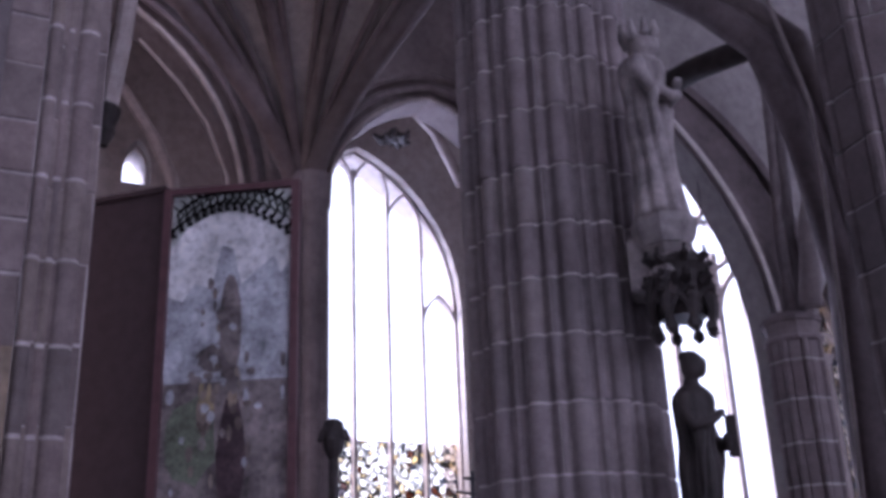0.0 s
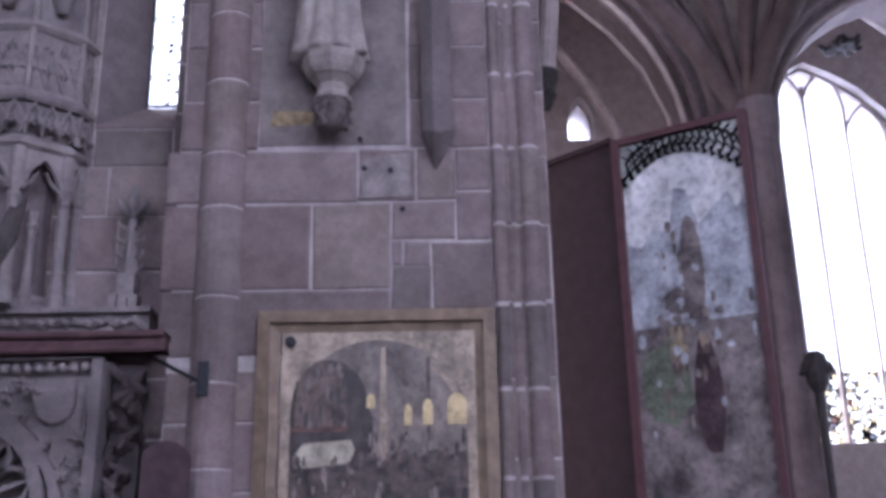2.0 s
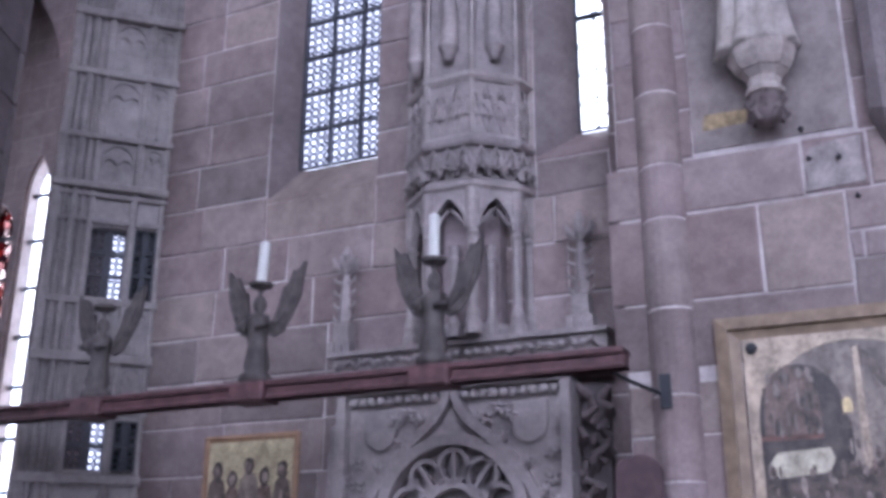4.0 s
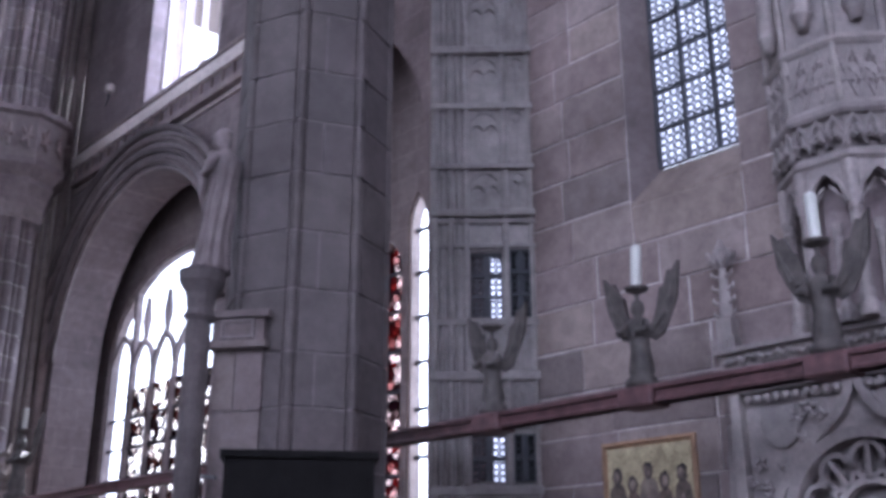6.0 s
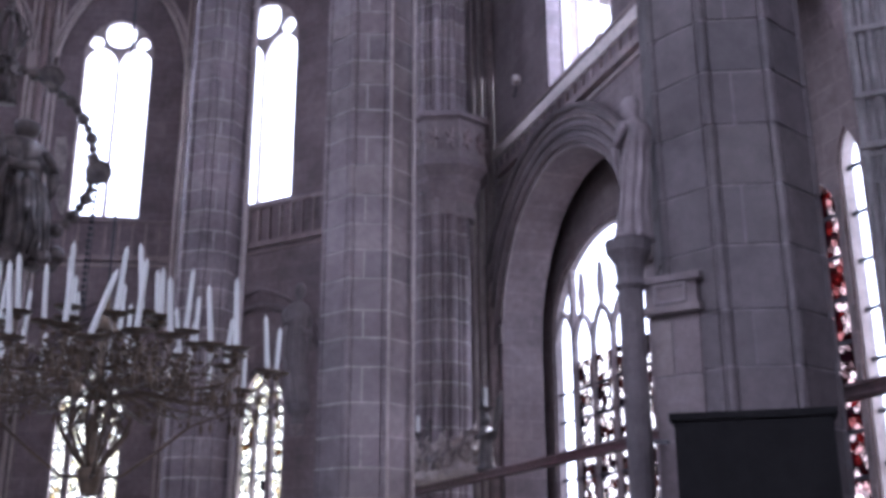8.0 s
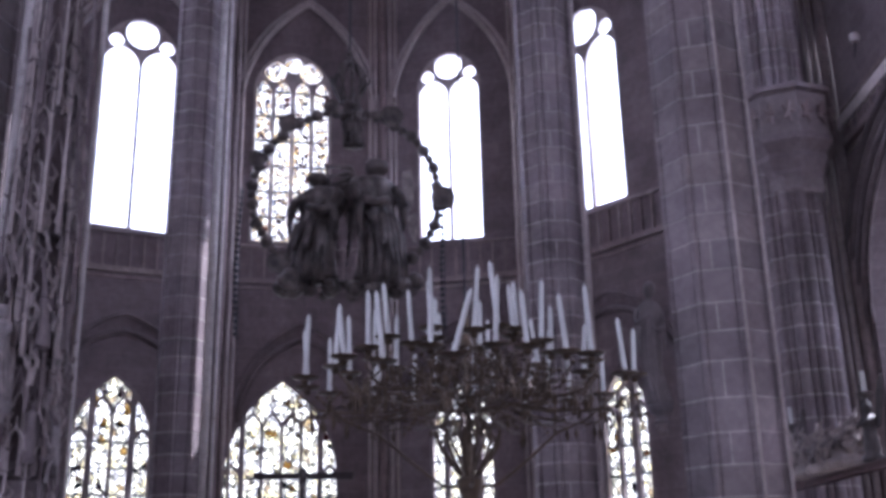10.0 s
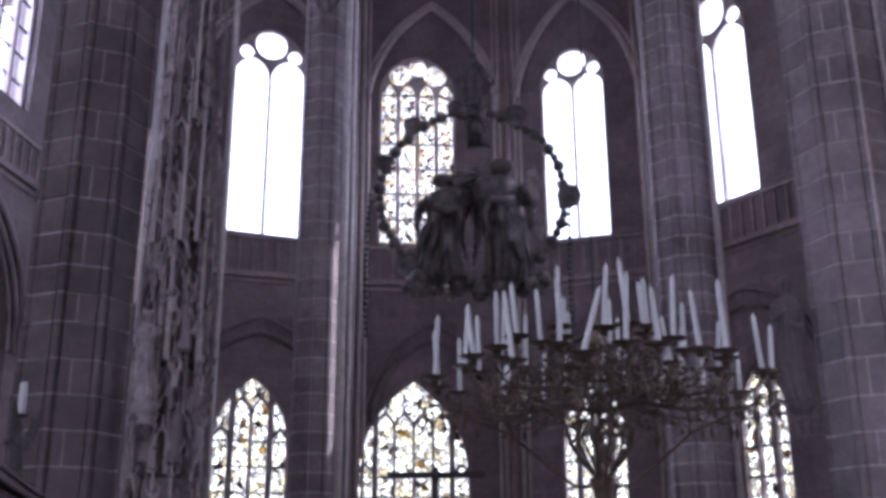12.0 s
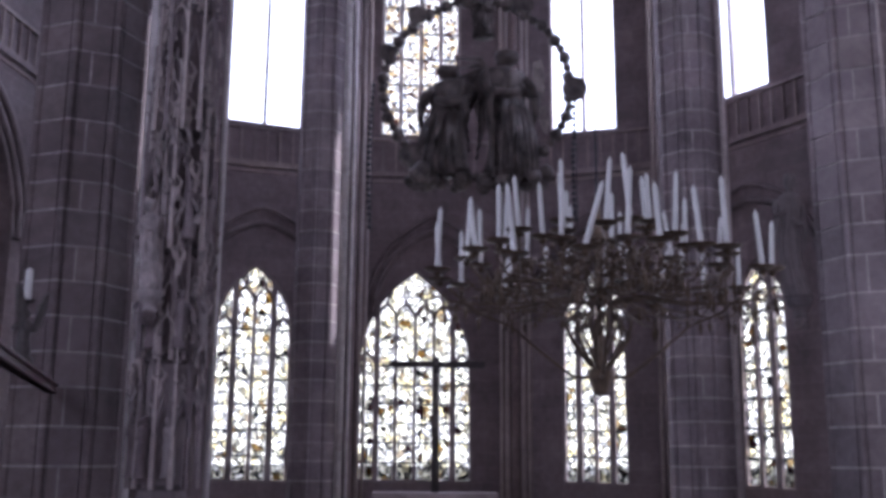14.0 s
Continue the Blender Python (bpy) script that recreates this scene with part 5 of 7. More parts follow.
oring("leaf_band", [(0.54, 5.06), (0.57, 5.2), (0.63, 5.3)])
oring("middle_string", [(0.63, 5.33), (0.66, 5.36), (0.66, 5.4), (0.61, 5.45)])
oring("panel_drum", [(0.6, 5.45), (0.6, 5.95)])
oring("upper_string", [(0.62, 5.95), (0.66, 5.99), (0.62, 6.05)])
oring("upper_drum", [(0.56, 6.05), (0.56, 9.5)])
for k, (x, y) in enumerate(octo(0.57)):
    bm = bmesh.new()
    lathe(bm, [(0.07, 3.665), (0.07, 3.76), (0.055, 3.8), (0.06, 3.84), (0.045, 3.9), (0.042, 4.5), (0.055, 4.53), (0.042, 4.56), (0.065, 4.64), (0.06, 4.68), (0.06, 4.93)], 10, (x, y, 0))
    part("colonnette", bm, CARVE, ori)
    bm = bmesh.new()
    x2, y2 = octo(0.605)[k]
    lathe(bm, [(0.03, 5.4), (0.03, 9.4)], 6, (x2, y2, 0))
    part("corner_rib", bm, CARVE, ori)
o6 = octo(0.57)
o5 = octo(0.48)
for k in range(1, 4):
    x, y = (o5[k][0] + o5[k + 1][0]) / 2, (o5[k][1] + o5[k + 1][1]) / 2
    bm = bmesh.new()
    lathe(bm, [(0.05, 3.67), (0.05, 3.78), (0.035, 3.83), (0.03, 4.3), (0.045, 4.34), (0.03, 4.38), (0.05, 4.46)], 10, (x, y, 0))
    part("inner_colonnette", bm, CARVE, ori)
for k in range(5):
    a, b = Vector((*o6[k], 0)), Vector((*o6[k + 1], 0))
    pl = Plane2(o6[k], o6[k + 1])
    L = pl.length
    bm = bmesh.new()
    for i in range(10):
        u, v = L * i / 10, L * (i + 1) / 10
        slab(bm, pl, [(u, arch_z(u, 0.03, L - 0.03, 4.58, 4.88)), (v, arch_z(v, 0.03, L - 0.03, 4.58, 4.88)), (v, 4.93), (u, 4.93)], -0.02, 0.03)
    bmesh.ops.remove_doubles(bm, verts=bm.verts, dist=0.0005)
    part("niche_arch", bm, CARVE, ori)
    bm = bmesh.new()
    bar(bm, pl, arch_pts(0.04, L - 0.04, 4.58, 4.87, 6), 0.028, -0.045, 0.01)
    for sg in (-1, 1):
        bar(bm, pl, [(L / 2 + sg * (L / 2 - 0.05), 4.62), (L / 2 + sg * (L / 4), 4.66), (L / 2 + sg * 0.02, 4.76)], 0.018, -0.02, 0.015)
    part("niche_moulding", bm, CARVE, ori)
    p6 = octo(0.6)
    pq = Plane2(p6[k], p6[k + 1])
    nl = 3 if pq.length > 0.3 else 2
    for j in range(nl):
        bm = bmesh.new()
        u = pq.length * (j + 0.5) / nl
        for q in range(5):
            a2 = 2 * math.pi * q / 5
            c0 = pq.at(u, 5.17, 0.03)
            tube(bm, [c0, c0 + pq.u * 0.05 * math.cos(a2) - pq.n * 0.06 + Vector((0, 0, 0.06 * math.sin(a2)))], 0.035, 6, 0.015)
        part("leaf", bm, CARVE, ori)
        bm = bmesh.new()
        hw = pq.length / nl / 2
        bar(bm, pq, [(u - hw, 5.07), (u - hw * 0.92, 5.16), (u - hw * 0.6, 5.25), (u, 5.31), (u + hw * 0.6, 5.25), (u + hw * 0.92, 5.16), (u + hw, 5.07)], 0.03, -0.035, 0.04)
        for sg in (-1, 1):
            tube(bm, [pq.at(u + sg * hw * 0.95, 5.1, -0.02), pq.at(u + sg * hw * 0.5, 5.13, -0.06), pq.at(u + sg * hw * 0.3, 5.2, -0.05)], 0.026, 6, 0.014)
            tube(bm, [pq.at(u + sg * hw, 5.1, -0.03), pq.at(u + sg * hw, 5.02, -0.06)], 0.022, 6, 0.01)
        part("cusped_frieze", bm, CARVE, ori)
        bm = bmesh.new()
        bar(bm, pq, ring_pts(u, 5.68, min(0.09, pq.length / nl * 0.42), 10), 0.02, -0.02, 0.01)
        bar(bm, pq, [(u - 0.07, 5.47), (u, 5.68), (u + 0.07, 5.93)], 0.018, -0.02, 0.01)
        bar(bm, pq, [(u + 0.07, 5.47), (u, 5.68), (u - 0.07, 5.93)], 0.018, -0.02, 0.01)
        for q in range(4):
            a2 = math.pi * (0.25 + 0.5 * q)
            c0 = pq.at(u + 0.06 * math.cos(a2), 5.69 + 0.14 * math.sin(a2), 0.0)
            tube(bm, [c0, c0 - pq.n * 0.03 + Vector((0, 0, 0.02)), c0 + pq.u * 0.03 * math.cos(a2 + 1) - pq.n * 0.015 + Vector((0, 0, 0.05))], 0.022, 5, 0.01)
        part("panel_tracery", bm, CARVE, ori)
    if pq.length > 0.3:
        bm = bmesh.new()
        robe(bm, 0.75, 0.085, arms=False, seed=20 + k, n=18)
        bm.transform(Matrix.Translation(pq.at(pq.length / 2, 6.32, -0.03)))
        lathe(bm, [(0.05, -0.16), (0.06, -0.08), (0.09, -0.04), (0.1, 0.0)], 8, pq.at(pq.length / 2, 6.32, -0.03))
        part("niche_figure", bm, CARVE, ori, smooth=True)


# lattice windows
def lattice(pl, u0, u1, z0, z1, cols, rows, cell, label, w=0.25, glass=None):
    WIN[0] += 1
    win = empty("window_%d" % WIN[0], Matrix.Identity(4), label, "window", kind="structure")
    for r in range(rows):
        for c in range(cols):
            a, b = u0 + (u1 - u0) * c / cols, u0 + (u1 - u0) * (c + 1) / cols
            za, zb = z0 + (z1 - z0) * r / rows, z0 + (z1 - z0) * (r + 1) / rows
            bm = bmesh.new()
            slab(bm, pl, [(a, za), (b, za), (b, zb), (a, zb)], w, w + 0.005)
            part("pane", bm, glass or DIM, win)
    for c in range(cols + 1):
        u, lw = u0 + (u1 - u0) * c / cols, 0.022 if 0 < c < cols else 0.008
        bm = bmesh.new()
        slab(bm, pl, [(u - lw, z0), (u + lw, z0), (u + lw, z1), (u - lw, z1)], w - 0.05, w - 0.01)
        part("glazing_bar", bm, LEAD, win)
    for r in range(rows + 1):
        z, lw = z0 + (z1 - z0) * r / rows, 0.016 if 0 < r < rows else 0.007
        bm = bmesh.new()
        slab(bm, pl, [(u0, z - lw), (u1, z - lw), (u1, z + lw), (u0, z + lw)], w - 0.055, w - 0.012)
        part("glazing_bar", bm, LEAD, win)
    bm = bmesh.new()
    nu, nz = max(2, round((u1 - u0) / cell)), max(2, round((z1 - z0) / cell))
    for i in range(nu):
        for j in range(nz):
            cu, cz = u0 + (u1 - u0) * (i + 0.5) / nu, z0 + (z1 - z0) * (j + 0.5) / nz
            bar(bm, pl, ring_pts(cu, cz, cell * 0.5, 6), min(cell * 0.26, 0.022), w - 0.006, w - 0.001)
    tagged(part("bullseye_leading", bm, LEAD, win), kind="stuff")
    return win


lattice(pl4, 4.38 - V0, 5.43 - V0, 5.78, 9.16, 3, 8, 0.085, "leaded lattice window with small round panes", 0.3)
# right-hand lights lie on uncut wall, which makes them look unlit
for u0, u1, w in ((0.35, 0.69, 0.1), (0.06, 0.26, -0.012)):
    for z0, z1, rows in ((4.48, 5.2, 3), (2.78, 3.24, 2)):
        lattice(pl5, u0, u1, z0, z1, 2, rows, 0.068, "leaded lattice light in the stair turret" if w > 0 else "lattice light in the stair turret, laid on solid wall to look unlit", w)
for z, h, o in ((2.64, 0.1, 0.07), (3.3, 0.06, 0.04), (3.8, 0.1, 0.08), (4.38, 0.08, 0.06), (5.24, 0.06, 0.05), (5.52, 0.05, 0.06), (5.6, 0.08, 0.1), (6.16, 0.07, 0.08), (6.9, 0.08, 0.07), (7.6, 0.1, 0.09), (8.4, 0.08, 0.07)):
    bm = bmesh.new()
    slab(bm, pl5, [(-0.02, z), (pl5.length + 0.02, z), (pl5.length + 0.02, z + h), (-0.02, z + h)], -o, 0.0)
    bmesh.ops.bevel(bm, geom=bm.edges[:], offset=0.012, segments=1, affect='EDGES')
    tagged(obj("trim_string", bm, TURRET), "pale stone string course on the turret", "trim", kind="structure")
for u, r in ((0.03, 0.03), (0.305, 0.04), (0.73, 0.035), (0.82, 0.025), (0.9, 0.04), (0.99, 0.025), (1.07, 0.045)):
    bm = bmesh.new()
    lathe(bm, [(r * 1.5, 0), (r * 1.5, 2.5), (r, 2.62), (r, 9.8)], 10, pl5.at(u, 0, -0.02))
    tagged(obj("trim_mullion", bm, TURRET, smooth=True), "slim stone mullion on the turret face", "trim", kind="structure")
for u0, u1 in ((0.05, 0.265), (0.345, 0.7)):
    for z0, z1 in ((3.36, 3.78), (3.92, 4.36), (5.7, 6.14), (6.26, 6.88), (7.0, 7.58), (7.72, 8.38)):
        bt = empty("blind_panel", Matrix.Identity(4), "blind tracery panel on the stair turret", "panel", kind="structure")
        um, zs = (u0 + u1) / 2, z1 - (u1 - u0) * 0.55
        for pts in ([(u0 + 0.01, z0), (u0 + 0.01, zs)] + arch_pts(u0 + 0.01, u1 - 0.01, zs, z1 - 0.01, 5) + [(u1 - 0.01, z0)], [(um, z0), (um, zs)], arch_pts(u0 + 0.02, um, zs - 0.06, zs + 0.03, 4), arch_pts(um, u1 - 0.02, zs - 0.06, zs + 0.03, 4)):
            bm = bmesh.new()
            bar(bm, pl5, pts, 0.022, -0.035, 0.01)
            part("tracery_bar", bm, TURRET, bt)
# splayed jamb and sloping sill of the lattice window
for ya, yb, yc, z0, z1 in ((4.38, 5.62, 5.42, 5.34, 5.775), (2.12, 2.78, 2.44, 5.28, 5.615)):
    bm = bmesh.new()
    prism(bm, [(7.8, yb), (8.1, yc), (8.115, yc), (8.25, yb)], z0, 9.2)
    # jamb stone chosen darker than the wall to imitate its backlit shade
    tagged(obj("trim_jamb", bm, STONE_PIER), "splayed sandstone jamb of a wall window", "trim", kind="structure")
    bm = bmesh.new()
    lo = [bm.verts.new(p) for p in ((7.79, ya, z0), (7.79, yb, z0), (8.4, yb, z0), (8.4, ya, z0))]
    hi = [bm.verts.new(p) for p in ((7.79, ya, z0 + 0.03), (7.79, yb, z0 + 0.03), (8.1, yb, z1), (8.1, ya, z1), (8.4, ya, z1), (8.4, yb, z1))]
    for f in ((lo[0], lo[1], lo[2], lo[3]), (hi[0], hi[1], hi[2], hi[3]), (hi[3], hi[2], hi[5], hi[4]), (lo[0], lo[1], hi[1], hi[0]), (lo[2], lo[3], hi[4], hi[5]), (lo[1], lo[2], hi[5], hi[2], hi[1]), (lo[0], lo[3], hi[4], hi[3], hi[0])):
        bm.faces.new(f)
    tagged(obj("trim_sill", bm, STONE), "sloping sandstone sill below a wall window", "trim", kind="structure")
window_light(pl4.at(4.89 - V0, 7.3, 0.9), pl4.at(4.89 - V0, 6.5, -4), 1.0, 3.4, 40)
lattice(pl4, 2.12 - V0, 2.44 - V0, 5.62, 9.12, 1, 3, 0.3, "narrow leaded slit window", 0.3, CLEAR)


# ---- winged altarpiece and the vaulted aisle behind it ----
def pt(az, el, d):
    x, y = polar(az, d)
    return Vector((x, y, EYE + d * math.tan(radians(el))))


alt2 = empty("winged_altarpiece", Matrix.Identity(4), "tall winged altarpiece with one painted and one plain brown shutter", "altarpiece")
pa = Plane2(polar(-101.1, 8.5), polar(-108.95, 8.13))
pb = Plane2(polar(-96.6, 9.0), polar(-101.1, 8.5))
TOP = EYE + 8.5 * math.tan(radians(23.4))
bm = bmesh.new()
slab(bm, pb, [(0, 0.9), (pb.length - 0.01, 0.9), (pb.length - 0.01, TOP), (0, TOP)], 0.0, 0.06)
part("plain_shutter", bm, BROWN, alt2, "plain dark brown wooden shutter")
bm = bmesh.new()
slab(bm, pb, [(0, TOP), (pb.length, TOP), (pb.length, TOP + 0.05), (0, TOP + 0.05)], -0.03, 0.09)
part("shutter_cap", bm, BROWN, alt2)
L = pa.length
bm = bmesh.new()
slab(bm, pa, [(0, 0.9), (L, 0.9), (L, TOP), (0, TOP)], 0.0, 0.05)
part("shutter_board", bm, BROWN, alt2)
RB = plain("red_brown_frame_wood", (0.09, 0.042, 0.045), 0.55)
for q in ([(0, 0.9), (0.07, 0.9), (0.07, TOP), (0, TOP)], [(L - 0.07, 0.9), (L, 0.9), (L, TOP), (L - 0.07, TOP)], [(0.07, TOP - 0.06), (L - 0.07, TOP - 0.06), (L - 0.07, TOP), (0.07, TOP)]):
    bm = bmesh.new()
    slab(bm, pa, q, -0.05, 0.0)
    part("frame_rail", bm, RB, alt2)
P_SKY = paint("painted_pale_sky", (0.62, 0.6, 0.6), 0.4, 4)
P_HILL = paint("painted_grey_blue", (0.4, 0.4, 0.43), 0.55, 6)
P_EARTH = paint("painted_dark_earth", (0.2, 0.165, 0.16), 0.7, 6)
P_GREEN = paint("painted_green", (0.15, 0.165, 0.12), 0.5, 10)
P_DEEP = paint("painted_pale_green", (0.42, 0.43, 0.4), 0.5, 8)
flat_poly("painted_sky", pa, [(0.07, 3.9), (L - 0.07, 3.9), (L - 0.07, TOP - 0.06), (0.07, TOP - 0.06)], -0.004, P_SKY, alt2)
flat_poly("painted_ground", pa, [(0.07, 0.95), (L - 0.07, 0.95), (L - 0.07, 4.0), (0.07, 4.1)], -0.006, P_EARTH, alt2)
rng = random.Random(12)
flat_poly("painted_town", pa, [(0.07, 3.6), (L - 0.07, 3.6), (L - 0.07, 4.62), (L - 0.16, 4.5), (L - 0.22, 4.66), (0.7, 4.42), (0.62, 4.75), (0.52, 4.78), (0.45, 4.4), (0.3, 4.45), (0.2, 4.3), (0.07, 4.35)], -0.008, P_HILL, alt2)
flat_poly("painted_top", pa, [(0.07, TOP - 0.55), (0.2, TOP - 0.38), (0.4, TOP - 0.25), (0.62, TOP - 0.18), (0.9, TOP - 0.24), (L - 0.07, TOP - 0.34), (L - 0.07, TOP - 0.06), (0.07, TOP - 0.06)], -0.008, P_DEEP, alt2)
# carved branch tracery across the top
rng = random.Random(5)
for k in range(16):
    u = 0.09 + (L - 0.2) * k / 15
    z = TOP - 0.5 + 0.34 * math.sin(math.pi * (0.12 + 0.8 * k / 15)) - 0.02
    bm = bmesh.new()
    bar(bm, pa, [(u, z), (u + 0.05, z + 0.07), (u + 0.03, z + 0.16), (u + 0.1, min(z + 0.24, TOP - 0.07))], 0.016, -0.03, -0.009)
    bar(bm, pa, [(u + 0.1, z + 0.01), (u + 0.04, z + 0.09), (u + 0.09, z + 0.15), (u - 0.01, min(z + 0.24, TOP - 0.07))], 0.013, -0.028, -0.009)
    bar(bm, pa, [(u - 0.01, z + 0.03), (u + 0.0, z - 0.05), (u + 0.03, z - 0.035)], 0.025, -0.03, -0.009)
    part("carved_branch", bm, BLACK_WOOD, alt2)
flat_poly("painted_mantle", pa, blob(0.33, 3.12, 0.22, 0.36, 14, 3), -0.012, P_GREEN, alt2)
flat_poly("painted_shape", pa, blob(0.43, 3.35, 0.07, 0.2, 12, 5), -0.0135, P_FLESH, alt2)
flat_poly("painted_shape", pa, blob(0.66, 3.0, 0.12, 0.5, 12, 6), -0.0125, paint("painted_dark_red", (0.07, 0.045, 0.05), 0.6), alt2)
flat_poly("painted_shape", pa, blob(0.66, 3.46, 0.045, 0.09, 12, 7), -0.0145, P_PALE, alt2)
flat_poly("painted_shape", pa, blob(0.62, 4.05, 0.11, 0.5, 14, 8), -0.0125, P_EARTH, alt2)
flat_poly("painted_shape", pa, blob(0.5, 3.8, 0.16, 0.12, 14, 9), -0.0128, P_EARTH, alt2)
P_OCHRE = paint("painted_pale_ochre", (0.34, 0.27, 0.16), 0.5, 9)
for k, (du, dz) in enumerate(((0.0, 0.0), (0.035, 0.07), (-0.03, 0.09), (0.06, -0.04))):
    flat_poly("painted_wing", pa, blob(0.43 + du, 3.42 + dz, 0.022, 0.1, 10, 20 + k), -0.0142 - 0.0002 * k, P_OCHRE, alt2)
for k in range(64):
    u, z = min(L - 0.12, max(0.12, rng.gauss(0.58, 0.22))), rng.gauss(3.6, 0.5)
    z -= 0.9 * (z > 4.5)
    flat_poly("painted_shape", pa, blob(u, z, rng.uniform(0.015, 0.04), rng.uniform(0.02, 0.07), 9, 50 + k), -0.015 - 0.0003 * k, rng.choice((P_HILL, P_EARTH, P_EARTH, P_HILL, P_MID, P_MID)), alt2)
bm = bmesh.new()
box(bm, 7.4, 9.2, -3.0, -0.95, 0, 0.9)
part("altar_base", bm, STONE, alt2)

# carved head of a bench or lectern in front of the window
bm = bmesh.new()
c = pt(-110.95, 10.3, 8.3)
lathe(bm, [(0.03, -1.0), (0.04, -0.2), (0.08, -0.12), (0.1, 0.0), (0.08, 0.1), (0.04, 0.13)], 9, c)
for k in range(7):
    a = k * 0.9
    tube(bm, [c, c + Vector((0.09 * math.cos(a), 0.1 * math.sin(a), 0.02)), c + Vector((0.09 * math.cos(a), 0.13 * math.sin(a), -0.05))], 0.05, 6, 0.02)
lathe(bm, [(0.2, -c.z), (0.2, -c.z + 0.1), (0.04, -c.z + 0.2), (0.035, -1.0)], 9, c)
tagged(obj("carved_finial_post", bm, STATUE_DARK), "dark post with a leafy carved head", "post")
ir = empty("iron_candle_stand", Matrix.Translation(pt(-118.6, 0, 9.5)), "black iron candle stand with crossbar", "stand")
bm = bmesh.new()
tube(bm, [(0, 0, -EYE), (0, 0, 1.35)], 0.018, 8)
part("stem", bm, LEAD, ir)
for z, w in ((1.15, 0.22), (1.28, 0.12)):
    bm = bmesh.new()
    tube(bm, [(-w * 0.4, w, z), (w * 0.4, -w, z)], 0.014, 6)
    part("crossbar", bm, LEAD, ir)
bm = bmesh.new()
lathe(bm, [(0.02, 0.9), (0.09, 0.93), (0.05, 1.0), (0.02, 1.05)], 10)
part("cup", bm, LEAD, ir)
bm = bmesh.new()
lathe(bm, [(0.2, -EYE), (0.2, -EYE + 0.04), (0.03, -EYE + 0.1)], 12)
part("foot", bm, LEAD, ir)

plA = Plane2((12.0, 2.6), (12.0, -9.2))
wall("wall_aisle_arcade", plA, 0, 11, 0.55, [(2.6 - 1.0, 2.6 + 3.3, 0, 6.7, 9.75), (2.6 + 4.48, 2.6 + 7.72, 0, 6.9, 9.05)], STONE_PIER, "sandstone arcade wall with two pointed arches")
wall("wall_aisle_end", Plane2((12.0, 2.4), (15.4, 2.4)), 0, 24, 0.5, [], STONE_FAR, "sandstone end wall of the aisle")
flat("ceiling_aisle", 11.8, 15.5, -20, 2.6, 11.0, 11.3, PLASTER, "plastered aisle vault", "ceiling")


def rib(name, pts, r, material, label, n=8):
    bm = bmesh.new()
    tube(bm, pts, r, n)
    return tagged(obj(name, bm, material, smooth=True), label, "rib", kind="structure")


for (y0, y1, zs, zt), mt in (((-3.3, 1.0, 6.7, 9.75), PLASTER), ((-7.72, -4.48, 6.9, 9.05), STONE_PALE)):
    for k, (dx, g) in enumerate(((-0.02, 0.05), (-0.12, 0.2), (-0.2, 0.36))):
        pts = [(12.0 + dx, y, z + g * 0.8) for y, z in arch_pts(y0 - g, y1 + g, zs, zt, 10)]
        rib("arch_moulding", pts, 0.06 if k else 0.045, mt if k == 0 else STONE_PIER, "moulded stone order of a pointed arch")
rib("arch_moulding", [(11.88, -1.86, 8.98), (11.88, -2.42, 8.43), (11.88, -2.79, 7.94), (11.88, -3.08, 7.22), (11.88, -3.1, 6.5)], 0.022, PLASTER, "thin pale edge roll of the pointed arch")
# second, deeper arches of the next bay
rib("arch_moulding", [pt(-97.2, 29.6, 13.6), pt(-98.7, 28.1, 13.6), pt(-100.1, 26.3, 13.6), pt(-101.3, 24.2, 13.6), pt(-101.6, 22.5, 13.6)], 0.09, STONE_PALE, "moulded stone arch of the far bay")
rib("arch_moulding", [pt(-118.8, 24.0, 15.4), pt(-117.3, 27.0, 15.0), pt(-115.6, 28.6, 14.4), pt(-113.9, 30.0, 13.9)], 0.09, STONE_PALE, "vault rib over the large window")
bm = bmesh.new()
lathe(bm, [(0.03, -0.12), (0.1, -0.08), (0.12, 0.0), (0.06, 0.1)], 9)
for k in range(9):
    a = 2 * math.pi * k / 9
    r = 0.24 + 0.05 * (k % 3)
    tube(bm, [(0.08 * math.cos(a), 0.08 * math.sin(a), -0.03), (r * 0.7 * math.cos(a), r * 0.7 * math.sin(a), -0.1), (r * math.cos(a), r * math.sin(a), -0.02 - 0.04 * (k % 2))], 0.06, 6, 0.03)
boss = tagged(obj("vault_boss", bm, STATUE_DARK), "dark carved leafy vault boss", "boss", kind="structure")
rs = empty("respond_post", Matrix.Identity(4), "pale slanting stone shaft on a dark corbel at the wall end", "shaft", kind="structure")
bm = bmesh.new()
tube(bm, [pt(-97.4, 27.6, 8.35), pt(-97.85, 31.0, 8.3), pt(-98.25, 36.0, 8.2)], 0.085, 10)
part("shaft", bm, STONE_PALE, rs)
bm = bmesh.new()
c = pt(-97.3, 27.2, 8.35)
lathe(bm, [(0.04, -0.3), (0.1, -0.18), (0.09, -0.12), (0.13, 0.0), (0.13, 0.06), (0.09, 0.09)], 10, c)
part("corbel", bm, STATUE_DARK, rs)
boss.location = pt(-114.7, 26.9, 14.6)

# fan of vault ribs and webs that rises over the visitor


def fan(az, n=9):
    out = []
    for k in range(n):
        t = k / (n - 1) * 1.7
        out.append(pt(-109.0 + (az + 109.0) * t ** 1.6, 22.5 + 11.0 * t, 12.2 - 2.6 * t))
    return out


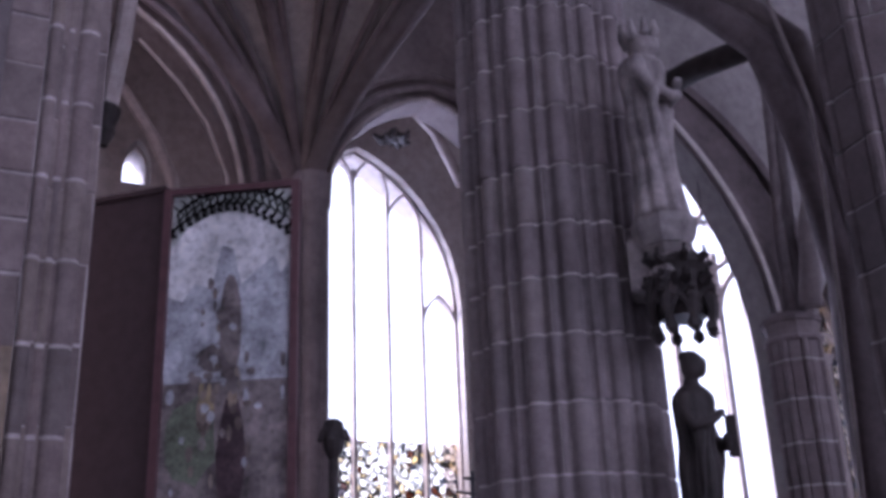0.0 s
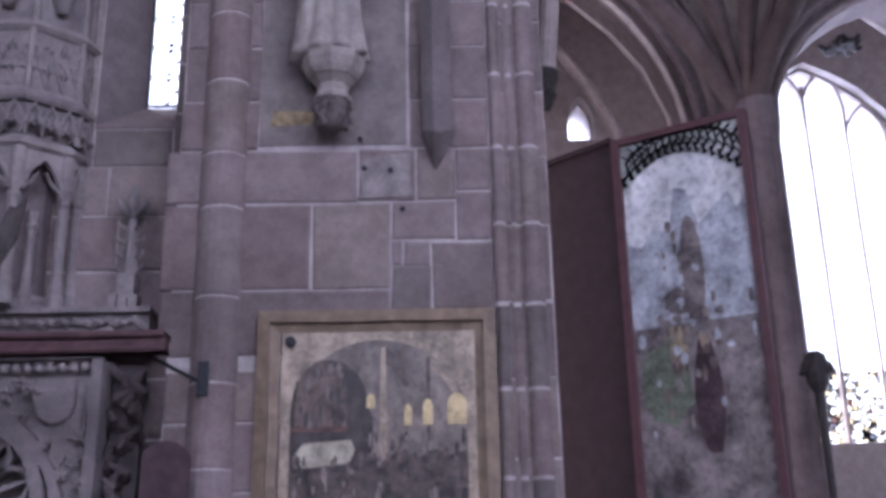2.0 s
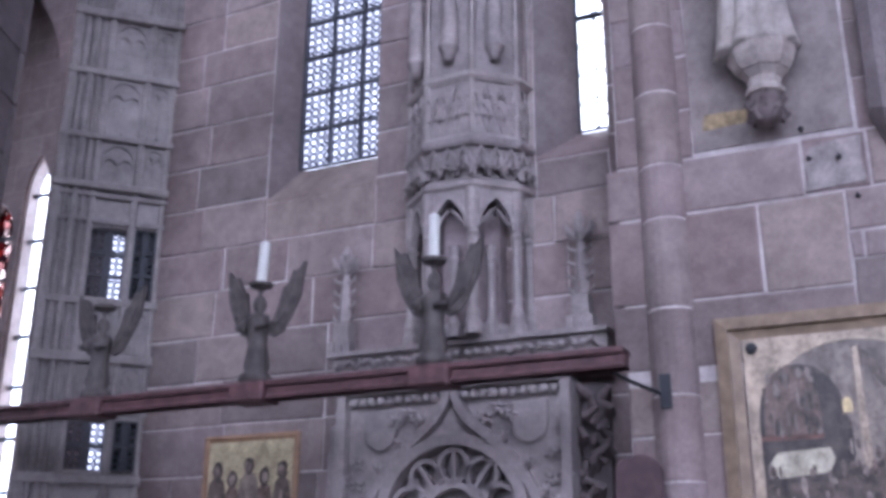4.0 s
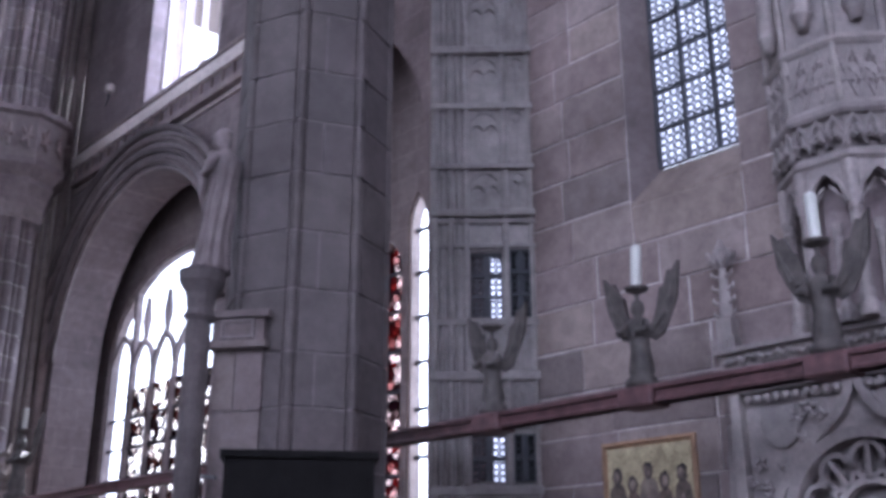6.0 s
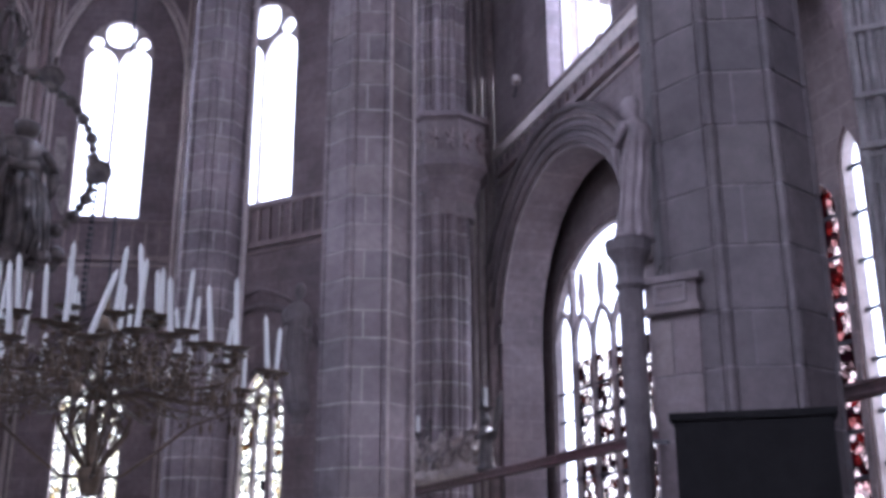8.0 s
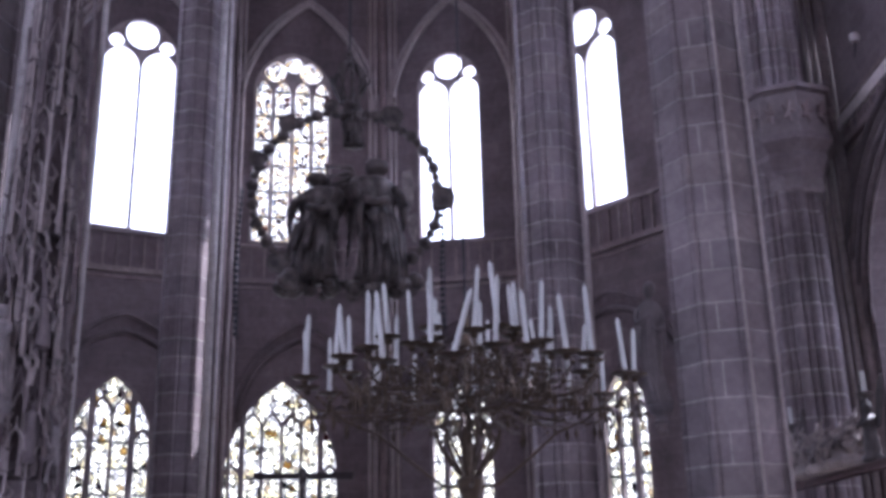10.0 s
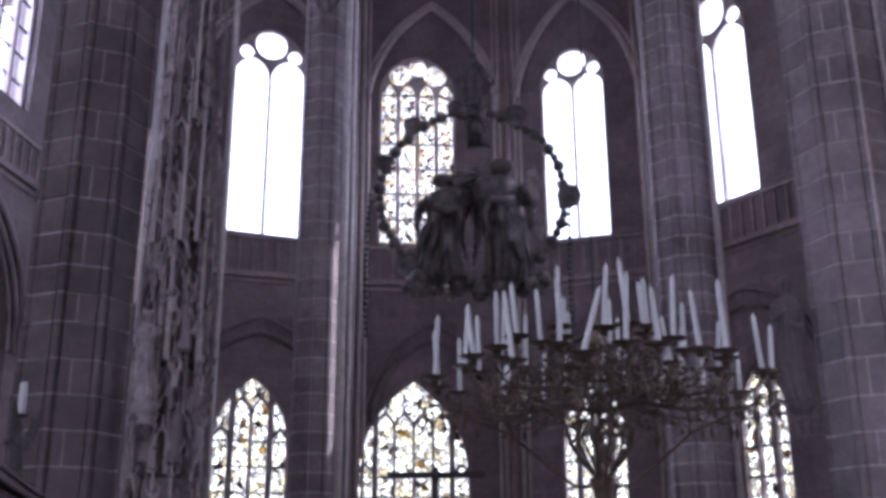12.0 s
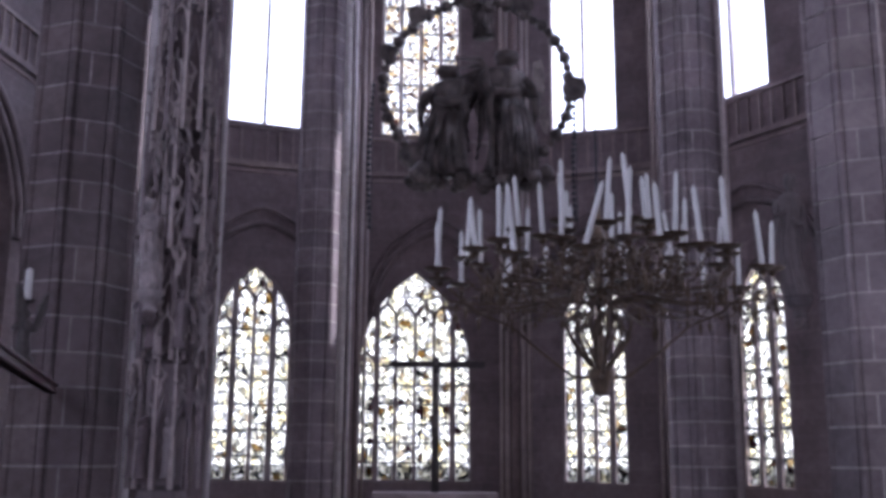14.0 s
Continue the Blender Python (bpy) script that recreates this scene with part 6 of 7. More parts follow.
RIBS = ((-101.6, 0.16), (-103.0, 0.06), (-104.3, 0.05), (-106.3, 0.05), (-106.9, 0.09), (-107.6, 0.05), (-109.9, 0.05), (-110.7, 0.09), (-111.4, 0.05), (-113.4, 0.05), (-114.6, 0.06), (-115.8, 0.17))
FAN = [fan(a) for a, _ in RIBS]
bm = bmesh.new()
for p, q in zip(FAN, FAN[1:]):
    for i in range(8):
        mids = []
        for r0, r1 in ((p[i], p[i + 1]), (q[i], q[i + 1])):
            mids.append([bm.verts.new(v + Vector((0.03, 0, 0.12))) for v in (r0, r1)])
        bm.faces.new((mids[0][0], mids[0][1], mids[1][1], mids[1][0]))
bmesh.ops.remove_doubles(bm, verts=bm.verts, dist=0.001)
bmesh.ops.solidify(bm, geom=bm.faces[:], thickness=0.06)
tagged(obj("vault_web", bm, PLASTER), "plastered vault cells between stone ribs", "vault", kind="structure")
for k, f in enumerate(FAN):
    rib("vault_rib", f, RIBS[k][1] * 0.85, STONE, "dark sandstone vault rib rising from the shaft")

# ---- arches beside the clustered pier ----
pS1 = Plane2(polar(-124.5, 11.2), polar(-141.0, 13.6))
u_r, u_l = bearing_u(pS1, -136.0), bearing_u(pS1, -124.6)
lo, hi = sorted((u_l, u_r))
# shade over this arch comes from the darkened plaster colour
wall("wall_arch_south", pS1, 0, 14, 0.5, [(lo, hi, 0, 4.6, 7.75), (bearing_u(pS1, -138.0), bearing_u(pS1, -139.9), 1.6, 4.6, 5.6)], SHADE_PLASTER, "plastered wall over a pointed stone arch")
window(pS1, bearing_u(pS1, -138.0), bearing_u(pS1, -139.9), 1.6, 4.6, 5.6, 2, 4, STAINED, "narrow stained glass window beside the arch", mull=0.06)
bm = bmesh.new()
for g, w, d in ((0.08, 0.14, -0.12), (0.34, 0.42, -0.05), (0.62, 0.12, -0.09)):
    bar(bm, pS1, [(u, z + g) for u, z in arch_pts(lo - g, hi + g, 4.6, 7.75, 12)], w, d, 0.05)
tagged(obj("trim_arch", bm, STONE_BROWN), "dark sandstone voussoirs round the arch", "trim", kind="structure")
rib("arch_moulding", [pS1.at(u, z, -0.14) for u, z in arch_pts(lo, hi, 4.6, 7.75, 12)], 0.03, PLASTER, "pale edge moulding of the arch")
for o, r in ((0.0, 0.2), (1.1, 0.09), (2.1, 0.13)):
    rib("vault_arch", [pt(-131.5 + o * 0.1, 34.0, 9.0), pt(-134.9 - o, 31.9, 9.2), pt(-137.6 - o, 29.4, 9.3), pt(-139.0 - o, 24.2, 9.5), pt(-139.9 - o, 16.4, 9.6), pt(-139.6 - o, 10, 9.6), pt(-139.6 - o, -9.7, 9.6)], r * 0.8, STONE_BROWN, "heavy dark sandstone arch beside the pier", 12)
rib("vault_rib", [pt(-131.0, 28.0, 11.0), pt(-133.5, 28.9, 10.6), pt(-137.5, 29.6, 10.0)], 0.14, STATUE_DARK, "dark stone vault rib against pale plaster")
c = polar(-136.75, 12.7)
cap = empty("pier_capital", Matrix.Translation((*c, 4.75)), "moulded capital of the slender pier", "capital", kind="structure")
for nm, prof in (("neck_ring", [(0.32, -0.06), (0.36, -0.04), (0.36, 0.0), (0.33, 0.02)]), ("bell", [(0.32, 0.02), (0.32, 0.1), (0.34, 0.18)]), ("abacus", [(0.34, 0.18), (0.37, 0.2), (0.37, 0.25), (0.28, 0.32)])):
    bm = bmesh.new()
    lathe(bm, prof, 10)
    part(nm, bm, STONE_BROWN, cap)
for a0, a1, r in ((-136.9, -137.7, 0.06), (-137.5, -138.2, 0.06)):
    rib("vault_rib", [pt(a0, 14.9, 12.5), pt(a0, 19.0, 12.4), pt((a0 + a1) / 2, 24.0, 12.1), pt(a1, 30.5, 11.6)], r, STONE_PIER, "slim vault rib rising from the capital")
rib("vault_rib", [pt(-137.9, 15.5, 12.4), pt(-138.5, 19.5, 12.3), pt(-139.6, 23.0, 12.0), pt(-141.6, 26.0, 11.6)], 0.13, STONE_PIER, "vault rib curving away from the capital")
rib("arch_moulding", [pt(-138.4, 31.9, 9.0), pt(-139.75, 26.0, 9.1), pt(-139.75, 22.6, 9.2), pt(-139.35, 13.8, 9.3), pt(-138.85, 5.2, 9.35), pt(-138.75, -9.7, 9.4)], 0.022, STONE_PALE, "thin pale edge roll of the dark arch")
nb = empty("notice_board", Matrix.Identity(4), "small dark board hanging in the arch", "board")
pn = Plane2(polar(-132.55, 12.45), polar(-133.15, 12.45))
bm = bmesh.new()
slab(bm, pn, [(0, EYE + 1.75), (pn.length, EYE + 1.75), (pn.length, EYE + 2.25), (0, EYE + 2.25)], 0, 0.03)
part("board", bm, STATUE_DARK, nb)
bm = bmesh.new()
tube(bm, [pn.at(pn.length / 2, EYE + 2.25), pn.at(pn.length / 2, 8.2)], 0.006, 6)
part("wire", bm, LEAD, nb)

# ---- choir: galleries, corner pier, recess ----
def gallery(pl, u0, u1, z0, z1, name="trim_gallery", step=0.42, proud=0.1):
    for za, zb, w in ((z0 - 0.12, z0 + 0.06, proud + 0.05), (z0 - 0.3, z0 - 0.2, proud * 0.6), (z1 - 0.1, z1, proud)):
        bm = bmesh.new()
        slab(bm, pl, [(u0, za), (u1, za), (u1, zb), (u0, zb)], -w, 0.0)
        tagged(obj(name, bm, STONE), "moulded sandstone gallery string", "trim", kind="structure")
    n = max(2, int((u1 - u0) / step))
    bal = empty("gallery_parapet", Matrix.Identity(4), "panelled sandstone parapet of the choir gallery", "parapet", kind="structure")
    for k in range(n + 1):
        u = u0 + 0.04 + (u1 - u0 - 0.08) * k / n
        bm = bmesh.new()
        slab(bm, pl, [(u - 0.035, z0 + 0.06), (u + 0.035, z0 + 0.06), (u + 0.035, z1 - 0.1), (u - 0.035, z1 - 0.1)], -proud * 0.6, 0.0)
        part("baluster", bm, STONE, bal)


gallery(pl7, 0.6, pl7.length, 11.55, 12.46)
gallery(pl0, 4.0, pl0.length, 11.5, 12.6)
for i in range(2, 6):
    q = Plane2(A[i], A[i + 1])
    gallery(q, 0.0, q.length, 10.95, 12.2)
for k in range(8):
    g = 0.13 * k
    rib("arch_moulding", [pl7.at(u, z, -0.02 - 0.06 * (k % 2) - 0.02 * k) for u, z in arch_pts(ops7[0][0] - g, ops7[0][1] + g, 7.0, 10.7 + g * 0.9, 16)], 0.075 if k % 3 else 0.05, STONE_BROWN if k % 2 else STONE_PIER, "fine moulded order round the recess arch")
for k in range(5):
    g = 0.16 * k
    rib("arch_moulding", [pl0.at(u, z, -0.02 - 0.06 * (k % 2) - 0.02 * k) for u, z in arch_pts(5.3 - g, 12.9 + g, 7.0, 10.7 + g * 0.9, 14)], 0.085 if k % 2 else 0.06, STONE_BROWN if k % 2 else STONE_PIER, "fine moulded order round the north recess arch")
cc = polar(-18.5, 24.5)
cap = empty("gallery_collar", Matrix.Translation((*cc, 0)), "octagonal carved gallery collar round the corner pier", "capital", kind="structure")
for nm, prof in (("collar_panel", [(1.12, 11.3), (1.12, 12.35)]), ("collar_rim", [(1.12, 12.35), (1.24, 12.4), (1.24, 12.54), (0.95, 12.62)]), ("collar_base", [(0.78, 10.3), (0.84, 10.42), (0.84, 10.5), (0.98, 10.75), (0.95, 10.9), (1.18, 11.14), (1.18, 11.3)]), ("collar_neck", [(0.76, 9.95), (0.8, 10.05), (0.8, 10.2), (0.78, 10.3)])):
    bm = bmesh.new()
    lathe(bm, prof, 8)
    part(nm, bm, STONE_PIER, cap)
for k in range(16):
    a = 2 * math.pi * (k + 0.5) / 16
    bm = bmesh.new()
    for q in range(5):
        b2 = 2 * math.pi * q / 5
        c0 = Vector((1.05 * math.cos(a), 1.05 * math.sin(a), 11.82))
        tube(bm, [c0, c0 + Vector((0.08 * math.cos(a) - 0.14 * math.sin(a) * math.cos(b2), 0.08 * math.sin(a) + 0.14 * math.cos(a) * math.cos(b2), 0.3 * math.sin(b2)))], 0.07, 6, 0.03)
    part("leaf_carving", bm, STONE, cap)
pil2 = empty("wall_pilaster", Matrix.Identity(4), "flat sandstone pilaster with a framed corbel block against the pier", "pilaster", kind="structure")
pq2 = Plane2(polar(-30.15, 8.4), polar(-32.75, 8.25))
wq = pq2.length
z = 0.0
for k, h in enumerate((0.5, 0.54, 0.48, 0.56, 0.5, 0.52, 0.52)):
    for a, b in ((0.0, wq),) if k % 2 else ((0.0, wq * 0.42), (wq * 0.42 + 0.012, wq)):
        bm = bmesh.new()
        slab(bm, pq2, [(a, z), (b, z), (b, z + h - 0.012), (a, z + h - 0.012)], 0.0, 0.35)
        part("stone_block", bm, STONE_BROWN, pil2)
    z += h
bm = bmesh.new()
slab(bm, pq2, [(0.02, 0), (wq - 0.02, 0), (wq - 0.02, 3.62), (0.02, 3.62)], 0.012, 0.34)
part("mortar_core", bm, MORTAR_SHADED, pil2)
for za, zb, o in ((3.6, 3.66, 0.05), (3.66, 3.85, 0.02), (3.85, 3.91, 0.07)):
    bm = bmesh.new()
    slab(bm, pq2, [(-o, za), (wq + o, za), (wq + o, zb), (-o, zb)], -o - 0.04, 0.35)
    part("corbel_course", bm, STONE_BROWN, pil2)
picture_frame(pil2, Plane2(tuple((pq2.at(0, 0, -0.062)).xy), tuple(pq2.at(wq, 0, -0.062).xy)), 0.06, wq - 0.06, 3.67, 3.84, 0.03, 0.03, STONE_PIER, "panel_moulding")
# figure takes darker pier stone in place of the shade it stands in
statue(Vector((*polar(-29.5, 8.32), 4.25)), 1.34, 0.18, STONE_PIER, "slender stone figure with hanging drapery against the dark pier", face=-60, seed=31, lean=0.1)
sh = empty("statue_shaft", Matrix.Translation((*polar(-29.1, 8.35), 0)), "slim dark sandstone shaft with a capital below the figure", "shaft", kind="structure")
for nm, prof in (("shaft", [(0.15, 0), (0.15, 0.25), (0.105, 0.35), (0.105, 3.82)]), ("capital", [(0.11, 3.82), (0.14, 3.86), (0.11, 3.92), (0.13, 4.05), (0.19, 4.15), (0.2, 4.249)])):
    bm = bmesh.new()
    lathe(bm, prof, 14)
    # same darkened stone, to keep the shaft as dim as the pier
    part(nm, bm, STONE_SHADED, sh)
bx = empty("dark_cabinet", Matrix.Identity(4), "tall dark panelled wooden cabinet in front of the pier", "cabinet")
px = Plane2(polar(-31.0, 7.3), polar(-39.2, 7.3))
bm = bmesh.new()
slab(bm, px, [(0, 0), (px.length, 0), (px.length, 2.6), (0, 2.6)], 0.0, 0.4)
part("body", bm, BLACK_WOOD, bx)
bm = bmesh.new()
slab(bm, px, [(-0.03, 2.6), (px.length + 0.03, 2.6), (px.length + 0.03, 2.65), (-0.03, 2.65)], -0.03, 0.43)
part("cornice", bm, BLACK_WOOD, bx)
for k in range(2):
    u = 0.06 + k * px.length / 2
    bm = bmesh.new()
    slab(bm, px, [(u, 0.3), (u + px.length / 2 - 0.12, 0.3), (u + px.length / 2 - 0.12, 2.5), (u, 2.5)], -0.02, 0.0)
    part("door", bm, BLACK_WOOD, bx)
rod = empty("iron_rod", Matrix.Identity(4), "thin black iron tie rod by the pier", "rod")
bm = bmesh.new()
tube(bm, [pt(-30.6, 6.3, 7.4), pt(-28.2, 6.5, 14.5)], 0.014, 6)
part("bar", bm, LEAD, rod)
sl = empty("spotlight", Matrix.Translation(pt(-22.9, 26.6, 23)), "small round metal spotlight by the upper window", "lamp")
bm = bmesh.new()
lathe(bm, [(0.05, -0.13), (0.11, -0.1), (0.12, 0.05), (0.08, 0.1)], 12)
part("housing", bm, STONE_PALE, sl)
bm = bmesh.new()
tube(bm, [(0, 0, -0.1), (0.03, 0.1, -0.25), (0.1, 0.4, -0.3)], 0.02, 6)
part("arm", bm, LEAD, sl)

# repaired stone, iron studs and a narrow board by the altar
patch = empty("trim_repair", Matrix.Identity(4), "pale repaired stone with iron studs in the wall", "trim", kind="structure")
flat_poly("pale_stone", pl3, [(1.03, 4.41), (1.05, 4.6), (1.03, 4.76), (1.2, 4.75), (1.38, 4.72), (1.43, 4.6), (1.41, 4.48), (1.44, 4.39), (1.2, 4.4)], -0.026, STATUE_GREY, patch, 0.02)
for y, z in ((0.49, 4.63), (0.29, 4.61), (0.52, 4.87), (0.2, 4.3)):
    bm = bmesh.new()
    lathe(bm, [(0.012, -0.03), (0.022, 0.0), (0.012, 0.02)], 8)
    bm.transform(Matrix.Translation(pl3.at(y + 0.9, z, -0.045)) @ Matrix.Rotation(radians(90), 4, 'Y'))
    part("iron_stud", bm, LEAD, patch)
brd = empty("wooden_board", Matrix.Identity(4), "tall narrow red-brown wooden board with rounded top", "board")
pbd = Plane2((6.95, 1.64), (6.95, 1.96))
bm = bmesh.new()
w = pbd.length
slab(bm, pbd, [(0, 0), (w, 0), (w, 2.46)] + [(w / 2 + w / 2 * math.cos(math.pi * k / 10), 2.46 + 0.12 * math.sin(math.pi * k / 10)) for k in range(1, 10)] + [(0, 2.46)], 0.0, 0.04)
part("panel", bm, plain("red_brown_board", (0.07, 0.042, 0.045), 0.7, 0, 0.4), brd)
bm = bmesh.new()
box(bm, 6.88, 7.06, 1.6, 2.0, 0, 0.12)
part("foot", bm, BROWN, brd)


# ---- choir furnishings ----
# slender bright shafts on the apse piers
PALE_SHAFT = stone("pale_limestone_shaft", (0.42, 0.38, 0.36), (0.58, 0.53, 0.5), 0.15, 2.0)
for az, d, r in ((14.95, 26.6, 0.1), (14.5, 26.4, 0.05), (-6.75, 25.6, 0.08), (-15.2, 16.2, 0.03), (-16.6, 16.55, 0.035), (26.15, 16.5, 0.07), (21.95, 15.6, 0.05)):
    bm = bmesh.new()
    lathe(bm, [(r, 0), (r, 24)], 12)
    o = tagged(obj("slender_shaft", bm, PALE_SHAFT if az > 10 else STONE_PALE, smooth=True), "slender pale stone shaft running up the pier", "shaft", kind="structure")
    o.location = (*polar(az, d), 0)

# vault ribs springing from the apse piers and blind arches over the windows
for az, d, z in ((16.4, 26.6, 17.2), (-4.85, 25.6, 17.2), (-13.95, 16.8, 15.0), (29.4, 16.8, 15.0)):
    p0 = Vector((*polar(az, d), z))
    for k, da in enumerate((-16, -8, 7, 15)):
        e = Vector((*polar(az + da, d - 5 + 2.5 * (k % 2)), 23.6))
        pts = []
        for i in range(9):
            t = i / 8
            q = p0.lerp(e, t)
            q.z = z + (23.6 - z) * math.sin(t * math.pi / 2)
            pts.append(q)
        rib("vault_rib", pts, 0.11, STONE_PIER, "sandstone vault rib springing from a choir pier")
for i in range(2, 6):
    q = Plane2(A[i], A[i + 1])
    for k, g in enumerate((0.0, 0.22)):
        rib("arch_moulding", [q.at(u, z, -0.08 - 0.05 * k) for u, z in arch_pts(0.15 + g, q.length - 0.15 - g, 17.0, 21.6 - g, 12)], 0.09, STONE_PALE, "moulded wall arch over the choir window")
    rib("arch_moulding", [q.at(u, z, -0.06) for u, z in arch_pts(0.7, q.length - 0.7, 6.3, 9.0, 12)], 0.1, STONE_BROWN, "dark moulded hood over the lower window")
    rib("arch_moulding", [q.at(u, z, -0.12) for u, z in arch_pts(0.5, q.length - 0.5, 6.3, 9.5, 12)], 0.06, STONE_BROWN, "moulded hood over the lower window")


# bundled shafts in the corners of the apse
for i in range(1, 8):
    c = Vector((*A[i], 0))
    back = -c.normalized()
    side = Vector((-back.y, back.x, 0))
    for k, (s, r) in enumerate(((0.0, 0.13), (-0.26, 0.08), (0.26, 0.08), (-0.45, 0.06), (0.45, 0.06))):
        bm = bmesh.new()
        lathe(bm, [(r, 0), (r, 24)], 12)
        o = tagged(obj("wall_shaft", bm, STONE_PALE if k else STONE, smooth=True), "slim sandstone shaft in the corner of the apse", "shaft", kind="structure")
        o.location = c + back * (0.28 - 0.2 * abs(s)) + side * s

# great chandelier
CH = Vector((*polar(0.45, 11.0), 0))
ch = empty("chandelier", Matrix.Translation(CH), "large branched brass chandelier full of white candles", "chandelier")
bm = bmesh.new()
lathe(bm, [(0.02, 2.3), (0.09, 2.34), (0.1, 2.4), (0.13, 2.5), (0.14, 2.58), (0.06, 2.64), (0.035, 2.75), (0.03, 2.95), (0.06, 3.0), (0.03, 3.05), (0.035, 3.25), (0.1, 3.34), (0.12, 3.42), (0.05, 3.5), (0.045, 3.9), (0.1, 4.0), (0.05, 4.1), (0.03, 4.5)], 14)
part("stem", bm, BRASS, ch, "dark turned brass stem")
bm = bmesh.new()
tube(bm, [(0, 0, 4.5), (0, 0, 24.0)], 0.012, 6)
part("suspension_rod", bm, LEAD, ch)
rng = random.Random(21)
TIERS = ((1.78, 3.62, 16), (1.42, 3.78, 12), (1.0, 3.95, 10), (0.6, 4.12, 7))
for ti, (R, zc, n) in enumerate(TIERS):
    for k in range(n):
        a = 2 * math.pi * (k + 0.5 * (ti % 2)) / n + rng.uniform(-0.06, 0.06)
        c, s = math.cos(a), math.sin(a)
        rr, zz = R * rng.uniform(0.93, 1.05), zc + rng.uniform(-0.07, 0.07)
        z0 = 3.28 + 0.16 * ti
        bm = bmesh.new()
        path = [(0.05, z0), (rr * 0.25, z0 + 0.07), (rr * 0.5, z0 - 0.02), (rr * 0.75, zz - 0.36), (rr * 0.93, zz - 0.34), (rr * 1.02, zz - 0.2), (rr, zz - 0.05)]
        tube(bm, [(r * c, r * s, z) for r, z in path], 0.014, 6, 0.01)
        arm = part("branch", bm, BRASS, ch)
        for j in range(5):
            f = 0.3 + 0.16 * j
            r1, z1 = rr * f, z0 + (zz - 0.25 - z0) * max(0, f - 0.3) * 1.2
            b2 = a + rng.uniform(-0.25, 0.25)
            h = rng.uniform(-0.16, 0.2)
            bm = bmesh.new()
            q = [(r1 * c, r1 * s, z1), ((r1 + 0.07) * math.cos(b2), (r1 + 0.07) * math.sin(b2), z1 + h * 0.6), ((r1 + 0.13) * math.cos(b2), (r1 + 0.13) * math.sin(b2), z1 + h), ((r1 + 0.07) * math.cos(b2 + 0.05), (r1 + 0.07) * math.sin(b2 + 0.05), z1 + h * 1.4)]
            tube(bm, q, 0.012, 5, 0.004)
            v = Vector(q[2])
            lathe(bm, [(0.004, -0.03), (0.035, 0.0), (0.004, 0.03)], 6, v)
            part("tendril", bm, BRASS, arm)
        for j in range(3):
            b2 = a + rng.uniform(-0.12, 0.12)
            r1, h = rr * rng.uniform(0.8, 1.06), rng.uniform(0.1, 0.22)
            bm = bmesh.new()
            lathe(bm, [(0.004, -h), (0.018, -h * 0.75), (0.03, -h * 0.5), (0.01, -h * 0.2), (0.004, 0.05)], 6, (r1 * math.cos(b2), r1 * math.sin(b2), zz - 0.33))
            part("drop", bm, BRASS, arm)
        bm = bmesh.new()
        lathe(bm, [(0.015, zz - 0.09), (0.05, zz - 0.06), (0.04, zz - 0.04), (0.12, zz - 0.02), (0.145, zz), (0.03, zz + 0.004)], 12, (rr * c, rr * s, 0))
        part("drip_pan", bm, BRASS, arm)
        ln = rng.uniform(0.48, 0.7)
        tx, ty = rng.gauss(0, 0.05), rng.gauss(0, 0.05)
        if rng.random() < 0.07:
            ty += 0.25
        bm = bmesh.new()
        lathe(bm, [(0.027, 0), (0.024, ln * 0.95), (0.009, ln), (0.005, ln + 0.02)], 10)
        cd = tagged(obj("candle", bm, WAX), "slim white candle standing in the chandelier", "candle", "chandelier candles")
        cd.matrix_world = Matrix.Translation(CH + Vector((rr * c, rr * s, zz + 0.005))) @ Euler((tx, ty, 0)).to_matrix().to_4x4()
# two large scrolled stays under the branches
for s in (-1, 1):
    for t in (0, 1):
        a = math.pi * (0.5 * t) + (0 if s > 0 else math.pi) + 0.1
        bm = bmesh.new()
        tube(bm, [(r * math.cos(a), r * math.sin(a), z) for r, z in ((0.1, 2.5), (0.3, 2.52), (0.6, 2.75), (0.95, 3.05), (1.3, 3.2), (1.6, 3.45))], 0.02, 8, 0.012)
        part("stay", bm, BRASS, ch)
for k in range(10):
    a = 2 * math.pi * k / 10
    bm = bmesh.new()
    tube(bm, [(q * math.cos(a + w), q * math.sin(a + w), z) for q, w, z in ((0.08, 0, 2.6), (0.2, 0.1, 2.75), (0.33, 0.2, 2.95), (0.36, 0.25, 3.08), (0.28, 0.3, 3.16), (0.23, 0.3, 3.06), (0.28, 0.28, 3.0))], 0.022, 6, 0.012)
    tube(bm, [(q * math.cos(a - w), q * math.sin(a - w), z) for q, w, z in ((0.3, 0.0, 2.95), (0.2, 0.15, 3.15), (0.08, 0.2, 3.32))], 0.016, 6, 0.01)
    part("stem_scroll", bm, BRASS, ch)

# hanging carved group inside a wreath
EG = Vector((*polar(6.9, 19.0), 0))
zc = 9.1
at_group = Matrix.Translation(EG + Vector((0, 0, zc))) @ Matrix.Rotation(radians(6.9), 4, 'Z')
wr = empty("hanging_wreath", at_group, "large gilded rose wreath with round medallions hanging from a chain", "wreath")
RC = Vector((-0.15, 0, -0.3))


def ring_at(a, k=1.0):
    return RC + Vector((1.82 * k * math.cos(a), 0, 1.82 * k * math.sin(a)))


bm = bmesh.new()
tube(bm, [ring_at(2 * math.pi * k / 64) for k in range(65)], 0.055, 8)
part("hoop", bm, GILT, wr)
rng = random.Random(6)
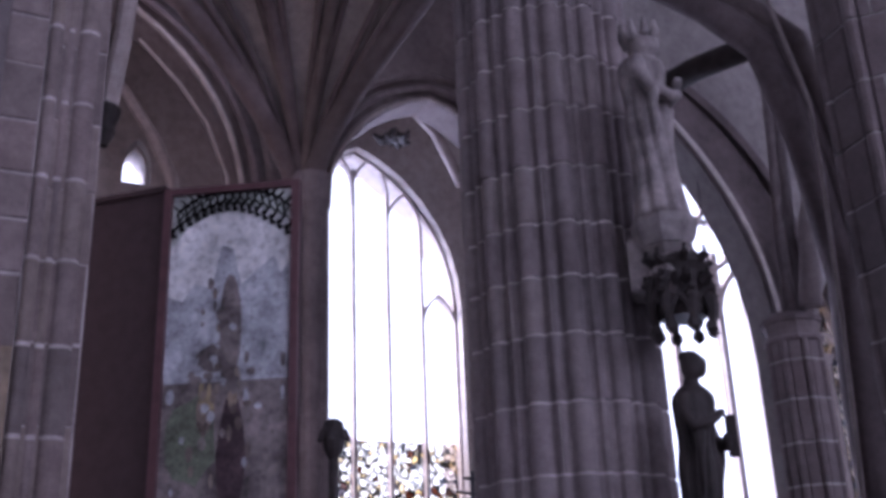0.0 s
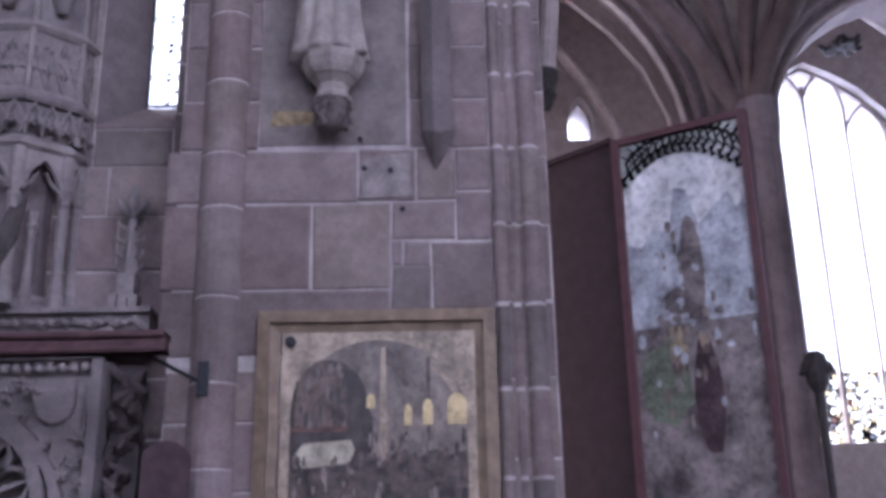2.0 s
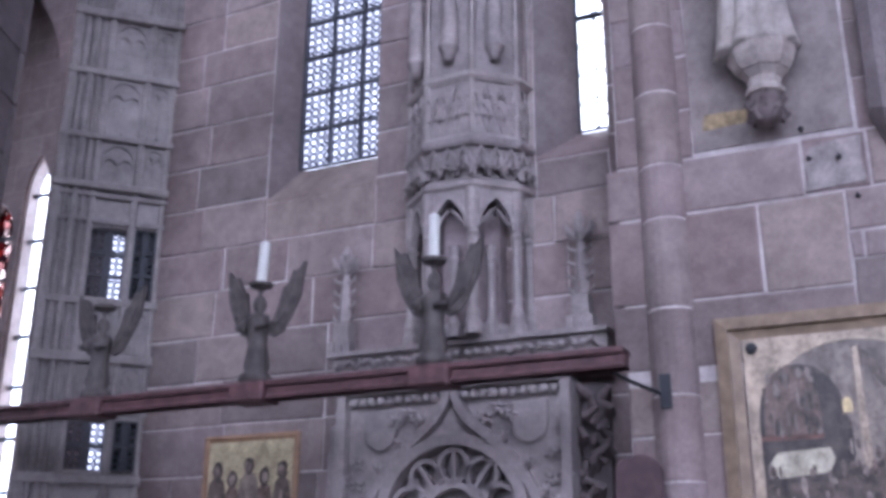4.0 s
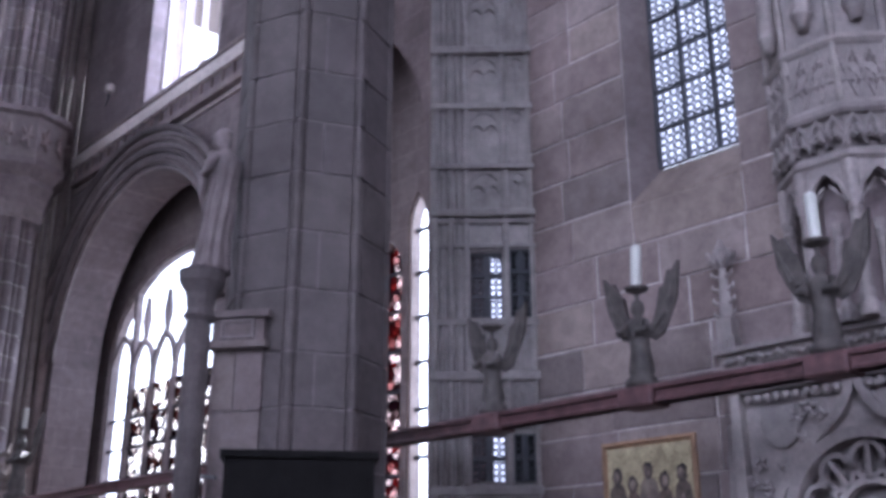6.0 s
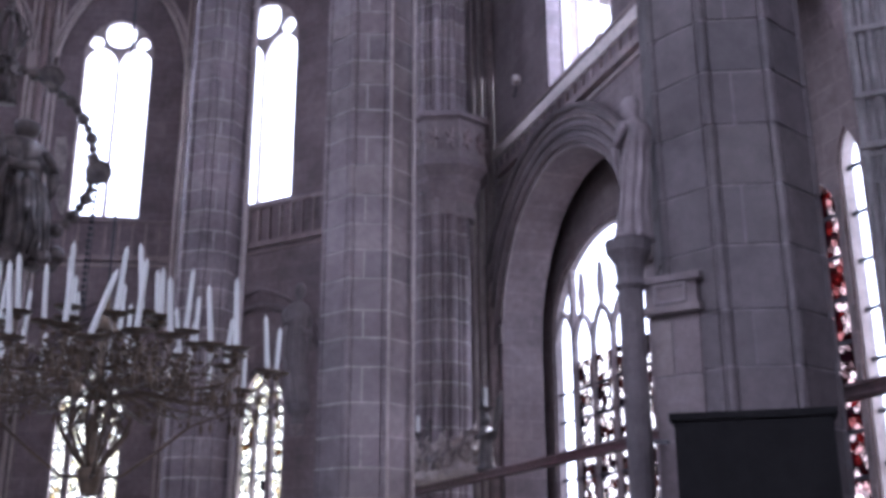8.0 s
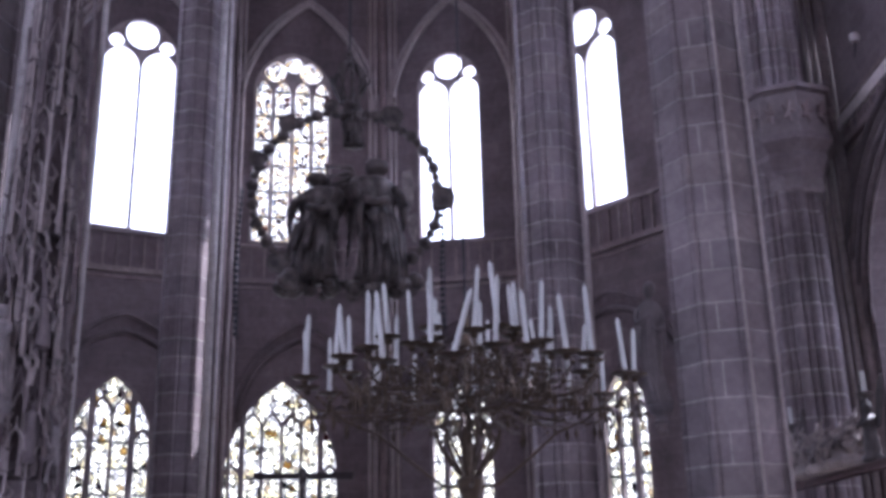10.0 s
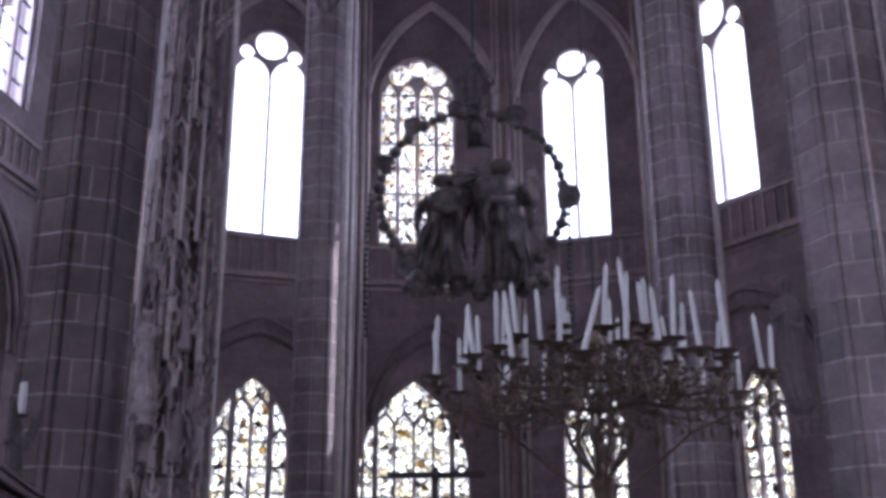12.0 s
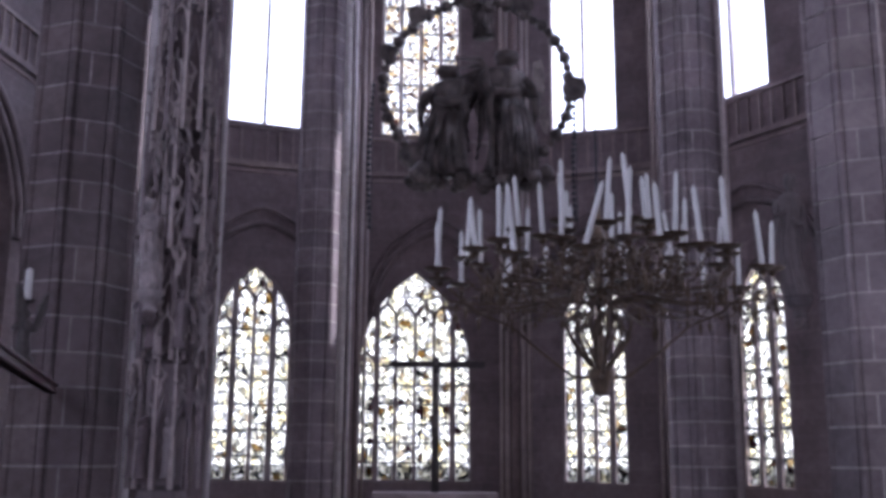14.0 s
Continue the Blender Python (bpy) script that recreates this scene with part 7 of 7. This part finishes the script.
for k in range(56):
    a = 2 * math.pi * k / 56
    bm = bmesh.new()
    q = 0.1 + 0.04 * (k % 2)
    lathe(bm, [(0.015, -q), (q * 0.8, -q * 0.5), (q, 0.0), (q * 0.75, q * 0.55), (0.015, q)], 7)
    bm.transform(Matrix.Translation(ring_at(a, rng.uniform(0.985, 1.02))) @ Euler((rng.uniform(0, 3), rng.uniform(0, 3), 0)).to_matrix().to_4x4())
    part("rose", bm, GILT, wr)
for k, (a, r) in enumerate(((62, 0.24), (128, 0.2), (158, 0.17), (358, 0.25), (228, 0.24), (300, 0.2), (100, 0.16))):
    bm = bmesh.new()
    lathe(bm, [(r * 0.2, -0.07), (r * 0.9, -0.06), (r, -0.02), (r, 0.02), (r * 0.8, 0.03), (r * 0.75, 0.01), (r * 0.2, 0.04)], 20)
    bm.transform(Matrix.Translation(ring_at(radians(a), 1.05) + Vector((0, -0.1, 0))) @ Matrix.Rotation(math.pi / 2, 4, 'X'))
    part("medallion", bm, GILT, wr, "round carved medallion")
bm = bmesh.new()
for k in range(9):
    a = 2 * math.pi * k / 9
    tube(bm, [(-0.1 + 0.16 * math.cos(a), 0.16 * math.sin(a), 1.72), (-0.1 + 0.34 * math.cos(a), 0.34 * math.sin(a), 2.1), (-0.1 + 0.22 * math.cos(a), 0.22 * math.sin(a), 2.5), (-0.1, 0, 2.7)], 0.055, 6, 0.035)
    tube(bm, [(-0.1 + 0.3 * math.cos(a), 0.3 * math.sin(a), 2.05), (-0.1 + 0.42 * math.cos(a), 0.42 * math.sin(a), 2.2), (-0.1 + 0.36 * math.cos(a), 0.36 * math.sin(a), 2.36)], 0.045, 6, 0.015)
lathe(bm, [(0.02, 2.6), (0.12, 2.68), (0.05, 2.76), (0.09, 2.84), (0.01, 2.92)], 9, (-0.1, 0, 0))
part("crown", bm, GILT, wr, "openwork leafy crown over the wreath")
bm = bmesh.new()
tube(bm, [(-0.1, 0, 2.9), (-0.1, 0, 24 - zc)], 0.02, 6)
part("hanging_chain", bm, LEAD, wr)
for x0, z0, n in ((-2.2, -0.2, 24), (1.78, -0.55, 20)):
    for k in range(n):
        bm = bmesh.new()
        lathe(bm, [(0.01, -0.055), (0.05, 0), (0.01, 0.055)], 7)
        bm.transform(Matrix.Translation((x0 - 0.06 * math.sin(k * 0.12), 0.1, z0 - 0.125 * k)))
        part("rosary_bead", bm, LEAD, wr)
    bm = bmesh.new()
    e = RC.x + (-1.6 if x0 < 0 else 1.6)
    tube(bm, [(e, 0, RC.z + 0.4), (x0, 0.05, z0 + 0.1), (x0, 0.1, z0 - 0.125 * n)], 0.012, 6)
    part("rosary_cord", bm, LEAD, wr)


def group_figure(label, x, z, h, r, turn, seed, material, lean, wing=None, crown=False):
    bm = bmesh.new()
    robe(bm, h, r, folds=11, seed=seed, lean=lean, crown=crown)
    rng = random.Random(seed)
    # broad folds that fall from the knees
    for k in range(9):
        a = math.pi + rng.uniform(-1.3, 1.3)
        c, s = math.cos(a), math.sin(a)
        tube(bm, [(r * 0.7 * c, r * 0.8 * s + lean * 0.8, h * 0.5), (r * 1.0 * c, r * 1.05 * s + lean * 0.6, h * 0.3), (r * 1.1 * c, r * (1.15 * s + rng.uniform(-0.2, 0.2)), h * 0.08), (r * 0.9 * c, r * 1.1 * s, -h * 0.05)], r * 0.16, 7, r * 0.07)
    if wing:
        lo, tip, s = wing
        for k in range(7):
            f = k / 6
            tube(bm, [(r * 0.5, s * r * 0.5, h * 0.74), (r * 0.75, s * (r * 0.9 + 0.1 * f), h * (0.95 - 0.3 * f)), (r * 0.7, s * (r * 1.1 + tip * (1 - 0.35 * f)), h * (0.9 - 0.5 * f)), (r * 0.6, s * (r * 0.9 + tip * (0.85 - 0.25 * f)), h * (0.62 - lo * f))], r * 0.17, 6, r * 0.05)
    o = obj("statue", bm, material, smooth=True)
    o.matrix_world = at_group @ Matrix.Translation((x, 0, z)) @ Matrix.Rotation(radians(turn), 4, 'Z')
    return tagged(o, label, "statue", "wreath figures")


group_figure("dark gilded carved kneeling figure inside the hanging wreath", -0.78, -2.05, 2.2, 0.47, 60, 41, GILT, -0.1, (0.5, 0.25, -1))
group_figure("dark gilded carved robed figure with a wing inside the hanging wreath", 0.5, -2.1, 2.55, 0.5, 125, 43, GILT, 0.1, (0.45, 0.5, 1))
group_figure("small carved crowned figure at the top of the wreath", 0.0, 0.75, 0.95, 0.2, 90, 47, GILT, 0.03, None, True)
bm = bmesh.new()
for k in range(34):
    x = rng.uniform(-1.5, 1.2)
    r = rng.uniform(0.1, 0.2)
    lathe(bm, [(r * 0.3, -r * 0.9), (r * 0.85, -r * 0.5), (r, 0.0), (r * 0.8, r * 0.55), (r * 0.25, r * 0.9)], 9, (x, rng.uniform(-0.3, 0.25), -2.2 + rng.uniform(-0.17, 0.06) + 0.1 * (x + 0.15) ** 2))
part("cloud_base", bm, GILT, wr, "carved cloud below the figures")
bm = bmesh.new()
for x, z, w, h in ((1.08, -0.1, 0.22, 0.75), (1.18, -0.9, 0.16, 0.5)):
    v = [bm.verts.new((x + w * c, 0.16 + 0.05 * c, z + h * d)) for c, d in ((-0.5, 0.5), (0.3, 0.6), (0.6, 0.1), (0.4, -0.6), (-0.1, -0.5), (-0.6, -0.1))]
    v2 = [bm.verts.new(p.co + Vector((0, 0.06, 0))) for p in v]
    bm.faces.new(v), bm.faces.new(v2[::-1])
    for i in range(6):
        bm.faces.new((v[i], v[(i + 1) % 6], v2[(i + 1) % 6], v2[i]))
part("fluttering_cloth", bm, GILT_PALE, wr, "pale gilded cloth behind the figure")

# altar cross
CR = Vector((*polar(9.6, 22.0), 0))
cr = empty("altar_cross", Matrix.Translation(CR) @ Matrix.Rotation(radians(9.6), 4, 'Z'), "tall dark altar cross with a carved figure before the windows", "cross")
bm = bmesh.new()
box(bm, -0.075, 0.075, -0.05, 0.05, 0.95, 3.78)
part("upright", bm, STATUE_DARK, cr)
bm = bmesh.new()
box(bm, -1.02, 1.05, -0.045, 0.045, 3.56, 3.7)
part("crossbar", bm, STATUE_DARK, cr)
bm = bmesh.new()
robe(bm, 1.6, 0.11, arms=False, seed=50, n=14)
bm.transform(Matrix.Translation((0, -0.12, 2.1)))
part("carved_figure", bm, GILT, cr, smooth=True)
bm = bmesh.new()
box(bm, -1.3, 1.3, -0.5, 0.5, 0, 0.95)
part("altar_block", bm, STONE, cr)

# tower tabernacle of openwork stone
TB = Vector((*polar(24.2, 15.4), 0))
tb = empty("tabernacle_tower", Matrix.Translation(TB), "tall openwork sandstone tabernacle tower of pinnacles and figures", "tower")
bm = bmesh.new()
lathe(bm, [(0.55, 0), (0.5, 0.3), (0.4, 0.6), (0.36, 1.2), (0.3, 3.2)], 8)
part("foot", bm, STONE_PIER, tb)
bm = bmesh.new()
lathe(bm, [(0.3, 3.2), (0.26, 8.0), (0.2, 14.0), (0.06, 19.0)], 8)
part("core", bm, STONE_BROWN, tb)
rng = random.Random(33)
for lev, (z0, h, R, n) in enumerate(((1.2, 2.4, 0.54, 13), (3.0, 2.6, 0.56, 14), (4.6, 2.9, 0.56, 14), (6.4, 3.1, 0.5, 13), (8.4, 3.3, 0.46, 12), (10.6, 3.4, 0.38, 10), (13.0, 3.6, 0.28, 8))):
    for k in range(n):
        a = 2 * math.pi * (k + 0.5 * (lev % 2)) / n
        c, s = math.cos(a), math.sin(a)
        hh = h * rng.uniform(0.85, 1.15)
        rr = R * rng.uniform(0.6, 1.1)
        bm = bmesh.new()
        tube(bm, [(rr * c, rr * s, z0), (rr * c, rr * s, z0 + hh * 0.55), (rr * 0.93 * c, rr * 0.93 * s, z0 + hh)], 0.045, 4, 0.01)
        pin = part("pinnacle", bm, STONE_PALE if k % 3 else STONE_PIER, tb)
        for j in range(4):
            z = z0 + hh * (0.5 + 0.12 * j)
            bm = bmesh.new()
            for q in (-1, 1):
                tube(bm, [(rr * c, rr * s, z), (rr * c - q * 0.06 * s, rr * s + q * 0.06 * c, z + 0.03), (rr * c - q * 0.07 * s, rr * s + q * 0.07 * c, z + 0.08)], 0.022, 5, 0.01)
            part("crocket", bm, STONE_PIER, pin)
        a2 = a + 2 * math.pi / n
        bm = bmesh.new()
        m = (a + a2) / 2
        tube(bm, [(rr * c, rr * s, z0 + hh * 0.3), (rr * 0.98 * math.cos(m - 0.15), rr * 0.98 * math.sin(m - 0.15), z0 + hh * 0.42), (rr * math.cos(m), rr * math.sin(m), z0 + hh * 0.52), (rr * 0.98 * math.cos(m + 0.15), rr * 0.98 * math.sin(m + 0.15), z0 + hh * 0.42), (R * math.cos(a2), R * math.sin(a2), z0 + hh * 0.3)], 0.028, 5)
        part("tracery_arch", bm, STONE_PIER, tb)
    if lev in (0, 1, 2, 3, 4):
        for k in range(3):
            a = -1.0 - k * 0.9 + lev
            bm = bmesh.new()
            robe(bm, 0.85, 0.12, arms=False, seed=60 + lev * 5 + k, n=14)
            bm.transform(Matrix.Translation((R * 0.8 * math.cos(a), R * 0.8 * math.sin(a), z0 + 0.15)))
            part("niche_figure", bm, STONE_PIER if k else CARVE, tb, smooth=True)
    bm = bmesh.new()
    lathe(bm, [(R * 0.6, z0 - 0.05), (R * 0.7, z0), (R * 0.7, z0 + 0.05), (R * 0.55, z0 + 0.1)], 8)
    part("string", bm, STONE_SHADED, tb)
lace = []
for k in range(5):
    bm = bmesh.new()
    if k < 3:
        tube(bm, [(0, 0, -0.14), (0.03, 0.02, -0.02), (0.0, 0.06, 0.08), (0.02 + 0.02 * k, 0.0, 0.16)], 0.035, 5, 0.012)
        tube(bm, [(0.02, 0.0, 0.0), (0.05, -0.05, 0.05), (0.03, -0.07, 0.11)], 0.024, 5, 0.01)
    else:
        tube(bm, [(0.02, -0.09, -0.1), (0.03, -0.06, 0.04), (0.03, 0.0, 0.13), (0.03, 0.06, 0.04), (0.02, 0.09, -0.1)], 0.02, 5)
        tube(bm, [(0.03, 0.0, 0.1), (0.03, 0.0, 0.24)], 0.018, 5, 0.006)
    lace.append(shared("carved_lace", bm, STONE_PALE if k % 2 else STATUE_GREY))
for k in range(280):
    z = rng.uniform(2.2, 9.5)
    a = rng.uniform(0, 2 * math.pi)
    r = rng.uniform(0.36, 0.56) * (1.08 - 0.03 * z)
    o = new("carved_lace", lace[k % 5])
    o.parent = tb
    o.matrix_local = Matrix.Translation((r * math.cos(a), r * math.sin(a), z)) @ Matrix.Rotation(a, 4, 'Z') @ Matrix.Scale(rng.uniform(0.8, 1.6), 4)
statue(Vector((*polar(25.45, 14.85), 3.95)), 1.35, 0.17, STATUE_GREY, "pale stone figure at the tabernacle tower", face=60, seed=71, lean=0.12)
console(Vector((*polar(25.45, 14.85), 3.95)), 0.18, 0.5, CARVE, "carved console on the tabernacle tower")

# beam on the north side, with its candle-bearer
nbm = carpet_beam(0.0, 0.0, 9.0, 2.53, 2.67, "red-painted moulded timber beam on the north side")
nbm.matrix_world = Matrix.Translation((-8.02, 13.84, 0)) @ Matrix.Rotation(radians(204.8), 4, 'Z')
angel((*polar(31.65, 12.45), 2.67), 0.0, 0.88)

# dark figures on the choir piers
for az, d, z, h, m in ((-10.2, 16.4, 4.1, 2.0, STONE_SHADED),):
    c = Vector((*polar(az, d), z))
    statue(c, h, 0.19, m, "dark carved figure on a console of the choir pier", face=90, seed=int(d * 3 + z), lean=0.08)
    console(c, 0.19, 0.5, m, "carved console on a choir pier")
